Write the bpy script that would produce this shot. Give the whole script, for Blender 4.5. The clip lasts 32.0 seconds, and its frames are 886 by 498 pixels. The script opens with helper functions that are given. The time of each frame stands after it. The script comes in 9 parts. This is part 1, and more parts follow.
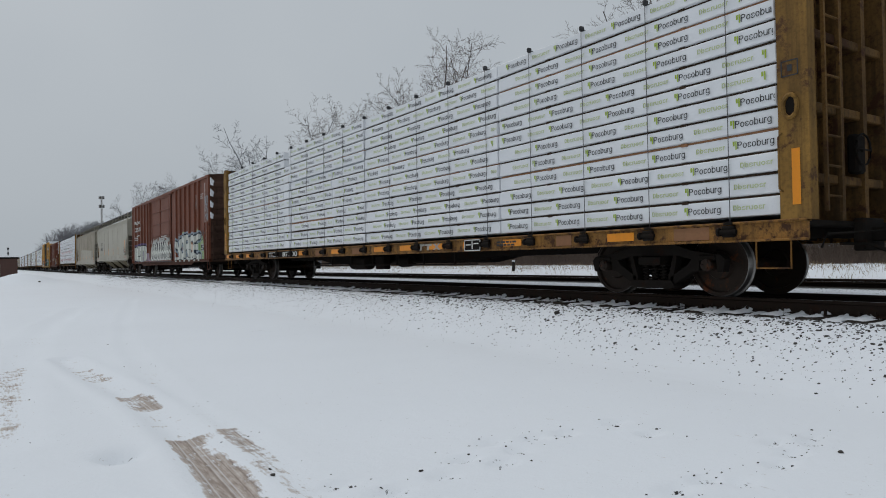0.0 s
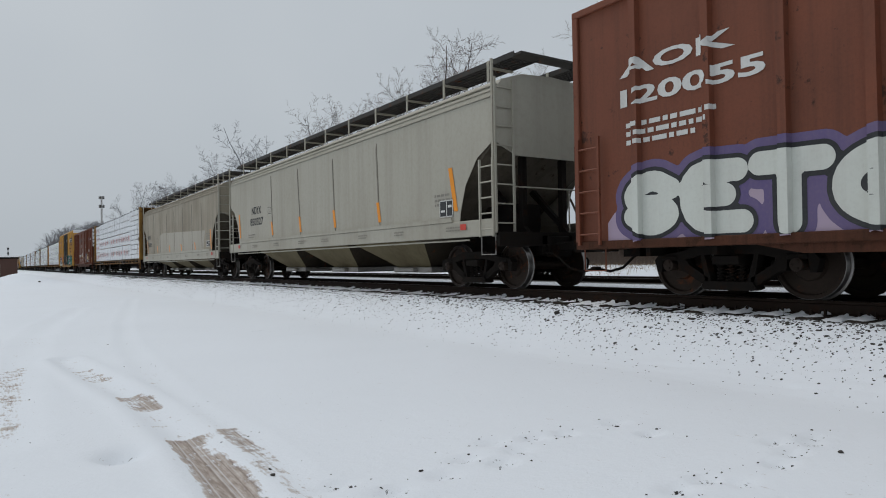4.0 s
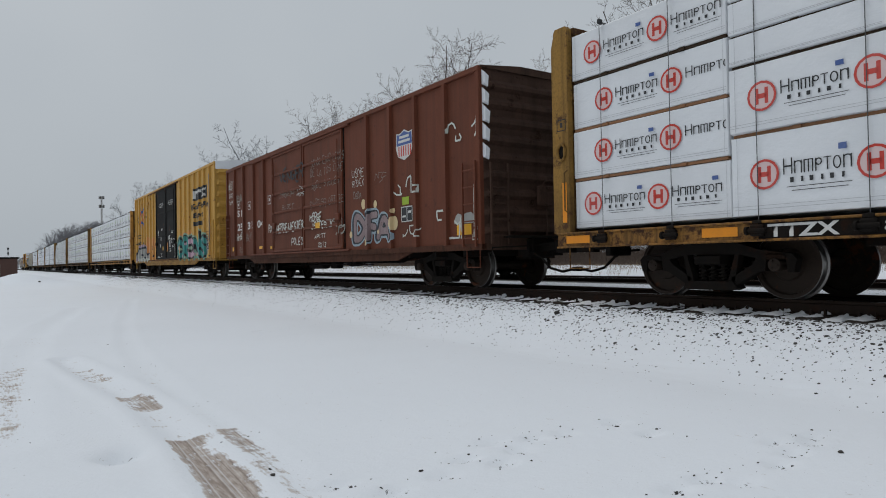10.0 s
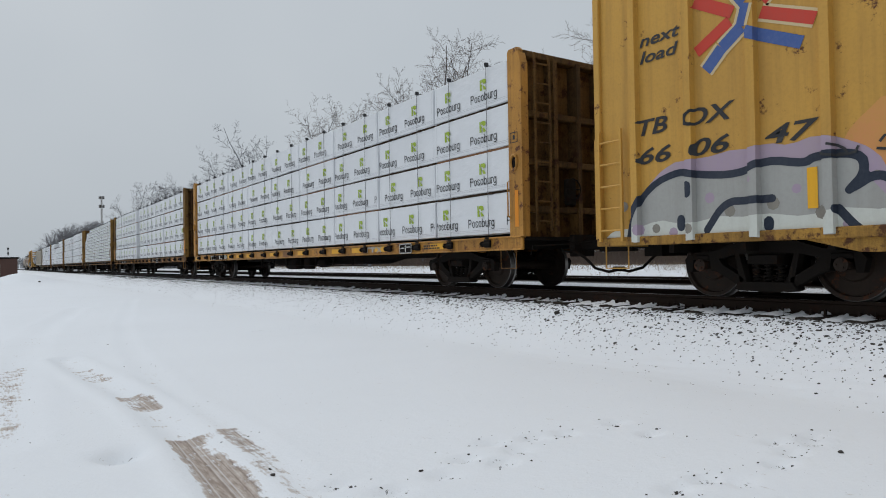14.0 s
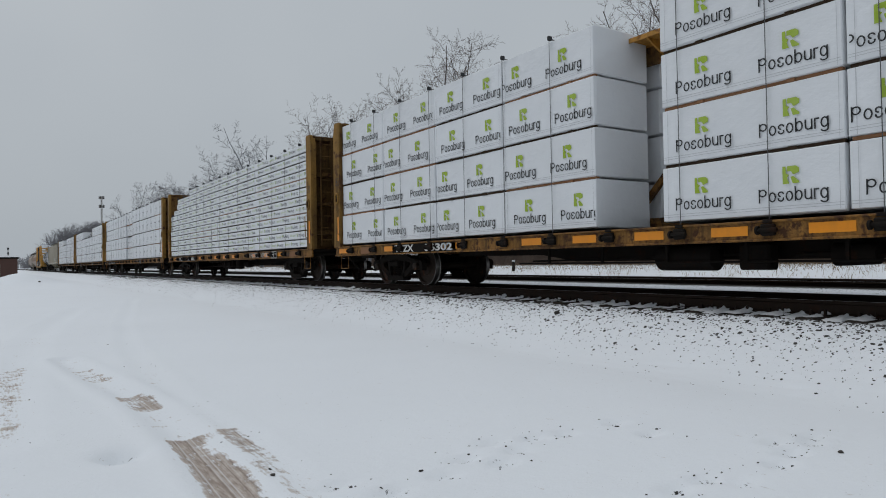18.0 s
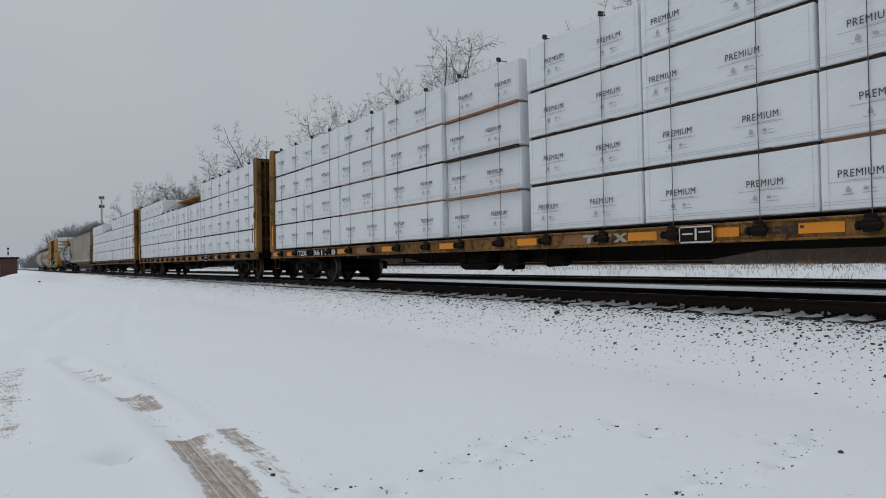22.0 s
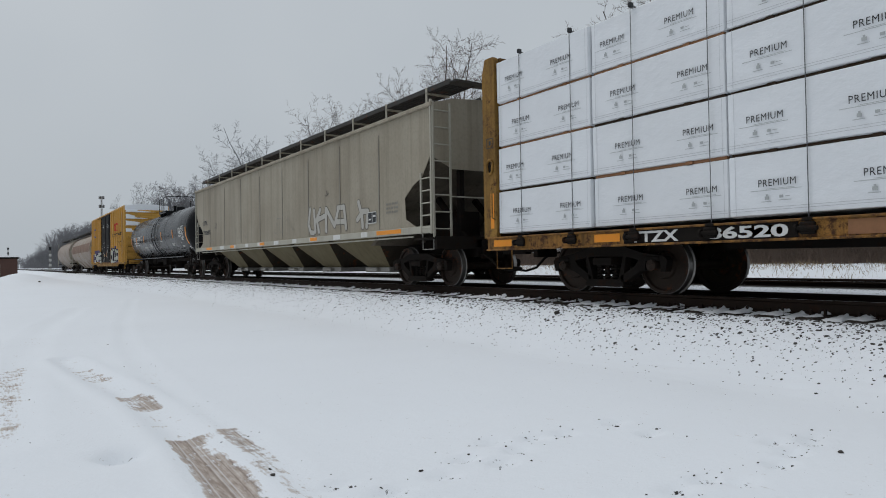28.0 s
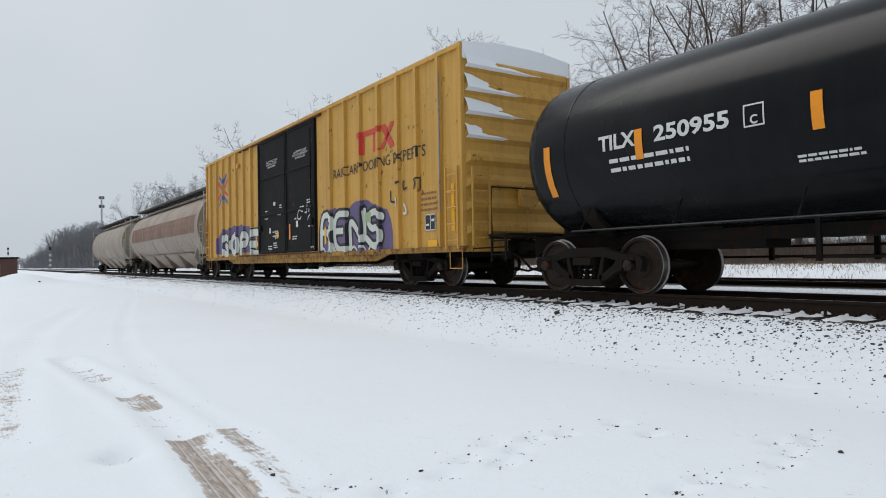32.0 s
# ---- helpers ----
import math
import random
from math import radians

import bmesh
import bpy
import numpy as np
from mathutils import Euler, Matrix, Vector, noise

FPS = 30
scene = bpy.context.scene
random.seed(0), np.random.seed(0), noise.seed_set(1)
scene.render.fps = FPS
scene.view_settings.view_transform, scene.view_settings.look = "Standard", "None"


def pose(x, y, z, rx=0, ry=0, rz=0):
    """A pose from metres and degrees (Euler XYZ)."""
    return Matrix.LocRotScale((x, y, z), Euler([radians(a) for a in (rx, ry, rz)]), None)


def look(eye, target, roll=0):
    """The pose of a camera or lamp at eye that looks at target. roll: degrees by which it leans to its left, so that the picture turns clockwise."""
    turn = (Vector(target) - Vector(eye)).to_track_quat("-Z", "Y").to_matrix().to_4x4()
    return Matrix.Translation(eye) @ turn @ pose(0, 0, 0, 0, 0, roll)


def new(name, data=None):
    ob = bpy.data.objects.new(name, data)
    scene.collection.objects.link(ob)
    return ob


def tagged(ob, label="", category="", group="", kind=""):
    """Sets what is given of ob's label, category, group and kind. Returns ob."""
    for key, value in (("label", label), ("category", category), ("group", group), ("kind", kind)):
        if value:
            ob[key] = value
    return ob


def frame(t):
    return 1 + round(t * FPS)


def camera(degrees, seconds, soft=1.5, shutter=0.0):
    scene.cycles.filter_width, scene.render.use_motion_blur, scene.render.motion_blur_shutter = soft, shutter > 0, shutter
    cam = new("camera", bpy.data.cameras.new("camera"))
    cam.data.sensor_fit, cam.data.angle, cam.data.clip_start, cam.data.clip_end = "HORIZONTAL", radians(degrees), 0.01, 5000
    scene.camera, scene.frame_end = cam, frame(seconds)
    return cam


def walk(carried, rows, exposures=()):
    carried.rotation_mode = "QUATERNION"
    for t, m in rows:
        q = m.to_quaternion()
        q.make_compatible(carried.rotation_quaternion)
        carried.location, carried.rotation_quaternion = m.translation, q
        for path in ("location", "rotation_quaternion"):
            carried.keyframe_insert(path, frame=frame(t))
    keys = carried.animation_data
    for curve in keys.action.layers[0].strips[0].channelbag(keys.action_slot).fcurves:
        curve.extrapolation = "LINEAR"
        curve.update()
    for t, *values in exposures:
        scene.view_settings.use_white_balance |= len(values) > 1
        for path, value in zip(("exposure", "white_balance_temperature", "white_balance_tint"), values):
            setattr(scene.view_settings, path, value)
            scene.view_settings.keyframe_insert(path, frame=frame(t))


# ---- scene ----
# ---- camera: it stands still beside the line ----
LENGTH = 32.0
cam = camera(67.46, LENGTH, soft=1.0)
EYE = pose(0.0, 0.0, 0.577, 91.034, 0.952, -34.037)
walk(cam, [(0.0, EYE), (LENGTH, EYE)], exposures=[(0.0, -0.33), (2.0, -0.33), (5.0, -0.15), (6.0, -0.2), (8.0, -0.17), (9.0, -0.35), (10.0, -0.32), (11.0, 0.0), (12.0, 0.05), (13.0, -0.02), (15.0, -0.25), (17.0, -0.38), (20.0, -0.36), (24.0, -0.43), (26.0, -0.43), (29.0, -0.15), (30.0, -0.2), (31.0, -0.03), (LENGTH, 0.12)])

# ---- overcast winter sky ----
world = bpy.data.worlds.new("sky")
scene.world = world
world.use_nodes = True
wn = world.node_tree.nodes
wl = world.node_tree.links
wn.clear()
w_out = wn.new("ShaderNodeOutputWorld")
w_bg = wn.new("ShaderNodeBackground")
w_sky = wn.new("ShaderNodeTexSky")
w_sky.sky_type = "NISHITA"
w_sky.sun_disc = False
w_sky.sun_elevation = radians(60)
w_sky.sun_rotation = radians(333)
w_sky.air_density, w_sky.dust_density, w_sky.ozone_density = 1.0, 8.0, 1.0
w_hsv = wn.new("ShaderNodeHueSaturation")
w_hsv.inputs["Saturation"].default_value = 0.25
w_mix = wn.new("ShaderNodeMix")
w_mix.data_type = "RGBA"
w_mix.inputs[0].default_value = 0.85
w_cloud = wn.new("ShaderNodeTexNoise")
w_cloud.inputs["Scale"].default_value = 1.6
w_cloud.inputs["Detail"].default_value = 4.0
w_ramp = wn.new("ShaderNodeValToRGB")
w_ramp.color_ramp.elements[0].color = (5.2, 5.8, 6.4, 1)
w_ramp.color_ramp.elements[0].position = 0.3
w_ramp.color_ramp.elements[1].color = (6.1, 6.65, 7.15, 1)
w_ramp.color_ramp.elements[1].position = 0.75
w_tc = wn.new("ShaderNodeTexCoord")
wl.new(w_tc.outputs["Generated"], w_cloud.inputs["Vector"])
wl.new(w_cloud.outputs["Fac"], w_ramp.inputs["Fac"])
wl.new(w_sky.outputs["Color"], w_hsv.inputs["Color"])
wl.new(w_hsv.outputs["Color"], w_mix.inputs[6])
wl.new(w_ramp.outputs["Color"], w_mix.inputs[7])
wl.new(w_mix.outputs[2], w_bg.inputs["Color"])
w_bg.inputs["Strength"].default_value = 0.1
wl.new(w_bg.outputs["Background"], w_out.inputs["Surface"])
sun_data = bpy.data.lights.new("sun", "SUN")
sun_data.energy = 1.2
sun_data.angle = radians(40)
sun_data.color = (1.0, 0.97, 0.93)
sun = new("sun", sun_data)
sun.matrix_world = look((-5, 10, 20), (0, 0, 0))

# ---- plan: the line runs along y; heights are from the top of the rail ----
TRACK = 9.42
SNOW = -0.75
# metres that the train has gone at each whole second
GONE = [-167.13, -156.58, -146.05, -135.52, -125.01, -114.51, -104.03, -93.57, -83.12, -72.69, -62.27,
        -51.87, -41.48, -31.1, -20.73, -10.36, 0.0, 10.36, 20.72, 31.08, 41.45, 51.83, 62.22, 72.63, 83.05,
        93.5, 103.96, 114.45, 124.97, 135.52, 146.1, 156.71, 167.36]

# ---- materials ----
def new_mat(name):
    m = bpy.data.materials.new(name)
    m.use_nodes = True
    n = m.node_tree.nodes
    return m, n, m.node_tree.links, n["Principled BSDF"]


def noise_node(n, l, coord, scale, detail=4.0, rough=0.6, stretch=None):
    tex = n.new("ShaderNodeTexNoise")
    tex.inputs["Scale"].default_value = scale
    tex.inputs["Detail"].default_value = detail
    tex.inputs["Roughness"].default_value = rough
    if stretch:
        mp = n.new("ShaderNodeMapping")
        mp.inputs["Scale"].default_value = stretch
        l.new(coord, mp.inputs["Vector"])
        coord = mp.outputs["Vector"]
    l.new(coord, tex.inputs["Vector"])
    return tex.outputs["Fac"]


def ramp_node(n, l, fac, lo, hi, a=0.0, b=1.0):
    r = n.new("ShaderNodeMapRange")
    r.inputs["From Min"].default_value, r.inputs["From Max"].default_value = lo, hi
    r.inputs["To Min"].default_value, r.inputs["To Max"].default_value = a, b
    l.new(fac, r.inputs["Value"])
    return r.outputs["Result"]


def mix_node(n, l, fac, a, b):
    x = n.new("ShaderNodeMix")
    x.data_type = "RGBA"
    for sock, v in ((x.inputs[0], fac), (x.inputs[6], a), (x.inputs[7], b)):
        if isinstance(v, (int, float)):
            sock.default_value = v
        elif isinstance(v, tuple):
            sock.default_value = (*v, 1)
        else:
            l.new(v, sock)
    return x.outputs[2]


def paint(name, col, rough=0.55, dirt=(0.04, 0.033, 0.027), amt=0.35, streak=0.35, rust=0.0,
          rust_col=(0.10, 0.035, 0.015), bump=0.15, metal=0.0, fade=0.12, scale=1.0, spec=0.3):
    """Weathered paint: patchy fade, fine dirt, run-down streaks and rust spots."""
    m, n, l, p = new_mat(name)
    tc = n.new("ShaderNodeTexCoord")
    info = n.new("ShaderNodeObjectInfo")
    add = n.new("ShaderNodeVectorMath")
    add.operation = "ADD"
    l.new(tc.outputs["Object"], add.inputs[0])
    mul = n.new("ShaderNodeMath")
    mul.operation = "MULTIPLY"
    mul.inputs[1].default_value = 17.0
    l.new(info.outputs["Random"], mul.inputs[0])
    comb = n.new("ShaderNodeCombineXYZ")
    for k in range(3):
        l.new(mul.outputs[0], comb.inputs[k])
    l.new(comb.outputs[0], add.inputs[1])
    co = add.outputs[0]
    big = noise_node(n, l, co, 0.55 * scale, 6.0)
    fine = noise_node(n, l, co, 24.0 * scale, 3.0)
    run = noise_node(n, l, co, 1.0 * scale, 5.0, 0.65, (5.0, 5.0, 0.22))
    c = mix_node(n, l, ramp_node(n, l, big, 0.35, 0.7, 0.0, fade), col, tuple(min(1, v * 1.25 + 0.05) for v in col))
    c = mix_node(n, l, ramp_node(n, l, run, 0.46, 0.74, 0.0, streak), c, dirt)
    c = mix_node(n, l, ramp_node(n, l, big, 0.42, 0.75, 0.0, amt), c, dirt)
    c = mix_node(n, l, ramp_node(n, l, fine, 0.45, 0.8, 0.0, amt * 0.6), c, dirt)
    if rust:
        spots = noise_node(n, l, co, 3.2 * scale, 8.0, 0.72)
        c = mix_node(n, l, ramp_node(n, l, spots, 0.62 - 0.14 * rust, 0.68 - 0.1 * rust), c, rust_col)
    l.new(c, p.inputs["Base Color"])
    l.new(ramp_node(n, l, big, 0.3, 0.7, rough - 0.08, min(1, rough + 0.12)), p.inputs["Roughness"])
    p.inputs["Metallic"].default_value = metal
    p.inputs["Specular IOR Level"].default_value = spec
    if bump:
        b = n.new("ShaderNodeBump")
        b.inputs["Strength"].default_value = bump
        b.inputs["Distance"].default_value = 0.01
        l.new(fine, b.inputs["Height"])
        l.new(b.outputs["Normal"], p.inputs["Normal"])
    return m


def wrap_mat(name, col, rough=0.42):
    """Woven white wrapping: faint wrinkles, dust and a little sag."""
    m, n, l, p = new_mat(name)
    tc = n.new("ShaderNodeTexCoord")
    co = tc.outputs["Object"]
    info = n.new("ShaderNodeObjectInfo")
    wr = noise_node(n, l, co, 2.2, 5.0, 0.55, (1.0, 0.9, 1.3))
    big = noise_node(n, l, co, 0.9, 4.0)
    fine = noise_node(n, l, co, 40.0, 2.0)
    c = mix_node(n, l, ramp_node(n, l, big, 0.3, 0.7, 0.0, 0.6), col, tuple(v * 0.86 for v in col))
    c = mix_node(n, l, ramp_node(n, l, info.outputs["Random"], 0.0, 1.0, 0.0, 0.16), c, (0.62, 0.62, 0.62))
    c = mix_node(n, l, ramp_node(n, l, fine, 0.6, 0.85, 0.0, 0.2), c, (0.4, 0.4, 0.4))
    l.new(c, p.inputs["Base Color"])
    p.inputs["Roughness"].default_value = rough
    b = n.new("ShaderNodeBump")
    b.inputs["Strength"].default_value = 0.7
    b.inputs["Distance"].default_value = 0.045
    l.new(wr, b.inputs["Height"])
    l.new(b.outputs["Normal"], p.inputs["Normal"])
    return m


def snow_mat(name, tint=(0.73, 0.765, 0.81), bare=False):
    m, n, l, p = new_mat(name)
    geo = n.new("ShaderNodeNewGeometry")
    co = geo.outputs["Position"]
    big = noise_node(n, l, co, 0.35, 5.0)
    mid = noise_node(n, l, co, 6.0, 5.0, 0.7)
    fine = noise_node(n, l, co, 70.0, 3.0, 0.7)
    c = mix_node(n, l, ramp_node(n, l, big, 0.3, 0.7, 0.0, 0.5), tint, tuple(v * 0.94 for v in tint))
    c = mix_node(n, l, ramp_node(n, l, fine, 0.5, 0.8, 0.0, 0.14), c, (0.55, 0.57, 0.6))
    if bare:
        at = n.new("ShaderNodeAttribute")
        at.attribute_name = "bare"
        soil_n = noise_node(n, l, co, 22.0, 5.0, 0.7, (1.6, 0.25, 1.0))
        soil = mix_node(n, l, ramp_node(n, l, soil_n, 0.35, 0.7), (0.24, 0.19, 0.16), (0.52, 0.47, 0.43))
        at3 = n.new("ShaderNodeAttribute")
        at3.attribute_name = "across"
        tread = n.new("ShaderNodeTexNoise")
        tread.noise_dimensions = "1D"
        tread.inputs["Scale"].default_value = 42.0
        tread.inputs["Detail"].default_value = 1.0
        l.new(at3.outputs["Fac"], tread.inputs["W"])
        soil = mix_node(n, l, ramp_node(n, l, tread.outputs["Fac"], 0.56, 0.7, 0.0, 0.7), soil, (0.62, 0.62, 0.63))
        soil = mix_node(n, l, ramp_node(n, l, tread.outputs["Fac"], 0.44, 0.32, 0.0, 0.6), soil, (0.17, 0.13, 0.11))
        mul = n.new("ShaderNodeMath")
        mul.operation = "ADD"
        l.new(at.outputs["Fac"], mul.inputs[0])
        l.new(ramp_node(n, l, mix_node(n, l, 0.5, mid, soil_n), 0.33, 0.67, -0.5, 0.5), mul.inputs[1])
        c = mix_node(n, l, ramp_node(n, l, mul.outputs[0], 0.36, 0.62), c, soil)
        at2 = n.new("ShaderNodeAttribute")
        at2.attribute_name = "gravel_and_shade"
        grit = noise_node(n, l, co, 22.0, 4.0, 0.75)
        gmul = n.new("ShaderNodeMath")
        gmul.operation = "ADD"
        l.new(at2.outputs["Fac"], gmul.inputs[0])
        l.new(ramp_node(n, l, grit, 0.3, 0.7, -0.5, 0.5), gmul.inputs[1])
        stone_col = mix_node(n, l, ramp_node(n, l, soil_n, 0.3, 0.7), (0.010, 0.009, 0.008), (0.035, 0.032, 0.029))
        c = mix_node(n, l, ramp_node(n, l, gmul.outputs[0], 0.45, 0.6), c, stone_col)
    l.new(c, p.inputs["Base Color"])
    p.inputs["Roughness"].default_value = 0.75
    p.inputs["Specular IOR Level"].default_value = 0.15
    b = n.new("ShaderNodeBump")
    b.inputs["Strength"].default_value = 0.35
    b.inputs["Distance"].default_value = 0.025
    l.new(mid, b.inputs["Height"])
    b2 = n.new("ShaderNodeBump")
    b2.inputs["Strength"].default_value = 0.3
    b2.inputs["Distance"].default_value = 0.006
    l.new(fine, b2.inputs["Height"])
    l.new(b.outputs["Normal"], b2.inputs["Normal"])
    l.new(b2.outputs["Normal"], p.inputs["Normal"])
    return m


M_SNOW = snow_mat("snow_ground", bare=True)
M_SNOWCAP = snow_mat("snow_cap", (0.82, 0.84, 0.87))
M_WRAP = wrap_mat("lumber_wrap", (0.755, 0.775, 0.80))
M_YELLOW = paint("faded_yellow_paint", (0.50, 0.24, 0.042), 0.55, (0.09, 0.045, 0.018), 0.5, 0.6, 0.5, scale=1.5)
M_DECKY = paint("grimy_yellow_deck_paint", (0.30, 0.145, 0.036), 0.65, (0.035, 0.024, 0.014), 0.9, 0.8, 0.9, (0.06, 0.028, 0.014), spec=0.15, scale=2.2)
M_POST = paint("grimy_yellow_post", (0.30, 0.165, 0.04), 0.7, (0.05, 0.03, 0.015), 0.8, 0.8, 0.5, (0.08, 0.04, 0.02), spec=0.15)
# stained bulkhead yellow, darkened as well for the shade on the end faces
M_YBULK = paint("shaded_stained_yellow_bulkhead", (0.155, 0.083, 0.026), 0.75, (0.02, 0.015, 0.01), 0.95, 0.9, 0.7, (0.05, 0.022, 0.012), spec=0.1)
M_SILLY = paint("rusty_yellow_sill", (0.42, 0.23, 0.05), 0.65, (0.07, 0.04, 0.02), 0.7, 0.7, 0.7, (0.09, 0.04, 0.02), spec=0.15, scale=2.0)
M_SILLB = paint("grimy_oxide_sill", (0.085, 0.032, 0.018), 0.75, (0.025, 0.015, 0.01), 0.7, 0.6, 0.5, (0.04, 0.018, 0.01), spec=0.12, scale=1.6)
M_BOXY = paint("yellow_boxcar_paint", (0.56, 0.31, 0.06), 0.5, (0.20, 0.11, 0.035), 0.3, 0.42, 0.1)
M_BROWN = paint("oxide_red_paint", (0.17, 0.051, 0.025), 0.6, (0.05, 0.022, 0.014), 0.4, 0.4, 0.12, (0.045, 0.018, 0.01))
M_BROWNB = paint("old_oxide_paint", (0.142, 0.041, 0.020), 0.65, (0.06, 0.025, 0.016), 0.45, 0.45, 0.08, (0.08, 0.03, 0.018), spec=0.2)
M_MOTTLE = paint("mottled_spray", (0.30, 0.23, 0.235), 0.6, (0.10, 0.05, 0.045), 0.7, 0.4, 0.2, bump=0)
M_HALO = paint("pale_blue_spray", (0.28, 0.36, 0.41), 0.6, (0.2, 0.2, 0.2), 0.3, 0.2, 0.0, bump=0)
M_DOT = paint("cream_spray", (0.60, 0.47, 0.27), 0.6, (0.5, 0.4, 0.2), 0.2, 0.1, 0.0, bump=0)
M_GREY = paint("dusty_grey_paint", (0.315, 0.28, 0.215), 0.6, (0.15, 0.122, 0.085), 0.5, 0.65, 0.0, scale=0.6)
M_GREYL = paint("pale_grey_paint", (0.385, 0.365, 0.305), 0.55, (0.24, 0.215, 0.165), 0.4, 0.45, 0.0, scale=0.45)
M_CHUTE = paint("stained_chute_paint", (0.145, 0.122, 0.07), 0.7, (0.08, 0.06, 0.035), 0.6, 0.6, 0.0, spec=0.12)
# grime and the shade between chutes, both in one dark colour
M_SLOPE = paint("shaded_grimy_slope_sheet", (0.045, 0.036, 0.026), 0.85, (0.02, 0.016, 0.012), 0.6, 0.5, 0.3, spec=0.1)
M_RUST = paint("rusty_door_track", (0.13, 0.055, 0.02), 0.8, (0.035, 0.022, 0.014), 0.8, 0.4, 0.8, spec=0.12)
M_FAINT = paint("faded_stencil", (0.20, 0.185, 0.16), 0.7, (0.33, 0.31, 0.26), 0.5, 0.3, 0.0, bump=0)
M_SEAM = paint("grimy_weld", (0.2, 0.18, 0.145), 0.7, (0.07, 0.06, 0.05), 0.5, 0.4, 0.0)
M_OVERPAINT = paint("grey_overpaint", (0.38, 0.352, 0.295), 0.6, (0.25, 0.22, 0.17), 0.3, 0.3, 0.0, scale=0.5)
M_LETTER = paint("weathered_silver_spray", (0.40, 0.385, 0.35), 0.6, (0.3, 0.28, 0.24), 0.5, 0.3, 0.0, bump=0)
M_LAP = wrap_mat("crumpled_lap_film", (0.80, 0.81, 0.82), 0.25)
M_BLUSH = paint("pale_red_print", (0.66, 0.50, 0.49), 0.6, (0.6, 0.5, 0.5), 0.12, 0.0, 0.0, bump=0)
M_SOOTLINE = paint("thin_dark_line", (0.075, 0.065, 0.055), 0.7, (0.3, 0.27, 0.22), 0.4, 0.2, 0.0, bump=0)
M_FOLD = paint("wrap_fold_line", (0.42, 0.43, 0.45), 0.6, (0.6, 0.6, 0.6), 0.3, 0.0, 0.0, bump=0)
M_BAND = paint("rusty_painted_band", (0.20, 0.115, 0.075), 0.6, (0.1, 0.06, 0.04), 0.5, 0.4, 0.5, (0.12, 0.06, 0.03))
M_TAN = paint("tan_hopper_paint", (0.30, 0.245, 0.20), 0.5, (0.2, 0.15, 0.11), 0.4, 0.45, 0.4, (0.22, 0.11, 0.06))
M_BLACK = paint("black_tank_paint", (0.0055, 0.006, 0.007), 0.2, (0.018, 0.018, 0.018), 0.12, 0.2, 0.0, bump=0.0, spec=0.1)
M_DOOR = paint("black_door_paint", (0.008, 0.008, 0.008), 0.65, (0.022, 0.02, 0.018), 0.3, 0.4, 0.1, spec=0.07)
M_UNDER = paint("grimy_underframe", (0.010, 0.0085, 0.0075), 0.85, (0.018, 0.014, 0.011), 0.6, 0.5, 0.5, (0.022, 0.012, 0.008), spec=0.06)
M_WHEEL = paint("wheel_steel", (0.035, 0.024, 0.018), 0.6, (0.015, 0.012, 0.01), 0.6, 0.2, 0.4, metal=0.2, spec=0.12)
M_TREAD = paint("worn_tread_steel", (0.24, 0.23, 0.22), 0.35, (0.12, 0.1, 0.09), 0.4, 0.2, 0.0, metal=0.85)
M_RAIL = paint("rusty_rail", (0.022, 0.014, 0.010), 0.7, (0.01, 0.008, 0.007), 0.5, 0.3, 0.5, (0.03, 0.015, 0.01), spec=0.08)
M_RAILTOP = paint("polished_rail_head", (0.22, 0.22, 0.22), 0.4, (0.05, 0.045, 0.04), 0.6, 0.2, 0.0, metal=0.9)
M_TIE = paint("creosoted_tie", (0.025, 0.02, 0.016), 0.85, (0.05, 0.042, 0.035), 0.5, 0.3, 0.0, spec=0.1)
M_STEEL = paint("galvanised_steel", (0.30, 0.29, 0.27), 0.5, (0.12, 0.1, 0.08), 0.5, 0.3, 0.3, metal=0.3)
M_GRATE = paint("dark_grating", (0.03, 0.028, 0.026), 0.6, (0.08, 0.07, 0.06), 0.4, 0.2, 0.3, metal=0.3)
M_STONE = paint("ballast_stone", (0.075, 0.07, 0.066), 0.85, (0.02, 0.018, 0.016), 0.5, 0.0, 0.0, spec=0.1)
M_INK = paint("black_print", (0.022, 0.023, 0.025), 0.6, (0.2, 0.2, 0.2), 0.12, 0.0, 0.0, bump=0)
M_PALEINK = paint("pale_print", (0.36, 0.38, 0.38), 0.6, (0.5, 0.5, 0.5), 0.3, 0.0, 0.0, bump=0)
M_LIME = paint("lime_print", (0.30, 0.42, 0.03), 0.6, (0.6, 0.6, 0.5), 0.12, 0.0, 0.0, bump=0)
M_PALELIME = paint("pale_lime_print", (0.45, 0.52, 0.25), 0.6, (0.6, 0.6, 0.5), 0.25, 0.0, 0.0, bump=0)
M_REDINK = paint("red_print", (0.52, 0.045, 0.03), 0.6, (0.6, 0.5, 0.5), 0.12, 0.0, 0.0, bump=0)
M_BLUEINK = paint("blue_print", (0.06, 0.11, 0.30), 0.6, (0.4, 0.4, 0.4), 0.15, 0.0, 0.0, bump=0)
M_WHITE = paint("white_lettering", (0.62, 0.62, 0.60), 0.6, (0.3, 0.28, 0.25), 0.3, 0.3, 0.0, bump=0)
M_ORANGE = paint("orange_reflector", (0.78, 0.27, 0.012), 0.4, (0.4, 0.15, 0.03), 0.3, 0.2, 0.0, bump=0)
M_AMBER = paint("amber_reflector", (0.78, 0.40, 0.02), 0.4, (0.4, 0.2, 0.03), 0.2, 0.2, 0.0, bump=0)
M_TEAL = paint("teal_spray", (0.05, 0.25, 0.23), 0.6, (0.03, 0.2, 0.18), 0.3, 0.1, 0.0, bump=0)
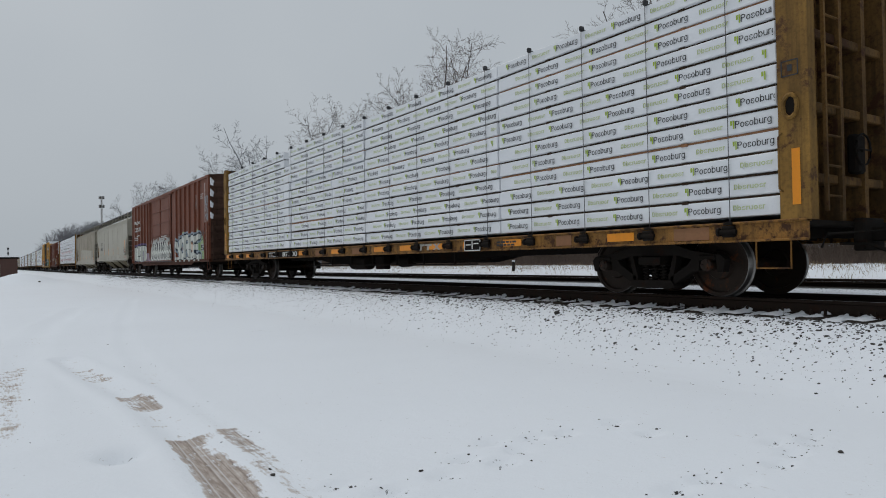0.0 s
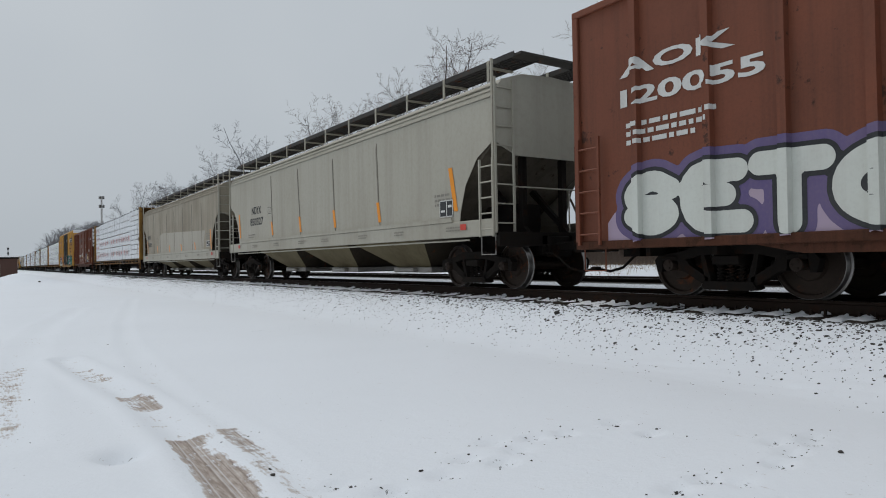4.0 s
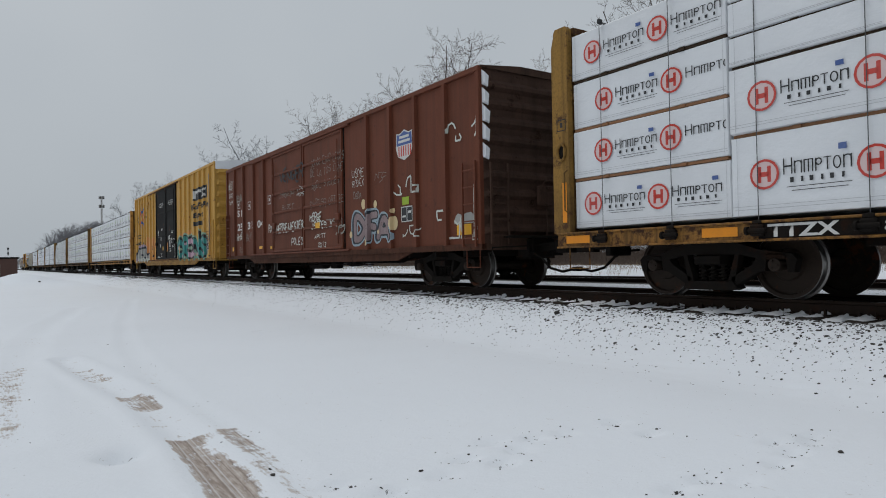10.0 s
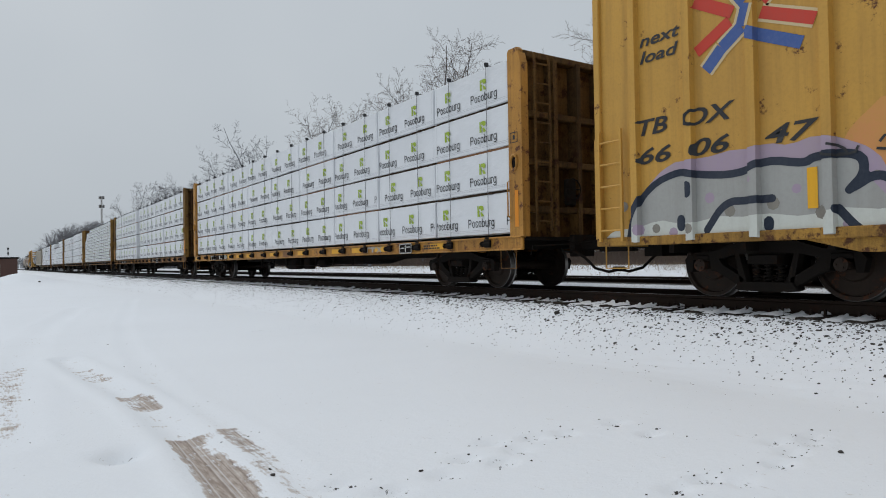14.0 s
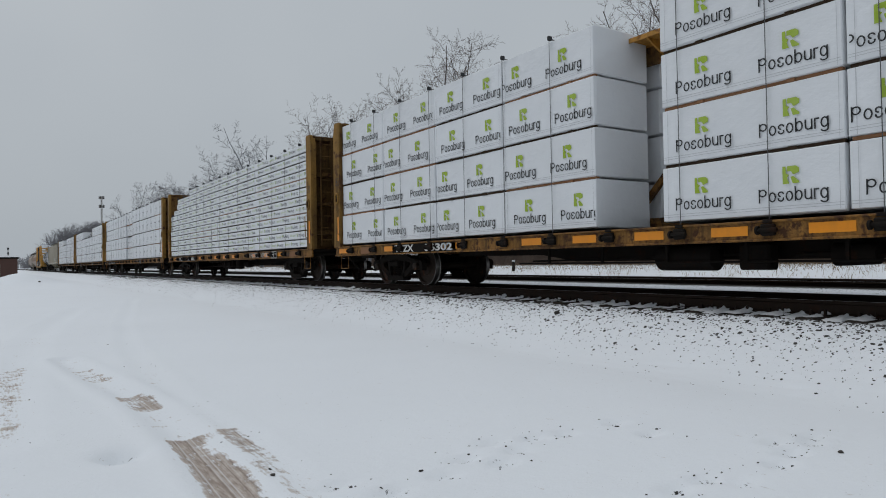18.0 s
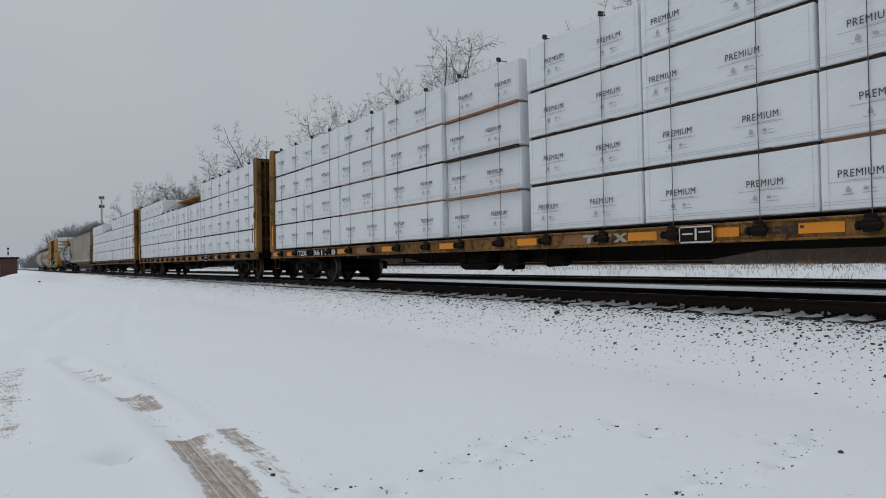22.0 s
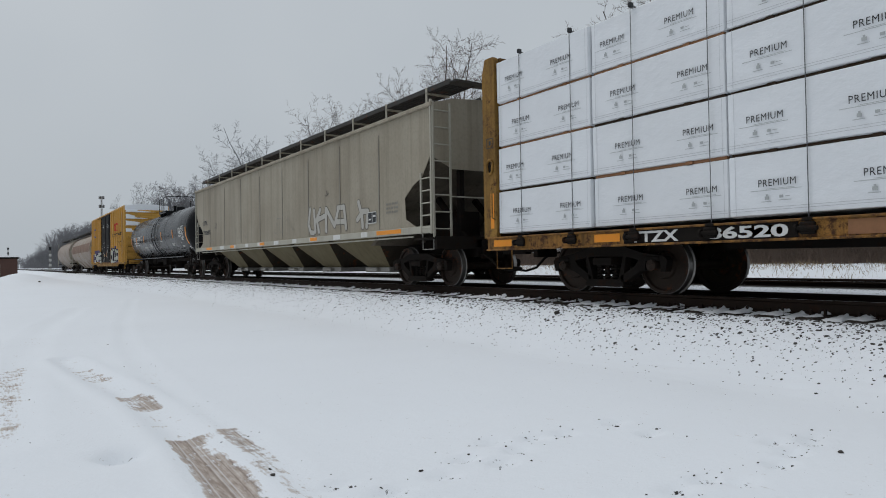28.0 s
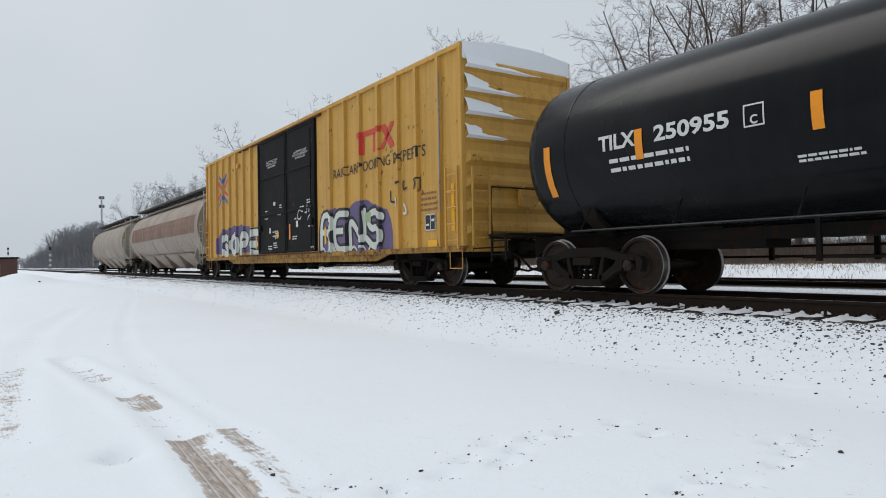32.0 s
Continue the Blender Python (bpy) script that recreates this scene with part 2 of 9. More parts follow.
M_LILAC = paint("lilac_spray_haze", (0.36, 0.28, 0.37), 0.6, (0.4, 0.33, 0.3), 0.4, 0.2, 0.0, bump=0)
M_SOOTEND = paint("sooty_oxide_end", (0.085, 0.047, 0.034), 0.8, (0.02, 0.015, 0.012), 0.6, 0.6, 0.2, (0.03, 0.015, 0.01), spec=0.1)
# grimy grey of the hopper ends, with the shade below them mixed in
M_GRIMESHADE = paint("shaded_grimy_grey_end", (0.115, 0.098, 0.075), 0.8, (0.05, 0.04, 0.03), 0.6, 0.6, 0.2, (0.05, 0.03, 0.02), spec=0.1)
M_TEALHAZE = paint("thin_teal_spray", (0.24, 0.42, 0.34), 0.6, (0.4, 0.3, 0.12), 0.5, 0.2, 0.0, bump=0)
M_PINK = paint("pink_spray", (0.50, 0.33, 0.40), 0.6, (0.4, 0.3, 0.35), 0.3, 0.1, 0.0, bump=0)
M_SALMON = paint("orange_spray_haze", (0.60, 0.25, 0.10), 0.6, (0.55, 0.31, 0.065), 0.8, 0.3, 0.0, bump=0)
M_CREAM = paint("pale_spray", (0.58, 0.60, 0.55), 0.6, (0.35, 0.33, 0.3), 0.3, 0.25, 0.0, bump=0)
M_SILVER = paint("silver_spray", (0.36, 0.36, 0.34), 0.5, (0.2, 0.19, 0.17), 0.3, 0.25, 0.0, bump=0)
M_VIOLET = paint("violet_spray", (0.10, 0.075, 0.18), 0.6, (0.2, 0.15, 0.2), 0.4, 0.2, 0.0, bump=0)
M_NAVY = paint("navy_spray", (0.013, 0.022, 0.04), 0.6, (0.1, 0.1, 0.12), 0.3, 0.2, 0.0, bump=0)
M_GREENSP = paint("green_spray", (0.30, 0.42, 0.20), 0.6, (0.3, 0.3, 0.25), 0.4, 0.2, 0.0, bump=0)
M_SIGNRED = paint("red_marking", (0.55, 0.05, 0.03), 0.5, (0.3, 0.1, 0.08), 0.2, 0.2, 0.0, bump=0)
M_STRAP = paint("steel_strap", (0.09, 0.092, 0.095), 0.5, (0.05, 0.05, 0.05), 0.3, 0.0, 0.0, metal=0.3)
M_WOOD = paint("bare_lumber", (0.26, 0.125, 0.06), 0.75, (0.15, 0.08, 0.04), 0.5, 0.3, 0.0)
M_DUNNAGE = paint("dark_dunnage", (0.05, 0.032, 0.02), 0.85, (0.02, 0.015, 0.012), 0.5, 0.0, 0.0, spec=0.1)
M_BARK = paint("winter_bark", (0.085, 0.062, 0.05), 0.9, (0.035, 0.027, 0.022), 0.5, 0.3, 0.0)
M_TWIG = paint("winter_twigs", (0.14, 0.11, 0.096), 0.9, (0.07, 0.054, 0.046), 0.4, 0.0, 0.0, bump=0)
# distance haze is put into the colour of these two twig paints
M_MIDTWIG = paint("haze_tinted_mid_twigs", (0.17, 0.15, 0.14), 0.95, (0.11, 0.095, 0.088), 0.4, 0.0, 0.0, bump=0)
M_FARTWIG = paint("haze_tinted_far_twigs", (0.19, 0.19, 0.2), 0.95, (0.13, 0.13, 0.14), 0.4, 0.0, 0.0, bump=0)
M_GRASS = paint("dry_grass", (0.27, 0.20, 0.12), 0.9, (0.12, 0.085, 0.05), 0.5, 0.0, 0.0, bump=0)
M_BRUSH = paint("dead_brush", (0.125, 0.092, 0.073), 0.9, (0.045, 0.032, 0.026), 0.5, 0.0, 0.0, bump=0)
M_BRICK = paint("red_brick", (0.11, 0.06, 0.048), 0.85, (0.07, 0.045, 0.038), 0.5, 0.3, 0.0)


# ---- mesh tools ----
class Shape:
    """Collects corners and faces for one mesh."""

    def __init__(self):
        self.v, self.f, self.m = [], [], []

    def add(self, verts, faces, m=0):
        k = len(self.v)
        self.v += [tuple(p) for p in verts]
        self.f += [tuple(k + i for i in q) for q in faces]
        self.m += [m] * len(faces)
        return self

    def box(self, x0, x1, y0, y1, z0, z1, m=0, b=0.0):
        """A box; b: width of its chamfered edges."""
        if b <= 0:
            return self.add([(x0, y0, z0), (x1, y0, z0), (x1, y1, z0), (x0, y1, z0), (x0, y0, z1), (x1, y0, z1), (x1, y1, z1), (x0, y1, z1)],
                            [(3, 2, 1, 0), (4, 5, 6, 7), (0, 1, 5, 4), (1, 2, 6, 5), (2, 3, 7, 6), (3, 0, 4, 7)], m)
        lo, hi = (x0, y0, z0), (x1, y1, z1)
        b = min(b, *(0.45 * (h - a) for a, h in zip(lo, hi)))
        vs, ix = [], {}
        for sx in (0, 1):
            for sy in (0, 1):
                for sz in (0, 1):
                    s = (sx, sy, sz)
                    for ax in range(3):
                        ix[s, ax] = len(vs)
                        vs.append(tuple((hi[k] if s[k] else lo[k]) if k == ax else ((hi[k] - b) if s[k] else (lo[k] + b)) for k in range(3)))
        fs = []
        ctr = [(a + h) / 2 for a, h in zip(lo, hi)]

        def face(ids):
            p = [Vector(vs[i]) for i in ids]
            c = sum(p, Vector()) / len(p)
            nrm = (p[1] - p[0]).cross(p[2] - p[0])
            fs.append(tuple(ids) if nrm.dot(c - Vector(ctr)) > 0 else tuple(reversed(ids)))
        for ax in range(3):
            u, w = (ax + 1) % 3, (ax + 2) % 3
            for s in (0, 1):
                ids = []
                for a, c in ((0, 0), (1, 0), (1, 1), (0, 1)):
                    k = [0, 0, 0]
                    k[ax], k[u], k[w] = s, a, c
                    ids.append(ix[tuple(k), ax])
                face(ids)
            for a in (0, 1):
                for c in (0, 1):
                    k0, k1 = [0, 0, 0], [0, 0, 0]
                    k0[ax], k1[ax] = 0, 1
                    k0[u] = k1[u] = a
                    k0[w] = k1[w] = c
                    face([ix[tuple(k0), u], ix[tuple(k1), u], ix[tuple(k1), w], ix[tuple(k0), w]])
        for s in [(i, j, k) for i in (0, 1) for j in (0, 1) for k in (0, 1)]:
            face([ix[s, 0], ix[s, 1], ix[s, 2]])
        return self.add(vs, fs, m)

    def prism(self, poly, axis, a, c, m=0):
        """A flat outline (two coordinates a corner) drawn out along x, y or z from a to c."""
        def at(p, h):
            return {"x": (h, p[0], p[1]), "y": (p[0], h, p[1]), "z": (p[0], p[1], h)}[axis]
        k = len(poly)
        vs = [at(p, a) for p in poly] + [at(p, c) for p in poly]
        fs = [tuple(range(k)), tuple(range(2 * k - 1, k - 1, -1))]
        fs += [(i + k, (i + 1) % k + k, (i + 1) % k, i) for i in range(k)]
        return self.add(vs, fs, m)

    def tube(self, pts, r, n=6, m=0, r2=None):
        pts = [Vector(p) for p in pts]
        rings = []
        for i, p in enumerate(pts):
            d = (pts[min(i + 1, len(pts) - 1)] - pts[max(i - 1, 0)]).normalized()
            u = d.cross(Vector((0, 0, 1)) if abs(d.z) < 0.9 else Vector((1, 0, 0))).normalized()
            w = d.cross(u)
            rr = r if r2 is None else r + (r2 - r) * i / (len(pts) - 1)
            rings.append([p + (u * math.cos(2 * math.pi * k / n) + w * math.sin(2 * math.pi * k / n)) * rr for k in range(n)])
        vs = [q for ring in rings for q in ring]
        fs = []
        for i in range(len(pts) - 1):
            fs += [(i * n + k, i * n + (k + 1) % n, (i + 1) * n + (k + 1) % n, (i + 1) * n + k) for k in range(n)]
        fs += [tuple(range(n - 1, -1, -1)), tuple(range((len(pts) - 1) * n, len(pts) * n))]
        return self.add(vs, fs, m)

    def lathe(self, prof, axis, centre, n=24, m=0, mats=None, closed=False):
        """Turns a profile of (along, radius) about an axis through centre."""
        vs, fs, ms = [], [], []
        for a, r in prof:
            for k in range(n):
                c, s = math.cos(2 * math.pi * k / n) * r, math.sin(2 * math.pi * k / n) * r
                q = {"x": (a, c, s), "y": (s, a, c), "z": (c, s, a)}[axis]
                vs.append(tuple(q[i] + centre[i] for i in range(3)))
        for i in range(len(prof) - 1):
            fs += [(i * n + k, (i + 1) * n + k, (i + 1) * n + (k + 1) % n, i * n + (k + 1) % n)[::-1] for k in range(n)]
            ms += [mats[i] if mats else m] * n
        if prof[0][1] > 1e-6:
            fs.append(tuple(range(n))[::-1])
            ms.append(mats[0] if mats else m)
        if prof[-1][1] > 1e-6:
            fs.append(tuple(range((len(prof) - 1) * n, len(prof) * n)))
            ms.append(mats[-1] if mats else m)
        self.add(vs, fs)
        self.m[-len(ms):] = ms
        return self

    def mesh(self, name, mats, smooth=0, tidy=True):
        me = bpy.data.meshes.new(name)
        me.from_pydata(self.v, [], self.f)
        for x in mats if isinstance(mats, (list, tuple)) else [mats]:
            me.materials.append(x)
        if any(self.m):
            me.polygons.foreach_set("material_index", self.m)
        if tidy:
            bm = bmesh.new()
            bm.from_mesh(me)
            bmesh.ops.recalc_face_normals(bm, faces=bm.faces)
            bm.to_mesh(me)
            bm.free()
        if smooth:
            me.shade_smooth()
            me.set_sharp_from_angle(angle=radians(smooth))
        return me


def part(name, shape, mats, parent, label="", at=None, smooth=0, kind=""):
    """Links a Shape, bmesh or mesh as one mesh object under a thing or part."""
    if isinstance(shape, Shape):
        me = shape.mesh(name, mats, smooth)
    elif isinstance(shape, bmesh.types.BMesh):
        me = bpy.data.meshes.new(name)
        shape.to_mesh(me)
        shape.free()
        me.materials.append(mats)
    else:
        me = shape
    ob = new(name, me)
    ob.parent = parent
    if at is not None:
        ob.matrix_basis = at if isinstance(at, Matrix) else Matrix.Translation(at)
    return tagged(ob, label, kind=kind)


TEXTS = {}


def text_bm(words, bold=0.0, align="LEFT", space=1.0, leading=1.0, lean=0.0):
    """Flat lettering with the built-in font, about one unit high, in the xy plane."""
    key = (words, bold, align, space, leading, lean)
    if key not in TEXTS:
        cu = bpy.data.curves.new("lettering", "FONT")
        cu.body, cu.offset, cu.resolution_u, cu.align_x = words, bold, 3, align
        cu.space_character, cu.space_line, cu.shear = space, leading, lean
        cu.fill_mode = "FRONT"
        ob = bpy.data.objects.new("lettering", cu)
        TEXTS[key] = bpy.data.meshes.new_from_object(ob)
        bpy.data.objects.remove(ob)
    bm = bmesh.new()
    bm.from_mesh(TEXTS[key])
    return bm


def fit_box(bm, y_left, y_right, z0, z1, slant=0.0):
    """Fits flat lettering into a rectangle of a car's side: from y_left (far end) to y_right, z0 to z1."""
    xs = [v.co.x for v in bm.verts]
    ys = [v.co.y for v in bm.verts]
    if not xs:
        return bm
    x0, x1, y0, y1 = min(xs), max(xs), min(ys), max(ys)
    for v in bm.verts:
        u = (v.co.x - x0) / max(1e-6, x1 - x0)
        w = (v.co.y - y0) / max(1e-6, y1 - y0)
        v.co = Vector((0, y_left + (y_right - y_left) * u, z0 + (z1 - z0) * w + slant * u))
    return bm


def quads_bm(rects):
    """Flat bars from (y0, y1, z0, z1)."""
    bm = bmesh.new()
    for a, b, c, d in rects:
        bm.faces.new([bm.verts.new((0, y, z)) for y, z in ((a, c), (b, c), (b, d), (a, d))])
    return bm


def poly_bm(polys):
    bm = bmesh.new()
    for p in polys:
        bm.faces.new([bm.verts.new((0, y, z)) for y, z in p])
    return bm


def scrawl_bm(y, z, w, h, seed, strokes=5, thick=0.035):
    """Hand-drawn paint strokes that cannot be read, inside a box from y leftwards to y - w."""
    rnd = random.Random(seed)
    bm = bmesh.new()
    for k in range(strokes):
        cx = y - w * (k + 0.5) / strokes
        pts = []
        ang, px, pz = rnd.uniform(0, 6.28), cx + rnd.uniform(-0.3, 0.3) * w / strokes, z + h * rnd.uniform(0.1, 0.9)
        for i in range(9):
            pts.append((px, pz))
            ang += rnd.uniform(0.2, 1.1) * rnd.choice((1, 1, -1))
            px += math.cos(ang) * w / strokes * 0.42
            pz += math.sin(ang) * h * 0.28
            px = min(cx + w / strokes * 0.75, max(cx - w / strokes * 0.75, px))
            pz = min(z + h, max(z, pz))
        last = None
        for i, (a, c) in enumerate(pts):
            d = Vector((pts[min(i + 1, 8)][0] - pts[max(i - 1, 0)][0], pts[min(i + 1, 8)][1] - pts[max(i - 1, 0)][1], 0))
            d = d.normalized() if d.length > 1e-6 else Vector((1, 0, 0))
            o = Vector((-d.y, d.x)) * thick / 2
            lift = 0.00003 * (9 * k + i)
            cur = (bm.verts.new((lift, a + o.x, c + o.y)), bm.verts.new((lift, a - o.x, c - o.y)))
            if last:
                try:
                    bm.faces.new((last[0], cur[0], cur[1], last[1]))
                except ValueError:
                    pass
            last = cur
    return bm


# single-stroke capitals on a five by five grid: x then height; a slash lifts the can
STROKES = dict(A="00 24 40/11 31", B="00 04 34 33 22 02/22 31 30 00", C="43 24 03 01 20 41", D="00 04 24 42 20 00", E="44 04 00 40/02 32", F="00 04 44/02 32",
               G="43 24 03 01 20 41 22", H="00 04/40 44/02 42", I="20 24", J="34 30 10 01", K="00 04/44 02 40", L="04 00 40", M="00 04 22 44 40", N="00 04 40 44",
               O="24 03 01 20 41 43 24", P="00 04 34 43 32 02", R="00 04 34 43 32 02/22 40", S="43 24 03 12 32 41 20 01", T="04 44/24 20", U="04 01 20 41 44",
               V="04 20 44", W="04 10 23 30 44", X="00 44/04 40", Z="04 44 00 40")
STROKES.update({"0": "24 03 01 20 41 43 24", "1": "13 24 20", "2": "03 24 43 00 40", "3": "04 44 22 41 20 00", "4": "30 34 01 41", "5": "44 04 02 32 41 20 00", "6": "34 03 01 20 41 32 02",
                "7": "04 44 10", "=": "01 41/03 43", "+": "20 24/02 42", "-": "02 42"})


def ribbon(bm, pts, thick, lift=0.0):
    """A thin painted stroke along (y, z) points."""
    last = None
    n = len(pts)
    for i, (a, c) in enumerate(pts):
        p, q = pts[max(i - 1, 0)], pts[min(i + 1, n - 1)]
        ln = math.hypot(q[0] - p[0], q[1] - p[1]) or 1.0
        oy, oz = -(q[1] - p[1]) / ln * thick / 2, (q[0] - p[0]) / ln * thick / 2
        cur = (bm.verts.new((lift, a + oy, c + oz)), bm.verts.new((lift, a - oy, c - oz)))
        if last:
            bm.faces.new((last[0], cur[0], cur[1], last[1]))
        last = cur
    return bm


def painted_bm(lines, thick, cell=0.035, foot=0.83):
    """One flat coat of paint that covers all the strokes of that width, with round ends."""
    r = thick / 2
    pts = [p for line in lines for p in line]
    y0, z0 = min(p[0] for p in pts) - r - cell, min(p[1] for p in pts) - r - cell
    ny = int((max(p[0] for p in pts) + r - y0) / cell) + 2
    nz = int((max(p[1] for p in pts) + r - z0) / cell) + 2
    Y, Z = np.meshgrid(y0 + cell * np.arange(ny + 1), z0 + cell * np.arange(nz + 1))
    D = np.full(Y.shape, 1e9)
    for line in lines:
        if len(line) > 1:
            D = np.minimum(D, near_line(Y, Z, [p for k, p in enumerate(line) if k == 0 or p != line[k - 1]])[0])
    D = np.maximum(D - r, foot - Z)
    bm = bmesh.new()
    for j in range(nz):
        run = None
        for i in range(ny + 1):
            cs = ((j, i), (j, i + 1), (j + 1, i + 1), (j + 1, i)) if i < ny else ()
            d = [D[c] for c in cs]
            full = bool(cs) and max(d) <= 0
            if full and run is None:
                run = i
            if not full and run is not None:
                bm.faces.new([bm.verts.new((0, y0 + cell * a, z0 + cell * c)) for a, c in ((run, j), (i, j), (i, j + 1), (run, j + 1))])
                run = None
            if not full and cs and min(d) < 0:
                poly = []
                for k in range(4):
                    (ja, ia), (jb, ib) = cs[k], cs[(k + 1) % 4]
                    da, db = d[k], d[(k + 1) % 4]
                    if da <= 0:
                        poly.append((y0 + cell * ia, z0 + cell * ja))
                    if (da <= 0) != (db <= 0):
                        t = da / (da - db)
                        poly.append((y0 + cell * (ia + (ib - ia) * t), z0 + cell * (ja + (jb - ja) * t)))
                if len(poly) > 2:
                    bm.faces.new([bm.verts.new((0, *p)) for p in poly])
    return bm


def rounded(pts, turns=2):
    for _ in range(turns):
        out = [pts[0]]
        for (a, c), (b, d) in zip(pts, pts[1:]):
            out += [(a * 0.75 + b * 0.25, c * 0.75 + d * 0.25), (a * 0.25 + b * 0.75, c * 0.25 + d * 0.75)]
        pts = out + [pts[-1]]
    return pts


def stroke_lines(ch, box, rnd, wobble=0.06, lean=0.0):
    """The strokes of one hand-drawn capital inside (y_left, y_right, z0, z1)."""
    yl, yr, z0, z1 = box
    lines = []
    for run in STROKES[ch].split("/"):
        pts = []
        for p in run.split():
            u, v = int(p[0]) / 4 + rnd.uniform(-wobble, wobble), int(p[1]) / 4 + rnd.uniform(-wobble, wobble)
            pts.append((yl + (yr - yl) * (u + lean * v), z0 + (z1 - z0) * v))
        lines.append(rounded(pts))
    return lines


def fat_letters(wall, words, boxes, thick, coats, side, ribs, seed, name="graffiti"):
    """Bubble letters in coats of paint from the back to the front: (extra width, layer, material)."""
    for extra, layer, m in coats:
        rnd = random.Random(seed)
        lines = []
        h = thick / 2
        for ch, (yl, yr, z0, z1) in zip(words, boxes):
            lines += stroke_lines(ch, (yl - h, yr + h, z0 + h, z1 - h), rnd, 0.05)
        part(name, lay(painted_bm(lines, thick + extra), side, layer, ribs), m, wall)


def brushed(wall, lines, thick, m, side, layer, ribs=(), name="graffiti"):
    """Free strokes, each a list of (y, z)."""
    part(name, lay(painted_bm([rounded(list(line), 2) for line in lines], thick, max(0.015, thick * 0.3)), side, layer, ribs), m, wall)


def lines_bm(y_left, y_right, z_top, rows, size, gap, seed):
    """Small writing that cannot be read, as bars in rows."""
    rnd = random.Random(seed)
    rects = []
    for r in range(rows):
        z1 = z_top - r * (size + gap)
        y = y_left
        end = y_right + (y_left - y_right) * rnd.uniform(0.0, 0.3)
        while y > end:
            w = size * rnd.uniform(1.0, 3.6)
            rects.append((max(end - 0.02, y - w), y, z1 - size, z1))
            y -= w + size * 0.6
    return quads_bm(rects)


def lay(bm, side, layer, ribs=(), half=0.07, top=0.055, depth=0.085, far=False):
    """Lays flat marks on a car's side at x = -side, over its ribs too."""
    low, high = min([v.co.y for v in bm.verts], default=0), max([v.co.y for v in bm.verts], default=0)
    ribs = [y for y in ribs if low - half < y < high + half]
    for y in ribs:
        for e in (y - half, y - top, y + top, y + half):
            bmesh.ops.bisect_plane(bm, geom=bm.verts[:] + bm.edges[:] + bm.faces[:], plane_co=(0, e, 0), plane_no=(0, 1, 0))
    for v in bm.verts:
        out = 0.0
        for y in ribs:
            d = abs(v.co.y - y)
            if d < half:
                out = depth * min(1.0, (half - d) / (half - top))
        v.co.x = -(side + out + 0.003 + 0.0025 * layer + abs(v.co.x))
    return bm

# ---- ground: one sheet of snow, the ballast bank, two tracks and the far verge ----
def smooth(a, b, x):
    t = np.clip((x - a) / (b - a), 0, 1)
    return t * t * (3 - 2 * t)


def near_line(x, y, pts):
    """Distance of points from a bent line, and how far along it they lie (0 to 1)."""
    best = np.full(x.shape, 1e9)
    along = np.zeros(x.shape)
    n = len(pts) - 1
    for i in range(n):
        (ax, ay), (bx, by) = pts[i], pts[i + 1]
        dx, dy = bx - ax, by - ay
        t = np.clip(((x - ax) * dx + (y - ay) * dy) / (dx * dx + dy * dy), 0, 1)
        d = np.hypot(x - ax - t * dx, y - ay - t * dy)
        along = np.where(d < best, (i + t) / n, along)
        best = np.minimum(best, d)
    return best, along


def lumps(x, y, size, seed):
    """Smooth random lumps from a few crossed waves."""
    rnd = np.random.RandomState(seed)
    z = np.zeros(x.shape)
    for k in range(9):
        a, p = rnd.uniform(0, 6.28), rnd.uniform(0, 6.28)
        s = size * rnd.uniform(0.6, 1.8)
        z += np.sin((x * math.cos(a) + y * math.sin(a)) * 6.28 / s + p)
    return z / 9


RUT_BARE = [(0.8, -3.0), (1.0, 0.5), (1.10, 3.0), (1.16, 3.9), (1.22, 5.35), (1.18, 7.2), (0.95, 9.4), (0.80, 11.0)]
RUT_SIDE = [(1.1, -3.0), (1.3, 0.5), (1.40, 3.0), (1.50, 4.2), (1.54, 5.2), (1.47, 6.6), (1.62, 9.45), (1.85, 12.4), (2.53, 17.4), (4.57, 29.0)]
RUT_LEFT = [(0.02, 6.0), (0.06, 7.7), (0.16, 9.8), (0.34, 11.9), (0.60, 14.6), (1.07, 17.9), (2.27, 24.6)]
FEET = [(2.98, 3.82), (2.30, 3.43), (2.75, 3.41), (2.99, 3.55), (3.56, 3.67), (4.12, 3.67), (4.06, 3.28), (4.57, 2.60), (4.10, 2.31), (4.92, 2.52),
        (3.61, 2.28), (3.50, 2.42), (3.24, 2.43), (1.69, 3.65), (1.91, 3.37), (4.28, 12.8), (2.6, 3.62), (3.3, 3.72), (4.75, 2.45), (4.4, 2.4)]


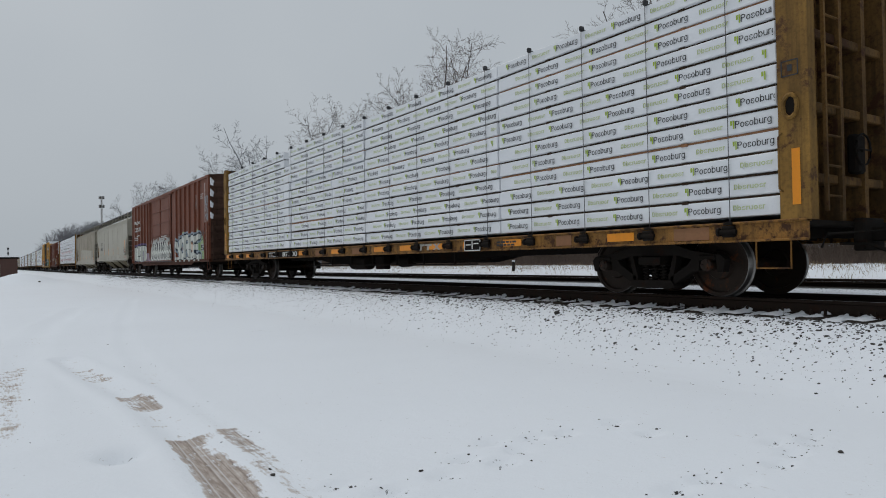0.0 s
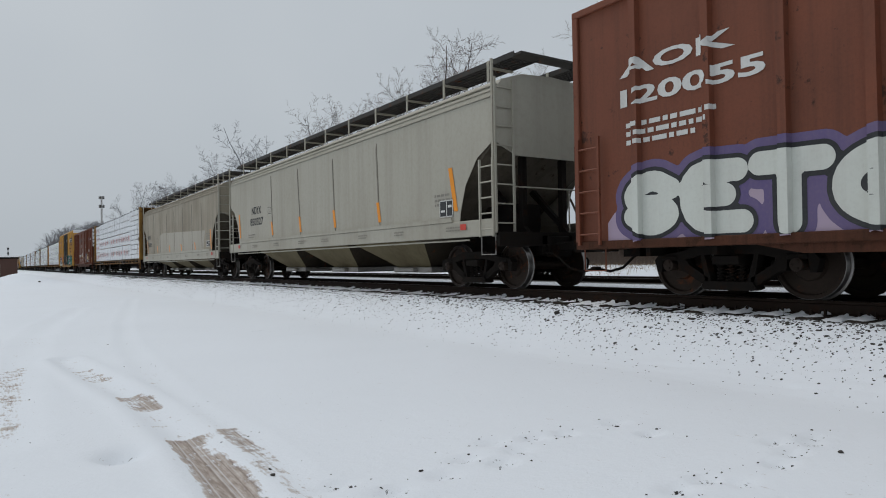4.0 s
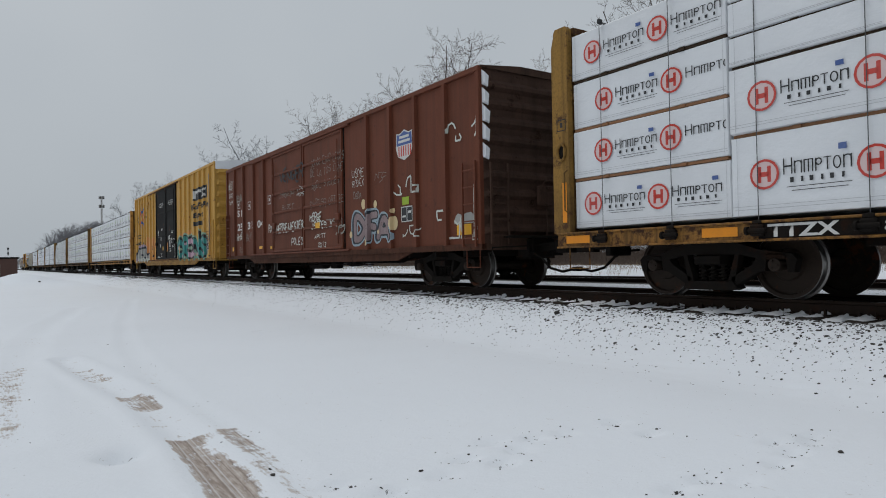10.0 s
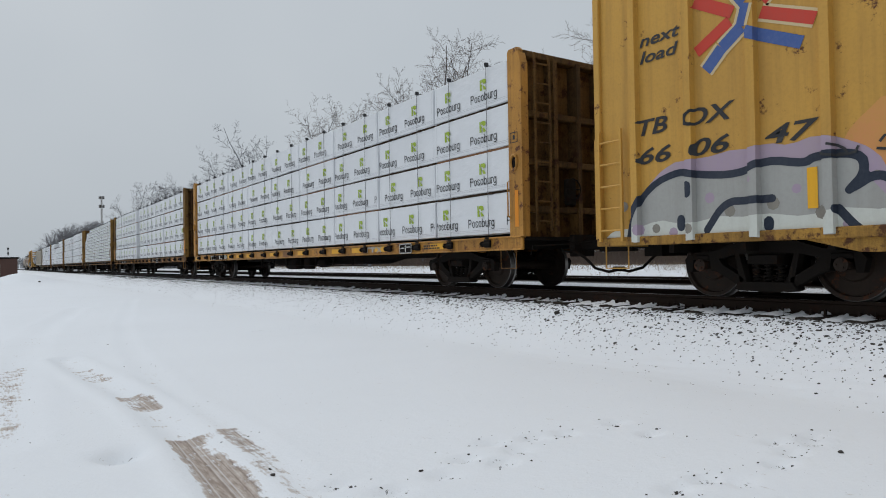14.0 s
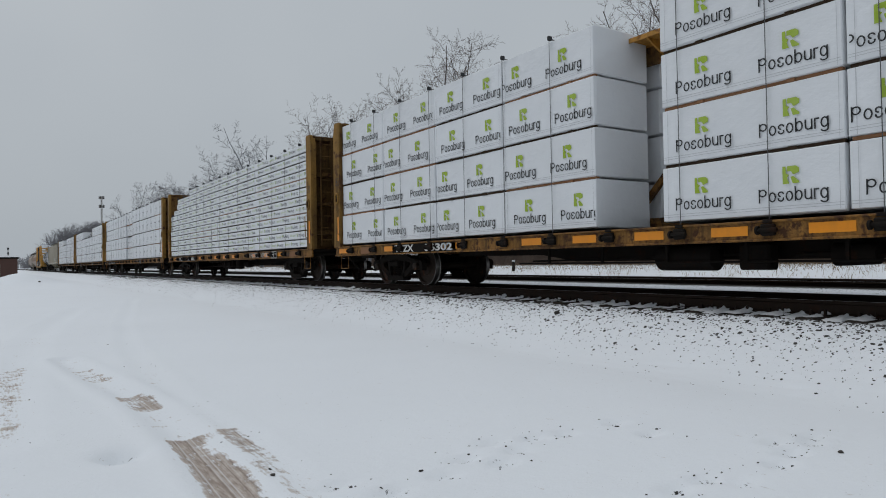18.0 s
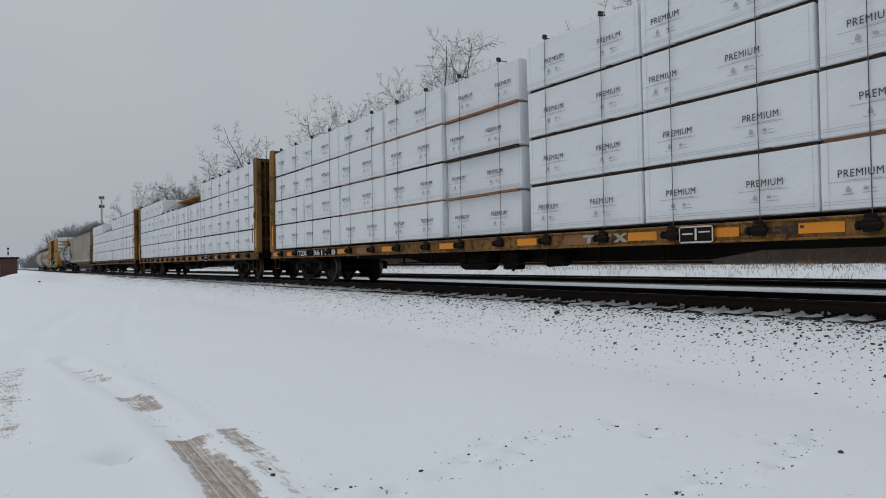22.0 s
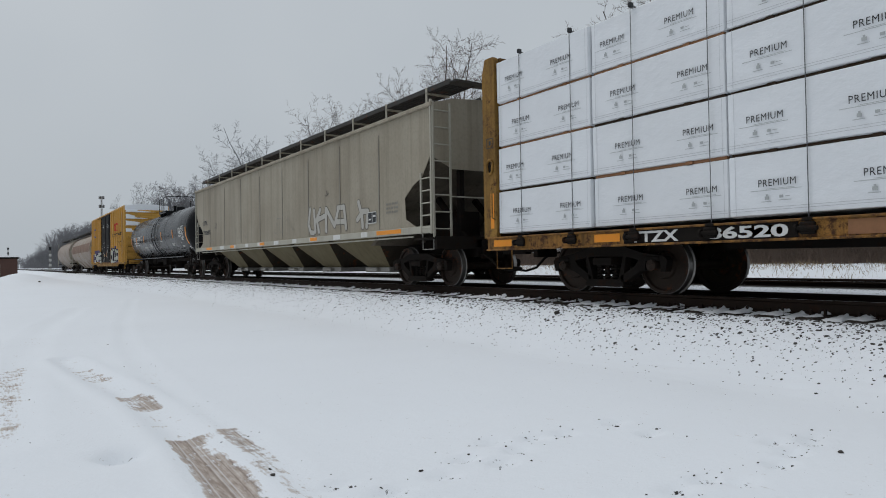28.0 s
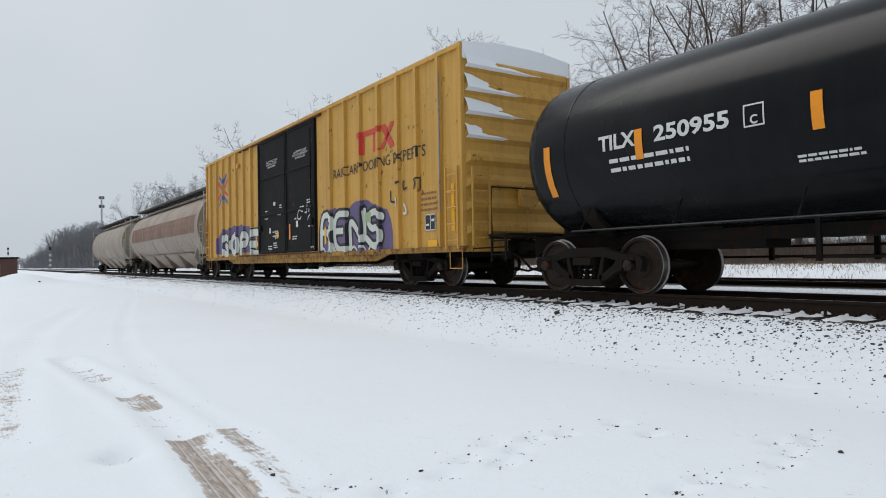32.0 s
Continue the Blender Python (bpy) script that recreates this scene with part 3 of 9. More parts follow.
def ground_height(x, y):
    z = np.full(x.shape, SNOW)
    z = z + 0.018 * lumps(x, y, 3.0, 1) * (1 - smooth(6.0, 7.6, x)) + 0.05 * lumps(x, y, 17.0, 2) * smooth(6, 30, y) * (1 - smooth(5.0, 7.4, x))
    z = z + (-0.2 - SNOW) * smooth(6.0, 8.15, x) - 0.045 * smooth(8.58, 8.64, x) - 0.035 * smooth(8.06, 8.16, x) * (1 - smooth(8.58, 8.64, x))
    z = z + 0.013 * lumps(x, y, 0.5, 4) * smooth(6.3, 7.6, x) * (1 - smooth(8.3, 8.6, x))
    z = z + 0.02 * lumps(x, y, 0.17, 6) * smooth(5.6, 7.0, x) * (1 - 0.5 * smooth(7.9, 8.2, x)) * (1 - smooth(8.45, 8.6, x))
    z = z + 0.19 * smooth(11.0, 11.7, x) + 0.02 * smooth(12.2, 12.5, x)
    z = z + 0.22 * smooth(15.3, 17.0, x) + 0.12 * smooth(17.0, 25.0, x) + 0.25 * smooth(25.0, 45.0, x) + 3.0 * smooth(60, 260, x)
    z = z + 0.04 * lumps(x, y, 1.3, 5) * smooth(15.6, 17.5, x)
    # ploughed heap before the brick hut
    z = z + 0.75 * np.exp(-(((x - 1.6) / 1.8) ** 2 + ((y - 66) / 5.0) ** 2)) + 0.45 * np.exp(-(((x - 3.3) / 1.5) ** 2 + ((y - 72) / 7.0) ** 2))
    z = z + 0.35 * np.exp(-(((x + 6) / 7.0) ** 2 + ((y - 70) / 6.0) ** 2))
    for pts, depth, w in ((RUT_BARE, 0.035, 0.13), (RUT_SIDE, 0.012, 0.13), (RUT_LEFT, 0.018, 0.2)):
        d, _ = near_line(x, y, pts)
        z = z - depth * np.exp(-(d / w) ** 2) + 0.5 * depth * np.exp(-((d - 1.9 * w) / (0.7 * w)) ** 2)
    for fx, fy in FEET:
        d2 = ((x - fx) / 0.10) ** 2 + ((y - fy) / 0.06) ** 2
        z = z - 0.05 * np.exp(-d2) + 0.012 * np.exp(-(((x - fx) / 0.2) ** 2 + ((y - fy) / 0.14) ** 2))
    z = z - 0.11 * np.exp(-(((x - 0.73) / 0.13) ** 2 + ((y - 5.18) / 0.16) ** 2))
    return z


def ground():
    xs = np.concatenate([[-600, -300, -150, -80, -40, -20], np.arange(-10, -1, 0.5), np.arange(-1, 6.0, 0.055), np.arange(6.0, 8.7, 0.05), np.arange(8.7, 18, 0.22), np.arange(18, 30, 0.6), [32, 36, 42, 50, 65, 90, 140, 200, 300, 600]])
    ys = np.concatenate([[-300, -120, -60, -30, -15, -6], np.arange(-4, 1.6, 0.2), np.arange(1.6, 13, 0.06), np.arange(13, 35, 0.18), np.arange(35, 90, 0.8), np.arange(90, 260, 6), [280, 320, 400, 520, 700, 1000, 1500]])
    X, Y = np.meshgrid(xs, ys)
    Z = ground_height(X, Y)
    nx, ny = len(xs), len(ys)
    co = np.stack([X, Y, Z], -1).reshape(-1, 3)
    i = np.arange(nx * ny).reshape(ny, nx)
    quads = np.stack([i[:-1, :-1], i[:-1, 1:], i[1:, 1:], i[1:, :-1]], -1).reshape(-1, 4)
    me = bpy.data.meshes.new("ground")
    me.vertices.add(len(co))
    me.vertices.foreach_set("co", co.astype(np.float32).ravel())
    me.loops.add(quads.size)
    me.loops.foreach_set("vertex_index", quads.astype(np.int32).ravel())
    me.polygons.add(len(quads))
    me.polygons.foreach_set("loop_start", np.arange(0, quads.size, 4, dtype=np.int32))
    me.update(calc_edges=True)
    me.shade_smooth()
    x, y = co[:, 0], co[:, 1]
    bare = np.zeros(len(co))
    d, t = near_line(x, y, RUT_BARE)
    hit = 1 - smooth(0.12, 0.18, d)
    bare = np.maximum(bare, hit * np.where(y < 5.42, 0.84, np.where((y > 6.7) & (y < 7.6), 0.62, np.where((y > 8.8) & (y < 9.8), 0.40, 0.18))))
    bare = bare * (1 - 0.85 * np.exp(-(((x - 1.36) / 0.13) ** 2 + ((y - 5.0) / 0.28) ** 2)))
    d, t = near_line(x, y, RUT_SIDE)
    bare = np.maximum(bare, (1 - smooth(0.06, 0.13, d)) * np.where(y < 5.5, np.where(y > 4.7, 0.66, 0.42), 0.12) * (y < 9))
    d, t = near_line(x, y, RUT_LEFT)
    bare = np.maximum(bare, (1 - smooth(0.08, 0.24, d)) * np.where((y > 6.3) & (y < 10.6), 0.40, 0.14) * (y < 15))
    feet = np.zeros(len(co))
    for fx, fy in FEET:
        feet = np.maximum(feet, 0.5 * np.exp(-(((x - fx) / 0.075) ** 2 + ((y - fy) / 0.045) ** 2)))
    # the dip's shadow-grey spot is painted dark along with the footprints
    feet = np.maximum(feet, 0.46 * np.exp(-(((x - 0.73) / 0.09) ** 2 + ((y - 5.18) / 0.06) ** 2)))
    gravel_and_shade = 0.13 * smooth(6.3, 7.3, x) + 0.10 * smooth(7.3, 8.15, x)
    gravel_and_shade = np.maximum(gravel_and_shade, 1.0 * smooth(8.58, 8.64, x) * (1 - smooth(11.15, 11.4, x)))
    gravel_and_shade = np.maximum(gravel_and_shade, 0.95 * smooth(12.25, 12.6, x) * (1 - smooth(15.0, 15.5, x)))
    gravel_and_shade = np.maximum(gravel_and_shade * (x < 16), feet)
    # place across the two bare ruts, for the tread marks
    across = np.where(np.abs(x - np.interp(y, [p[1] for p in RUT_BARE], [p[0] for p in RUT_BARE])) < 0.2, x - np.interp(y, [p[1] for p in RUT_BARE], [p[0] for p in RUT_BARE]), x)
    for name, val in (("bare", bare), ("gravel_and_shade", gravel_and_shade), ("across", across)):
        a = me.attributes.new(name, "FLOAT", "POINT")
        a.data.foreach_set("value", val.astype(np.float32))
    me.materials.append(M_SNOW)
    return tagged(new("ground", me), "flat snow with bare tyre ruts, footprints and dark ballast beside the line", "snow", kind="structure")


def rail_mesh():
    prof = [(-0.07, -0.185), (0.07, -0.185), (0.07, -0.172), (0.012, -0.15), (0.01, -0.05), (0.036, -0.035), (0.037, -0.008), (0.03, 0.0), (-0.03, 0.0), (-0.037, -0.008), (-0.036, -0.035), (-0.01, -0.05), (-0.012, -0.15), (-0.07, -0.172)]
    s = Shape()
    n = len(prof)
    y0, y1 = -60, 900
    s.add([(x, y0, z) for x, z in prof] + [(x, y1, z) for x, z in prof], [tuple(range(n)), tuple(range(2 * n - 1, n - 1, -1))])
    for i in range(n):
        j = (i + 1) % n
        s.add([(prof[i][0], y0, prof[i][1]), (prof[j][0], y0, prof[j][1]), (prof[j][0], y1, prof[j][1]), (prof[i][0], y1, prof[i][1])], [(0, 1, 2, 3)], 1 if prof[i][1] > -0.001 and prof[j][1] > -0.001 else 0)
    return s.mesh("rail", [M_RAIL, M_RAILTOP])


def track(x, lift, label):
    line = tagged(new("railway_track"), label, "track", kind="structure")
    me = rail_mesh()
    for dx in (-0.755, 0.755):
        part("rail", me, None, line, "rusty steel rail with a worn head", (x + dx, 0, lift))
    return line


def ties(line, x, lift, first, count, snowy):
    """Timber ties with plates, spikes and rail anchors; snow lies on their ends."""
    rnd = random.Random(17)
    t = Shape().box(-1.3, 1.3, -0.115, 0.115, -0.36, -0.188, b=0.012).mesh("tie", M_TIE)
    a = Shape()
    for dx in (-0.755, 0.755):
        a.box(dx - 0.17, dx + 0.17, -0.09, 0.09, -0.188, -0.172)
        for s in (-1, 1):
            a.box(dx + s * 0.10 - 0.012, dx + s * 0.10 + 0.012, -0.05, -0.02, -0.18, -0.11)
            a.box(dx + s * 0.10 - 0.012, dx + s * 0.10 + 0.012, 0.02, 0.05, -0.18, -0.12)
        a.box(dx - 0.12, dx + 0.09, 0.12, 0.15, -0.20, -0.165, b=0.006)
        a.box(dx - 0.125, dx - 0.095, 0.12, 0.15, -0.20, -0.12)
    a = a.mesh("tie_plate", M_RAIL)
    for k in range(count):
        y = first + k * 0.53
        tie = part("tie", t, None, line, at=pose(x + rnd.uniform(-0.04, 0.04), y, lift, 0, rnd.uniform(-0.6, 0.6), rnd.uniform(-1.2, 1.2)))
        part("tie_plate", a, None, tie)


def snow_humps(x, first, count):
    """Snow lying on the tie ends, and heaped between them against the rail's foot."""
    rnd = random.Random(3)
    s = Shape()
    n, m = 8, 7
    for k in range(2 * count):
        on_tie = k % 2 == 0
        y = first + k * 0.265 + rnd.uniform(-0.02, 0.02)
        w = rnd.uniform(0.105, 0.125) if on_tie else rnd.uniform(0.15, 0.19)
        h = rnd.uniform(0.012, 0.03) if on_tie else rnd.uniform(0.025, 0.05)
        base = -0.192 if on_tie else -0.232
        x0, x1 = x - (1.30 if on_tie else 1.34) + rnd.uniform(-0.02, 0.08), x - 0.772
        skew = rnd.uniform(-0.3, 0.3)
        rise = rnd.uniform(0.02, 0.05)
        vs = []
        for i in range(n + 1):
            u = i / n
            for j in range(m + 1):
                v = j / m * 2 - 1
                peak = max(0.0, 1 - abs(v - skew * u) ** 2.4)
                hh = (h * min(1.0, 3 * u + 0.2) + rise * u ** 4) * peak * rnd.uniform(0.75, 1.2) + 0.006 * (1 - v * v)
                vs.append((x0 + (x1 - x0) * u, y + v * w + rnd.uniform(-0.012, 0.012), base + hh))
        fs = [(i * (m + 1) + j, (i + 1) * (m + 1) + j, (i + 1) * (m + 1) + j + 1, i * (m + 1) + j + 1) for i in range(n) for j in range(m)]
        s.add(vs, fs)
    ob = part("snow_ridge", s, M_SNOWCAP, None, smooth=80)
    tagged(ob, "low snow ridges lying on and between the tie ends", "snow", kind="stuff")


def stones():
    """Ballast stones that poke through the snow on the bank."""
    rnd = random.Random(8)
    s = Shape()
    n = 0
    spots = []
    while n < 21000:
        x = 5.5 + 2.95 * rnd.random() ** 0.5
        y = 1.2 + 60 * rnd.random() ** 1.7
        if rnd.random() > 0.05 + 0.95 * (max(0.0, x - 5.7) / 2.7) ** 2.1:
            continue
        n += 1
        spots.append((x, y))
    for fx, fy in FEET + RUT_SIDE[2:8] + RUT_LEFT[:3]:
        for k in range(5):
            spots.append((fx + rnd.gauss(0, 0.13), fy + rnd.gauss(0, 0.13)))
    spots = np.array(spots)
    for (x, y), z in zip(spots.tolist(), ground_height(spots[:, 0], spots[:, 1]).tolist()):
        r = (rnd.uniform(0.004, 0.009 + 0.007 * min(1.0, max(0.0, x - 6.2) / 1.6)) if x > 5.4 else rnd.uniform(0.003, 0.008)) * (1.7 if rnd.random() < 0.06 else 1)
        a = rnd.gauss(-0.6, 0.5)
        e = [(r * rnd.uniform(1.0, 2.6), 0.0), (r * 0.3, r * rnd.uniform(0.6, 1.1)), (-r * rnd.uniform(0.8, 2.2), r * 0.3), (-r * 0.4, -r * rnd.uniform(0.6, 1.0)), (r * 0.5, -r * 0.8)]
        e = [(p * math.cos(a) - q * math.sin(a), p * math.sin(a) + q * math.cos(a)) for p, q in e]
        hgt = r * rnd.uniform(0.25, 1.1)
        vs = [(x + p, y + q, z - 0.006) for p, q in e] + [(x + p * 0.5, y + q * 0.5, z + hgt) for p, q in e]
        s.add(vs, [(9, 8, 7, 6, 5)] + [(i, (i + 1) % 5, (i + 1) % 5 + 5, i + 5) for i in range(5)])
    ob = part("ballast", s, M_STONE, None)
    tagged(ob, "dark ballast stones poking through thin snow", "stones", kind="stuff")


def single_stone(x, y, r, label):
    rnd = random.Random(int(x * 100))
    z = float(ground_height(np.array([x]), np.array([y]))[0])
    bm = bmesh.new()
    bmesh.ops.create_icosphere(bm, subdivisions=2, radius=r)
    for v in bm.verts:
        v.co *= rnd.uniform(0.8, 1.15)
        v.co.z *= 0.65
    ob = part("stone", bm, M_STONE, None, at=(x, y, z + r * 0.35))
    tagged(ob, label, "stone")


ground()
LINE = track(TRACK, 0.0, "railway track with dark rails on timber ties in ballast")
track(13.85, 0.07, "second railway track beyond the train on dark ballast")
snow_humps(TRACK, 1.05, 170)
stones()
for sx, sy, sr in ((4.66, 2.21, 0.018), (1.43, 4.05, 0.016), (7.55, 7.9, 0.05), (2.9, 61, 0.1)):
    single_stone(sx, sy, sr, "dark loose stone lying on the snow")

# ---- trees, brush and the far end of the line ----
def tree_meshes(seed, height, spread_deg, tiers, twig_mat, thick=1.0, lean=0.05, fork=0.24):
    """A bare winter tree: (trunk with limbs, crown of twigs), foot at the origin.
    It forks low into a few rising limbs; side branches shorten towards their tips."""
    rnd = random.Random(seed)
    trunk, crown = Shape(), Shape()
    counts = (0, 10, 9, 7, 3)

    def limb(p, d, length, r, depth):
        n = (5, 7, 6, 4, 3, 2)[depth]
        bend = (0.05, 0.10, 0.16, 0.22, 0.24, 0.24)[depth]
        rise = (0.0, 0.03, 0.03, 0.02, 0.0, 0.0)[depth]
        pts, dirs, q, dd = [p], [d], p, d
        for i in range(n):
            dd = (dd + Vector((rnd.gauss(0, bend), rnd.gauss(0, bend), rnd.gauss(0, bend * 0.6) + rise))).normalized()
            q = q + dd * length / n
            pts.append(q)
            dirs.append(dd)
        tip = r * (0.62 if depth == 0 else 0.22)
        (trunk if depth < 2 else crown).tube(pts, r, (8, 6, 4, 3, 3, 3)[depth], 0, tip)
        if depth >= tiers:
            return
        if depth == 0:
            k0 = rnd.randint(3, 4)
            turn = rnd.uniform(0, 6.28)
            for k in range(k0):
                a = radians(spread_deg * rnd.uniform(0.45, 1.1))
                w = turn + 6.28 * k / k0 + rnd.uniform(-0.4, 0.4)
                nd = Vector((math.sin(a) * math.cos(w), math.sin(a) * math.sin(w), math.cos(a)))
                limb(pts[n], nd, height * rnd.uniform(0.5, 0.78), r * rnd.uniform(0.42, 0.62), 1)
            return
        kids = counts[depth] + rnd.randint(-1, 1)
        spin = rnd.uniform(0, 6.28)
        for k in range(kids):
            u = 0.22 + 0.76 * (k + rnd.uniform(0.1, 0.9)) / kids
            i = min(n - 1, int(u * n))
            base = pts[i].lerp(pts[i + 1], u * n - i)
            ax = dirs[i]
            a = radians(rnd.uniform(30, 66))
            spin += 2.4 + rnd.uniform(-0.5, 0.5)
            e = ax.cross(Vector((0.31, 0.2, 0.93))).normalized()
            side = e * math.cos(spin) + ax.cross(e) * math.sin(spin)
            nd = (ax * math.cos(a) + side * math.sin(a)).normalized()
            nd.z = max(nd.z, -0.25)
            here = r + (tip - r) * u
            limb(base, nd.normalized(), length * rnd.uniform(0.3, 0.5) * (1.1 - 0.55 * u), max(0.0075 * thick, here * rnd.uniform(0.4, 0.62)), depth + 1)
    limb(Vector((0, 0, 0)), Vector((rnd.uniform(-lean, lean), rnd.uniform(-lean, lean), 1)).normalized(), height * fork, height * 0.0125 * thick, 0)
    top = max(v[2] for v in crown.v)
    f = height / top
    for s in (trunk, crown):
        s.v = [(x * f, y * f, z * f) for x, y, z in s.v]
    return trunk.mesh("trunk", M_BARK if twig_mat is M_TWIG else M_FARTWIG), crown.mesh("crown", twig_mat, tidy=False)


def plant(meshes, x, y, z, scale, turn, label, group):
    ob = tagged(new("bare_tree"), label, "tree", group)
    ob.matrix_basis = pose(x, y, z, 0, 0, turn) @ Matrix.Scale(scale, 4)
    part("trunk", meshes[0], None, ob)
    part("crown", meshes[1], None, ob)


def trees():
    kinds = [tree_meshes(31 + k, 10.0, (24, 28, 18, 26, 38)[k], 4, M_TWIG, 0.8, (0.05, 0.1, 0.18, 0.05, 0.1)[k], (0.22, 0.26, 0.3, 0.2, 0.16)[k]) for k in range(5)]
    # mid, hazy and far trees carry the haze in their twig colours
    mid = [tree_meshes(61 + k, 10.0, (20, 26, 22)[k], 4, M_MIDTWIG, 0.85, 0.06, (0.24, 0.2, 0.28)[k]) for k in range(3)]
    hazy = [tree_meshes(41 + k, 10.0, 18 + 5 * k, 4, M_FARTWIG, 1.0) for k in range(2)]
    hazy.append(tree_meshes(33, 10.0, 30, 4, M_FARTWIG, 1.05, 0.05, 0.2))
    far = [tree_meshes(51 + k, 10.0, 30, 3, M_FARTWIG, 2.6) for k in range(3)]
    rnd = random.Random(5)
    # x, y, height, kind
    near = [(24.0, 34.2, 15.2, 2), (24.4, 35.6, 14.4, 0), (23.4, 36.9, 13.0, 3), (22.0, 42.6, 12.9, 3), (22.6, 44.6, 12.2, 1), (21.5, 40.9, 11.2, 0), (22.3, 46.6, 12.6, 1), (24.0, 37.6, 13.2, 1),  (22.0, 50.6, 15.0, 2), (22.3, 49.0, 12.9, 0),
            (26.0, 30.4, 13.3, 3), (24.4, 19.0, 15.5, 4), (25.6, 19.6, 14.2, 1), (25.6, 17.2, 15.2, 2), (24.2, 14.6, 15.0, 0), (24.6, 13.0, 14.0, 1), (26.0, 11.2, 13.5, 3), (25.0, 9.0, 13.0, 2),
            (27.0, 23.5, 12.5, 0), (27.5, 26.8, 11.5, 3)]
    for x, y, h, k in near:
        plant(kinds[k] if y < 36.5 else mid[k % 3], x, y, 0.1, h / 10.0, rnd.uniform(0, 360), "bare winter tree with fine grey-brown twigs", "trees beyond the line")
    for k in range(22):
        plant(kinds[k % 5], rnd.uniform(26.5, 31), 3.0 + 20 * k / 22 + rnd.uniform(-0.6, 0.6), 0.1, rnd.uniform(0.5, 0.95), rnd.uniform(0, 360), "slender leafless sapling in a winter thicket", "saplings of the thicket")
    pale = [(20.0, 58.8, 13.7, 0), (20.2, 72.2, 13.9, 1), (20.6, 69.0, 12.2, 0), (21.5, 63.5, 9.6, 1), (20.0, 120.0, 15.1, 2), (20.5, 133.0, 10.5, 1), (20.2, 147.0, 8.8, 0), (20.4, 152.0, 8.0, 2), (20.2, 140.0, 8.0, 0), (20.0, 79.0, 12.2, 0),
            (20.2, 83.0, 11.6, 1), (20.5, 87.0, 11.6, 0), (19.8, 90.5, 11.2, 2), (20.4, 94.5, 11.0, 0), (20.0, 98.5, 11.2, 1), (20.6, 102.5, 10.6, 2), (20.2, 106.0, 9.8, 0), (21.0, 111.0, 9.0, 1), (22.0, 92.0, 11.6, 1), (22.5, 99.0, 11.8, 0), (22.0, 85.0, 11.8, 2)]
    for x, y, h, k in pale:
        plant(hazy[k], x, y, 0.1, h / 10.0, rnd.uniform(0, 360), "bare winter tree, paled with haze in its colour", "trees beyond the line")
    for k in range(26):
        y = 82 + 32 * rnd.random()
        plant(far[k % 3], 0.2 * y + rnd.uniform(0.3, 4.0), y, 0.1, rnd.uniform(0.86, 1.1), rnd.uniform(0, 360), "leafless tree in a dense stand, haze put into its colour", "trees beyond the line")
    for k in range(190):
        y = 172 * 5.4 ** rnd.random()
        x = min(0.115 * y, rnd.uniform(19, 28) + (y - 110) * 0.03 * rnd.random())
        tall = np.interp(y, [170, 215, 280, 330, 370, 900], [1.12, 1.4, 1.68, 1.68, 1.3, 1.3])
        plant(far[k % 3], x, y, 0.0, tall * rnd.uniform(0.82, 1.02), rnd.uniform(0, 360), "distant leafless tree, greyed with haze in its colour", "far woods")
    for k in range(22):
        plant(far[k % 3], rnd.uniform(-90, 16), rnd.uniform(620, 760), 0, rnd.uniform(0.9, 1.5), rnd.uniform(0, 360), "distant leafless tree, greyed with haze in its colour", "far woods")


def blades(name, count, area, hgt, width, material, label, category, seed, clump=0.25):
    """Thin stalks in loose clumps."""
    rs = np.random.RandomState(seed)
    groups = count // 8
    cx = np.repeat(rs.uniform(area[0], area[1], groups), 8)
    cy = np.repeat(area[2] + (area[3] - area[2]) * rs.rand(groups) ** 1.5, 8)
    big = np.repeat(rs.uniform(0.5, 1.2, groups), 8)
    n = groups * 8
    x, y = cx + rs.normal(0, clump, n), cy + rs.normal(0, clump, n)
    h = rs.uniform(hgt[0], hgt[1], n) * big
    z = ground_height(x, y) - 0.02
    a = rs.uniform(0, 6.28, n)
    lx, ly = rs.normal(0, 0.5, n) * h, rs.normal(0, 0.5, n) * h
    wx, wy = np.cos(a) * width, np.sin(a) * width
    v = np.stack([np.stack([x - wx, y - wy, z], -1), np.stack([x + wx, y + wy, z], -1), np.stack([x + lx * 0.5 + wx * 0.7, y + ly * 0.5 + wy * 0.7, z + h * 0.6], -1),
                  np.stack([x + lx * 0.5 - wx * 0.7, y + ly * 0.5 - wy * 0.7, z + h * 0.6], -1), np.stack([x + lx, y + ly, z + h], -1)], 1).reshape(-1, 3)
    k = np.arange(n)[:, None] * 5
    tri = np.concatenate([k + np.array([0, 1, 2]), k + np.array([0, 2, 3]), k + np.array([3, 2, 4])])
    me = bpy.data.meshes.new(name)
    me.from_pydata(v.tolist(), [], tri.tolist())
    me.materials.append(material)
    tagged(new(name, me), label, category, kind="stuff")


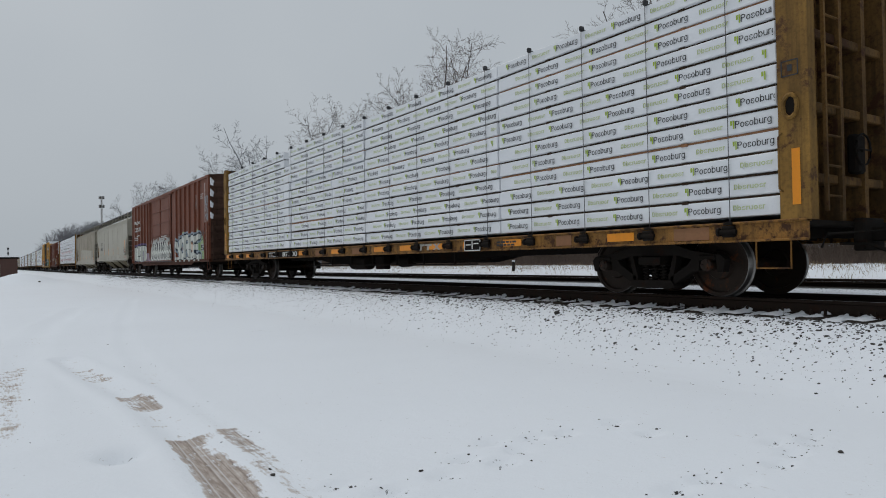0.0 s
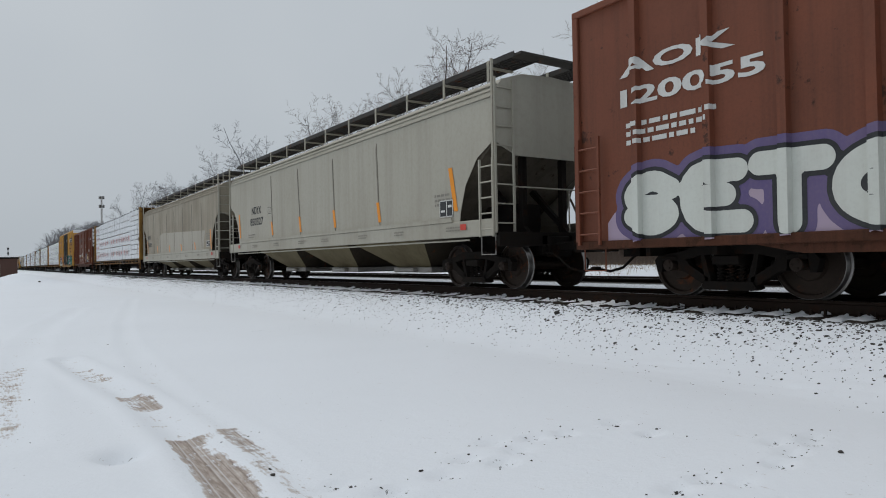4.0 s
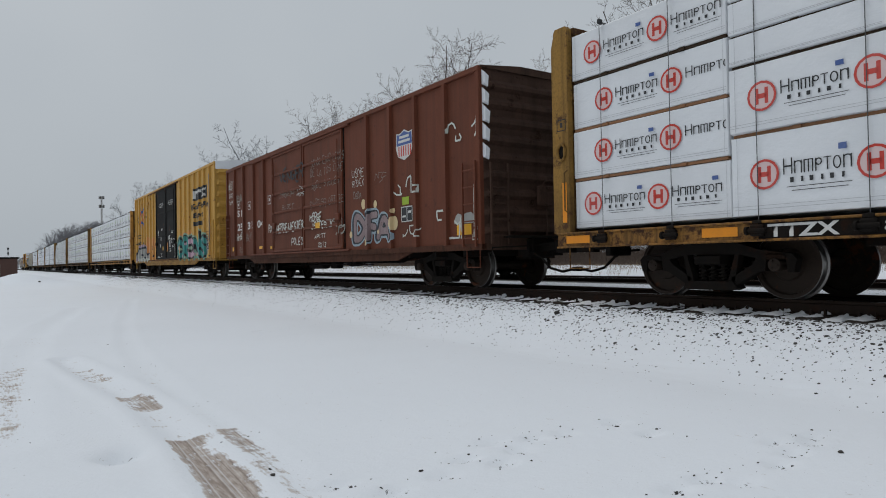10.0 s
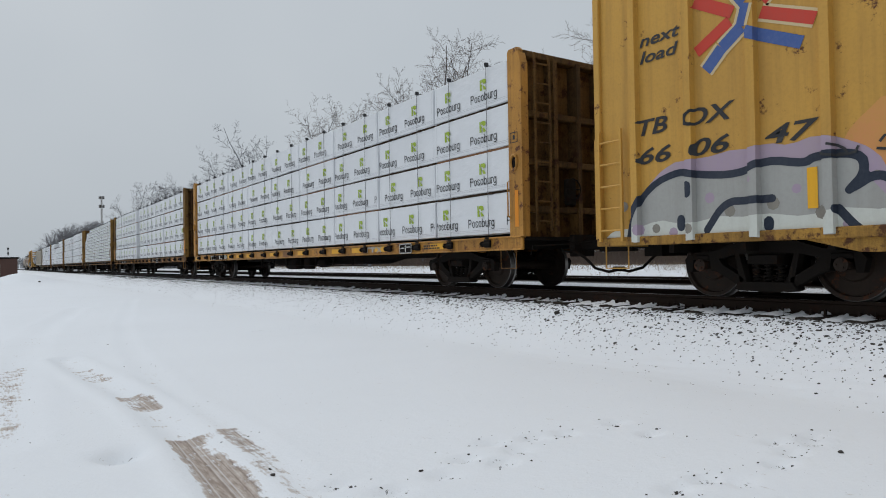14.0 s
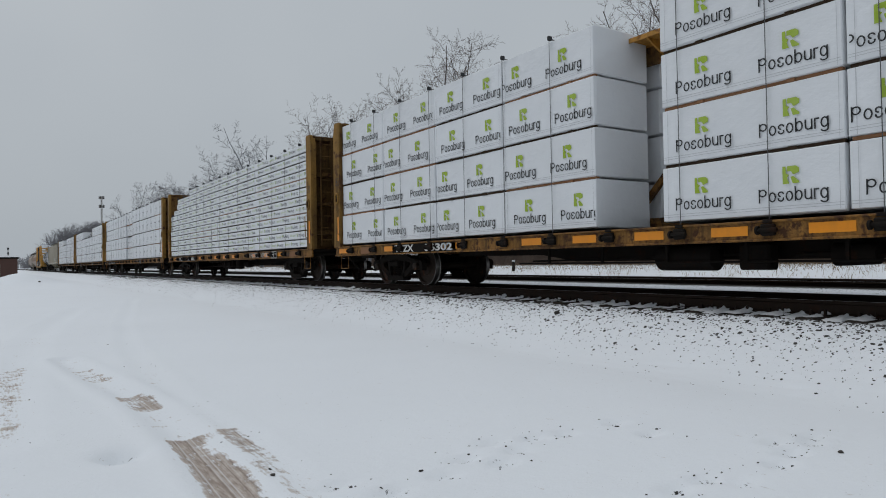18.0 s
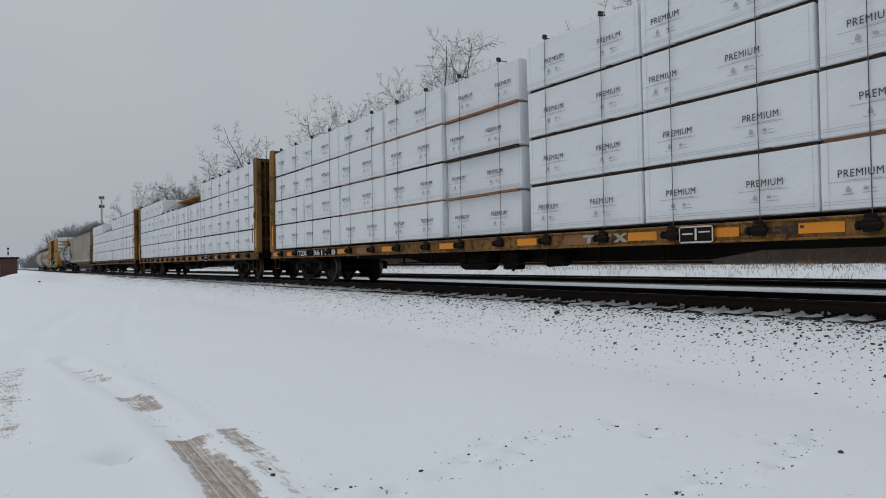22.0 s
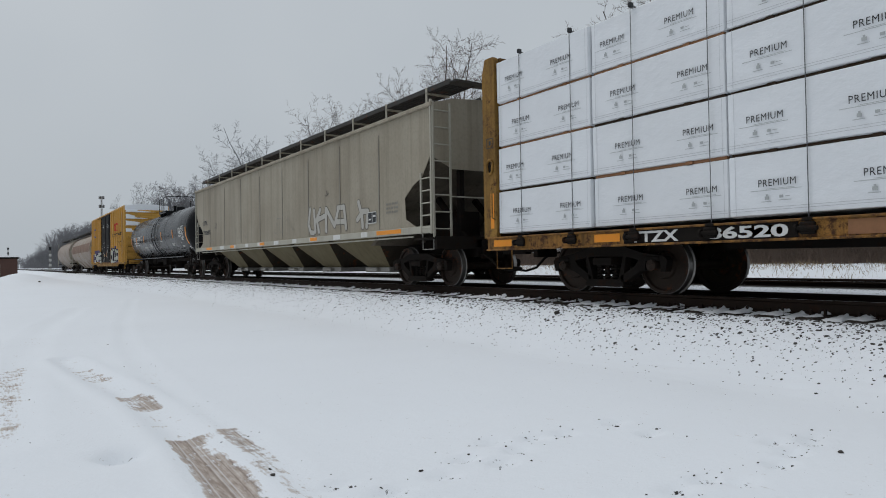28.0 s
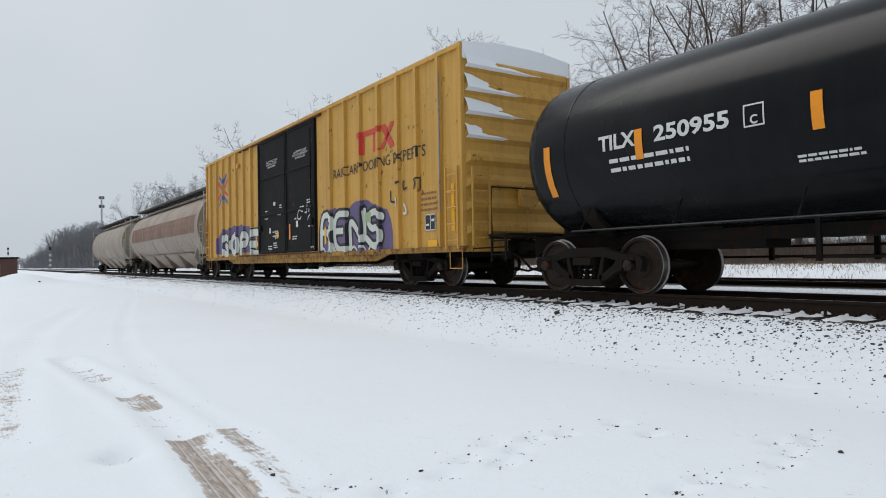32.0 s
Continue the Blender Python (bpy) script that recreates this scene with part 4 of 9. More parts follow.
def brick_hut():
    hut = tagged(new("brick_hut"), "small red-brown brick hut with a flat snowy roof", "hut")
    x0, x1, y0, y1, z0, z1 = -5.0, 2.35, 98.0, 104.0, SNOW - 0.1, 1.75
    s = Shape().box(x0, x1, y0, y1, z0, z1)
    wall = part("wall", s, M_BRICK, hut)
    part("roof", Shape().box(x0 - 0.2, x1 + 0.2, y0 - 0.2, y1 + 0.2, z1, z1 + 0.16, b=0.03), M_UNDER, hut)
    part("roof_snow", Shape().box(x0 - 0.15, x1 + 0.15, y0 - 0.15, y1 + 0.15, z1 + 0.16, z1 + 0.3, b=0.06), M_SNOWCAP, hut)
    part("door", Shape().box(-0.5, 0.55, y0 - 0.05, y0 - 0.004, z0 + 0.1, z0 + 2.05, b=0.01), M_GREYL, hut, "pale grey door")
    part("plinth", Shape().box(x0 - 0.04, x1 + 0.04, y0 - 0.04, y1 + 0.04, z0, z0 + 0.3), M_STEEL, hut)


def signal_mast(x, y, top, heads, label):
    m = tagged(new("signal_mast"), label, "signal", "railway signals")
    z0 = -0.4
    part("pole", Shape().tube([(x, y, z0), (x, y, top)], 0.09, 8), M_STEEL, m)
    part("footing", Shape().box(x - 0.35, x + 0.35, y - 0.35, y + 0.35, z0 - 0.2, z0 + 0.35, b=0.04), M_STEEL, m)
    for h in heads:
        s = Shape().box(x - 0.28, x + 0.28, y - 0.22, y - 0.1, h - 0.45, h + 0.45, b=0.08)
        hd = part("signal_head", s, M_INK, m)
        for k in (-0.22, 0.0, 0.22):
            part("lens_hood", Shape().lathe([(-0.45, 0.09), (-0.22, 0.09)], "y", (x, y, h + k), 10), M_INK, hd)
    if heads and top < 7:
        for k in range(3):
            z = 1.2 + k * 1.3
            part("plate", Shape().box(x - 0.30, x + 0.30, y - 0.16, y - 0.12, z - 0.35, z + 0.35, b=0.01), M_WHITE, m, "white number plate without figures")
    lad = Shape()
    for dx in (-0.16, 0.16):
        lad.tube([(x + dx, y + 0.3, z0), (x + dx, y + 0.15, top - 0.6)], 0.02, 5)
    for k in range(int((top - z0) / 0.35) - 2):
        lad.tube([(x - 0.16, y + 0.28, z0 + 0.4 + k * 0.35), (x + 0.16, y + 0.28, z0 + 0.4 + k * 0.35)], 0.015, 4)
    part("ladder", lad, M_STEEL, m)


def radio_tower(x, y, top):
    t = tagged(new("radio_tower"), "tall lattice radio tower with antenna racks", "tower")
    s = Shape()
    legs = [(x + 0.9 * math.cos(a), y + 0.9 * math.sin(a)) for a in (0.3, 2.4, 4.5)]
    for lx, ly in legs:
        s.tube([(lx, ly, 0), (x + (lx - x) * 0.6, y + (ly - y) * 0.6, top)], 0.14, 4)
    n = 24
    for k in range(n):
        z0, z1 = top * k / n, top * (k + 1) / n
        for i in range(3):
            a, b = legs[i], legs[(i + 1) % 3]
            f0, f1 = 1 - 0.4 * z0 / top, 1 - 0.4 * z1 / top
            s.tube([(x + (a[0] - x) * f0, y + (a[1] - y) * f0, z0), (x + (b[0] - x) * f1, y + (b[1] - y) * f1, z1)], 0.1, 3)
    part("lattice", s, M_STEEL, t)
    for z in (top - 0.5, top - 7.5):
        for i in range(9):
            a = 2 * math.pi * i / 9
            part("antenna", Shape().box(x + 1.9 * math.cos(a) - 0.2, x + 1.9 * math.cos(a) + 0.2, y + 1.9 * math.sin(a) - 0.2, y + 1.9 * math.sin(a) + 0.2, z - 1.2, z + 1.2, b=0.05), M_GRATE, t)
        part("antenna_ring", Shape().lathe([(z - 0.1, 1.9), (z + 0.1, 1.9)], "z", (x, y, 0), 12), M_STEEL, t)


def white_cabinet():
    c = tagged(new("relay_cabinet"), "white metal relay cabinet beside the line", "cabinet")
    part("body", Shape().box(17.2, 18.8, 146, 148, -0.1, 1.5, b=0.05), M_WHITE, c)
    part("roof", Shape().box(17.1, 18.9, 145.9, 148.1, 1.5, 1.62, b=0.03), M_SNOWCAP, c)
    for x in (17.25, 18.02):
        part("door", Shape().box(x, x + 0.72, 145.96, 145.99, 0.0, 1.42, b=0.01), M_WHITE, c)


def marker_post(x, y):
    m = tagged(new("marker_post"), "short dark marker post in the snow", "post")
    part("post", Shape().box(x - 0.05, x + 0.05, y - 0.05, y + 0.05, -0.2, 0.5, b=0.01), M_TIE, m)
    part("cap", Shape().box(x - 0.055, x + 0.055, y - 0.055, y + 0.055, 0.5, 0.56, b=0.02), M_SNOWCAP, m)


trees()
blades("dry_grass", 16000, (15.7, 25.0, 4, 75), (0.05, 0.24), 0.005, M_GRASS, "dry grass tufts standing in snow beyond the tracks", "grass", 41)
blades("dead_brush", 60000, (24.4, 28.0, 6, 110), (0.4, 1.3), 0.009, M_BRUSH, "band of dead brown brush beyond the tracks", "brush", 42, 0.5)
blades("dead_brush", 70000, (22.6, 26.8, 5, 65), (0.2, 0.9), 0.008, M_BRUSH, "thicket of dead brown brush beyond the tracks", "brush", 44, 0.6)
# the far brush takes the twig colour with haze painted in
blades("far_brush", 26000, (19.0, 28.0, 90, 620), (1.5, 5.5), 0.07, M_FARTWIG, "dead brush along the far line, greyed with painted haze", "brush", 43, 0.9)
brick_hut()
signal_mast(4.2, 300.0, 8.6, (7.9, 6.2), "distant railway signal mast with dark heads")
signal_mast(12.0, 201.0, 6.1, (5.5,), "railway signal mast with white plates")
radio_tower(72.0, 600.0, 57.0)
white_cabinet()
marker_post(16.5, 19.6)

# ---- running gear, shared by all cars ----
AXLE = 0.95          # half the axle spacing of a truck
WHEEL_R = 0.457


def wheelset_mesh():
    s = Shape()
    for sx in (-1, 1):
        prof = [(-0.07, 0.09), (-0.07, 0.20), (-0.03, 0.22), (-0.015, 0.385), (-0.062, 0.40), (-0.066, 0.447), (-0.06, 0.456),
                (0.045, 0.459), (0.055, 0.485), (0.075, 0.487), (0.078, 0.40), (0.03, 0.385), (0.02, 0.22), (0.06, 0.19), (0.06, 0.09)]
        mats = [0, 0, 0, 0, 0, 1, 1, 1, 0, 0, 0, 0, 0, 0, 0]
        prof = [(a * -sx, r) for a, r in prof]
        s.lathe(prof, "x", (sx * 0.735, 0, 0), 40, 0, mats)
        s.lathe([(sx * 0.81, 0.075), (sx * 0.95, 0.075), (sx * 1.09, 0.09), (sx * 1.12, 0.085), (sx * 1.13, 0.04)], "x", (0, 0, 0), 14)
        for k in range(3):
            a = 2 * math.pi * k / 3
            s.lathe([(sx * 1.12, 0.016), (sx * 1.145, 0.016)], "x", (0, 0.05 * math.cos(a), 0.05 * math.sin(a)), 6)
    s.lathe([(-0.7, 0.085), (0.7, 0.085)], "x", (0, 0, 0), 14)
    return s.mesh("wheelset", [M_WHEEL, M_TREAD], 35)


def side_frame_mesh():
    """Cast side frame with its two windows, a spring nest between."""
    s = Shape()
    top = [(-1.22, 0.53), (-1.16, 0.60), (-0.72, 0.66), (-0.4, 0.76), (0.4, 0.76), (0.72, 0.66), (1.16, 0.60), (1.22, 0.53),
           (0.78, 0.52), (0.44, 0.60), (-0.44, 0.60), (-0.78, 0.52)]
    s.prism(top, "x", -0.075, 0.075)
    for k in (-1, 1):
        s.prism([(k * 1.22, 0.53), (k * 1.18, 0.36), (k * 1.10, 0.36), (k * 1.08, 0.53)], "x", -0.07, 0.07)
        s.prism([(k * 0.82, 0.53), (k * 0.80, 0.38), (k * 0.70, 0.36), (k * 0.34, 0.15), (k * 0.32, 0.28), (k * 0.62, 0.46), (k * 0.68, 0.54)], "x", -0.07, 0.07)
        s.prism([(k * 0.44, 0.62), (k * 0.38, 0.62), (k * 0.26, 0.20), (k * 0.36, 0.20)], "x", -0.07, 0.07)
        s.box(-0.1, 0.1, k * 0.95 - 0.13, k * 0.95 + 0.13, 0.53, 0.60, b=0.015)
    s.prism([(-0.42, 0.14), (-0.34, 0.11), (0.34, 0.11), (0.42, 0.14), (0.36, 0.23), (-0.36, 0.23)], "x", -0.11, 0.11)
    return s.mesh("side_frame", M_UNDER, 40)


def spring_mesh():
    s = Shape()
    for y in (-0.16, 0.0, 0.16):
        pts = [(0.05 * math.cos(a), y + 0.05 * math.sin(a), 0.23 + 0.25 * a / (10 * math.pi)) for a in [k * math.pi / 4 for k in range(41)]]
        s.tube(pts, 0.014, 4)
        s.lathe([(0.23, 0.03), (0.48, 0.03)], "z", (0, y, 0), 6)
    return s.mesh("spring", M_UNDER, 60)


def bolster_mesh():
    s = Shape()
    s.prism([(-1.15, 0.47), (-0.5, 0.42), (0.5, 0.42), (1.15, 0.47), (1.15, 0.58), (0.4, 0.74), (-0.4, 0.74), (-1.15, 0.58)], "y", -0.2, 0.2)
    s.lathe([(0.74, 0.2), (0.80, 0.2)], "z", (0, 0, 0), 16)
    for k in (-1, 1):
        s.box(-0.72, 0.72, k * 0.36 - 0.03, k * 0.36 + 0.03, 0.30, 0.37)
        for x in (-0.72, 0.72):
            s.box(x - 0.05, x + 0.05, k * 0.47 - 0.06, k * 0.47 + 0.05, 0.25, 0.52, b=0.02)
        s.tube([(0.12, k * 0.36, 0.34), (0.06, k * 0.16, 0.62)], 0.025, 6)
    return s.mesh("truck", M_UNDER, 40)


WHEELSET, SIDE_FRAME, SPRING, BOLSTER = wheelset_mesh(), side_frame_mesh(), spring_mesh(), bolster_mesh()
WHEELS = []          # wheelsets that roll, with their rest place on the truck


def coupler_mesh():
    """Coupler head, shank, striker and uncoupling lever for an end that looks to -y."""
    s = Shape()
    s.box(-0.09, 0.09, -0.62, 0.1, 0.74, 0.92, b=0.02)
    s.prism([(-0.10, -0.55), (-0.20, -0.72), (-0.17, -0.92), (-0.06, -0.98), (-0.02, -0.86), (0.10, -0.84), (0.16, -0.9), (0.16, -0.6), (0.10, -0.52)], "z", 0.70, 0.96)
    s.box(-0.28, 0.28, -0.08, 0.06, 0.62, 1.04, b=0.02)
    s.tube([(-1.40, -0.10, 0.66), (-1.40, -0.16, 0.82), (-0.35, -0.2, 0.86), (0.0, -0.42, 0.90)], 0.016, 6)
    return s.mesh("coupler", M_UNDER, 40)


def hose_mesh():
    s = Shape()
    s.tube([(-0.32, -0.15, 0.70), (-0.34, -0.40, 0.60), (-0.30, -0.62, 0.40), (-0.20, -0.85, 0.33), (-0.06, -1.02, 0.38)], 0.026, 8)
    s.lathe([(-0.05, 0.045), (0.06, 0.045)], "y", (-0.05, -1.03, 0.38), 8)
    s.tube([(-0.32, 0.2, 0.72), (-0.32, -0.18, 0.70)], 0.022, 6)
    return s.mesh("air_hose", M_UNDER, 50)


COUPLER, HOSE = coupler_mesh(), hose_mesh()
TURN = Matrix.Rotation(math.pi, 4, "Z")


def running_gear(car, half, truck_at, rear=True, shift=0.0):
    """Two trucks, couplers and air hoses under a car of that half length."""
    for c in (shift - truck_at, shift + truck_at):
        truck = part("truck", BOLSTER, None, car, "grimy cast steel freight truck", (0, c, 0))
        for x in (-1.0, 1.0):
            part("side_frame", SIDE_FRAME, None, truck, at=(x, 0, 0))
            part("spring", SPRING, None, truck, at=(x, 0, 0))
        for y in (-AXLE, AXLE):
            w = part("wheelset", WHEELSET, None, truck, "dark steel wheels with bright worn rims", (0, y, WHEEL_R))
            WHEELS.append((w, y))
    for k in (-1, 1):
        m = Matrix.Translation((0, k * half, 0)) @ (TURN if k > 0 else Matrix())
        part("coupler", COUPLER, None, car, at=m)
        part("air_hose", HOSE, None, car, at=m)


def brake_gear(car, half, z=0.76, sill=0.5):
    """Centre sill with its brake cylinder, reservoir, pipes and rods."""
    s = Shape()
    h = half
    s.prism([(-h, z), (h, z), (h, z - 0.12), (h * 0.62, z - 0.14), (h * 0.5, z - sill * 0.55), (-h * 0.5, z - sill * 0.55), (-h * 0.62, z - 0.14), (-h, z - 0.12)], "x", -0.33, 0.33)
    part("centre_sill", s, M_UNDER, car, smooth=30)
    s = Shape().lathe([(-0.55, 0.05), (-0.5, 0.19), (0.45, 0.19), (0.55, 0.05)], "y", (-0.72, 1.1, z - 0.24), 14)
    part("air_reservoir", s, M_UNDER, car, smooth=35)
    s = Shape().lathe([(-0.3, 0.13), (0.2, 0.15), (0.24, 0.05), (0.7, 0.03)], "y", (-0.62, -1.2, z - 0.22), 12)
    s.box(-0.75, -0.5, -0.2, 0.25, z - 0.42, z - 0.05, b=0.03)
    part("brake_cylinder", s, M_UNDER, car, smooth=35)
    s = Shape()
    s.tube([(-0.95, -h * 0.62, z - 0.30), (-0.95, h * 0.62, z - 0.30)], 0.016, 5)
    s.tube([(-0.62, -h * 0.62, z - 0.2), (-0.6, -1.5, z - 0.24)], 0.018, 5)
    s.tube([(-0.62, 0.0, z - 0.2), (-0.6, h * 0.62, z - 0.26)], 0.018, 5)
    for k in range(-3, 4):
        s.box(-0.97, -0.93, k * h * 0.17 - 0.02, k * h * 0.17 + 0.02, z - 0.31, z)
    part("brake_rod", s, M_UNDER, car)


def ladder(car, x, y0, y1, z0, z1, rungs, mat, name="ladder", along="y", r=0.016):
    """A welded ladder: two stiles and its rungs; along: the way that its rungs run."""
    s = Shape()
    a, b = ((x, y0), (x, y1)) if along == "y" else ((y0, x), (y1, x))
    for p in (a, b):
        s.box(p[0] - 0.02, p[0] + 0.02, p[1] - 0.02, p[1] + 0.02, z0, z1)
    for k in range(rungs):
        z = z0 + (z1 - z0) * (k + 0.5) / rungs
        s.tube([(*a, z), (*b, z)], r, 6)
    return part(name, s, mat, car)


def stirrup(car, y, mat, x=-1.5, z1=0.78):
    s = Shape()
    s.tube([(x, y - 0.22, z1), (x, y - 0.22, z1 - 0.36), (x, y + 0.22, z1 - 0.36), (x, y + 0.22, z1)], 0.013, 6)
    part("sill_step", s, mat, car)

# ---- centre-beam lumber cars and their loads ----
TRAIN = []           # each car or load with its place along the train
STRAP_STEP = 1.28


def bulkhead(car, y, out, material, end_material, zt=4.46):
    """End wall of a lumber car at y; out: -1 or 1, the way that its open face looks."""
    w = 0.31
    y0, y1 = sorted((y, y - out * w))
    face = Shape()
    yb0, yb1 = sorted((y - out * (w - 0.05), y - out * (w - 0.01)))
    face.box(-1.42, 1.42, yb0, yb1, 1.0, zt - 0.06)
    wall = part("bulkhead", face, end_material, car, "stained yellow steel bulkhead, darkened in colour for its shade")
    for k in (-1, 1):
        s = Shape()
        x0, x1 = sorted((k * 1.42, k * 1.53))
        s.prism([(y0, 0.98), (y1, 0.98), (y1, zt - 0.05), (y1 - 0.04, zt), (y0 + 0.04, zt), (y0, zt - 0.05)], "x", x0, x1)
        s.prism([(y - out * 0.0, 1.0), (y + out * 0.06, 1.0), (y + out * 0.06, zt - 0.3), (y, zt - 0.1)], "x", k * 1.36, k * 1.53)
        part("corner_post", s, material, wall)
        if k < 0:
            cy = y - out * w * 0.5
            ring = Shape()
            pts = [(-1.545, cy + 0.085 * math.cos(a), 2.36 + 0.14 * math.sin(a)) for a in [2 * math.pi * i / 14 for i in range(15)]]
            ring.tube(pts, 0.028, 6)
            part("lashing_ring", ring, material, wall, smooth=50)
            hole = poly_bm([[(cy + 0.07 * math.cos(2 * math.pi * i / 12), 2.36 + 0.12 * math.sin(2 * math.pi * i / 12)) for i in range(12)]])
            part("lashing_hole", lay(hole, 1.53, 1), M_UNDER, wall)
            marks = quads_bm([(cy - 0.1, cy + 0.1, 2.72, 2.735), (cy - 0.1, cy + 0.1, 2.9, 2.915), (cy - 0.105, cy - 0.09, 2.72, 2.915), (cy + 0.09, cy + 0.105, 2.72, 2.915), (cy - 0.03, cy + 0.03, 2.78, 2.86)])
            part("marking", lay(marks, 1.53, 1), M_INK, wall)
            refl = quads_bm([(cy - 0.10, cy + 0.0, 1.18, 1.85)])
            part("reflector", lay(refl, 1.53, 1), M_ORANGE, wall)
            grab = Shape()
            grab.tube([(-1.53, cy - out * 0.12, 1.35), (-1.60, cy - out * 0.12, 1.38), (-1.60, cy - out * 0.12, 2.0), (-1.53, cy - out * 0.12, 2.05)], 0.014, 6)
            part("grab_iron", grab, material, wall)
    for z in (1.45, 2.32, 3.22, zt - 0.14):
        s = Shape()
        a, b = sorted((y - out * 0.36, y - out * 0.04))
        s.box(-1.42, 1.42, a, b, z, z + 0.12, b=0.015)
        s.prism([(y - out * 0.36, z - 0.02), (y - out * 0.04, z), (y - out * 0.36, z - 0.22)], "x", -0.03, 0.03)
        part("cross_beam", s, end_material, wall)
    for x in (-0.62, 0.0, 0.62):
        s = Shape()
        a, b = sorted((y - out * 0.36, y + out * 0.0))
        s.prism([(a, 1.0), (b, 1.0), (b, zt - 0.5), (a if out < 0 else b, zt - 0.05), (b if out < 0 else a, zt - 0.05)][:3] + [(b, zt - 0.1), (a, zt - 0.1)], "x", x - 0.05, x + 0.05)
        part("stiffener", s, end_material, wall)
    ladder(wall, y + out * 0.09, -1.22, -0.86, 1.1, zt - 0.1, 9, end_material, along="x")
    s = Shape().lathe([(0.0, 0.03), (out * 0.1, 0.03)], "y", (-0.3, y, 1.9), 8)
    s.tube([(-0.3 + 0.2 * math.cos(i * 0.524), y + out * 0.1, 1.9 + 0.2 * math.sin(i * 0.524)) for i in range(13)], 0.014, 5)
    s.tube([(-0.5, y + out * 0.1, 1.9), (-0.1, y + out * 0.1, 1.9)], 0.012, 5)
    s.box(-0.42, -0.18, *sorted((y - out * 0.05, y + out * 0.08)), 1.6, 2.1, b=0.03)
    part("brake_wheel", s, M_UNDER, wall, smooth=40)


def centrebeam_car(centre, half, truck_at, mark, number, marks_at, panel_at, amber, clean, label, shift=0.0):
    car = tagged(new("lumber_car"), label, "railcar", "cars of the freight train")
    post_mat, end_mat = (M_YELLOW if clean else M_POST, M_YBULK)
    deck = Shape()
    deck.box(-1.46, 1.46, -half + 0.05, half - 0.05, 0.94, 1.0)
    for k in range(int(half / 0.9) * 2):
        y = -half + 0.5 + k * 0.9
        if y < half - 0.3:
            deck.box(-1.4, 1.4, y - 0.05, y + 0.05, 0.8, 0.94)
    part("deck", deck, M_UNDER, car)
    for k in (-1, 1):
        s = Shape()
        x0, x1 = sorted((k * 1.46, k * 1.5))
        s.box(x0, x1, -half, half, 0.77, 1.0)
        s.box(*sorted((k * 1.46, k * 1.54)), -half, half, 0.985, 1.015, b=0.008)
        s.box(*sorted((k * 1.46, k * 1.54)), -half, half, 0.755, 0.785, b=0.008)
        part("side_sill", s, M_DECKY if not clean else M_YELLOW, car, "grimy yellow steel side sill")
    straps = strap_places(half)
    winch = Shape()
    winch.box(-0.05, 0.03, -0.09, 0.09, -0.08, 0.07, b=0.02)
    winch.lathe([(-0.13, 0.03), (0.13, 0.03)], "y", (-0.05, 0, -0.01), 10)
    winch.lathe([(0.10, 0.055), (0.13, 0.055)], "y", (-0.05, 0, -0.01), 10)
    winch.box(-0.03, 0.1, -0.06, 0.06, 0.08, 0.125)
    winch = winch.mesh("strap_winch", M_UNDER, 40)
    for y in straps:
        part("strap_winch", winch, None, car, at=(-1.52, y, 0.90))
        part("strap_winch", winch, None, car, at=Matrix.Translation((1.52, y, 0.90)) @ TURN)
    rnd = random.Random(int(abs(centre) * 7))
    for i, y in enumerate(straps):
        if i % 2 == 1 or rnd.random() < 0.25:
            a = y + 0.28
            part("reflector", lay(quads_bm([(a, a + 0.52, 0.83, 0.955)]), 1.5, 2), M_AMBER if clean else M_ORANGE, car)
        elif rnd.random() < 0.5:
            a = y + 0.3
            part("patch", lay(quads_bm([(a, a + rnd.uniform(0.3, 0.6), 0.80, 0.97)]), 1.5, 1), M_WOOD, car)
    # stencils
    my, mw, mn = (*marks_at, 1.3)[:3]
    part("stencil_plate", lay(quads_bm([(my - mw - 0.12, my + 0.12, 0.79, 0.98)]), 1.5, 2), M_UNDER, car)
    bm = text_bm(mark, 0.03)
    part("marking", lay(fit_box(bm, my, my - 0.85, 0.805, 0.965), 1.5, 3), M_WHITE, car)
    bm = text_bm(number, 0.03)
    part("marking", lay(fit_box(bm, my - mn, my - mw, 0.805, 0.965), 1.5, 3), M_WHITE, car)
    py = panel_at
    part("stencil_panel", lay(quads_bm([(py - 0.55, py, 0.76, 1.0)]), 1.545, 1), M_UNDER, car)
    bars = [(py - 0.54, py - 0.01, 0.765, 0.785), (py - 0.54, py - 0.01, 0.975, 0.995), (py - 0.54, py - 0.52, 0.765, 0.995), (py - 0.03, py - 0.01, 0.765, 0.995),
            (py - 0.29, py - 0.26, 0.80, 0.96), (py - 0.49, py - 0.32, 0.90, 0.92), (py - 0.23, py - 0.06, 0.88, 0.90)]
    part("marking", lay(quads_bm(bars), 1.545, 2), M_WHITE, car)
    ly = panel_at + 1.75
    plate = []
    for c in (ly + 0.08, ly - 0.22):
        plate += [[(c, 0.955), (c - 0.28, 0.955), (c - 0.27, 0.915), (c + 0.01, 0.915)], [(c - 0.09, 0.912), (c - 0.17, 0.912), (c - 0.15, 0.82), (c - 0.07, 0.82)]]
    c = ly - 0.54
    plate += [[(c, 0.955), (c - 0.09, 0.955), (c - 0.28, 0.82), (c - 0.19, 0.82)], [(c - 0.2, 0.955), (c - 0.28, 0.955), (c - 0.17, 0.893), (c - 0.12, 0.905)], [(c - 0.12, 0.885), (c - 0.16, 0.865), (c - 0.08, 0.82), (c + 0.01, 0.82)]]
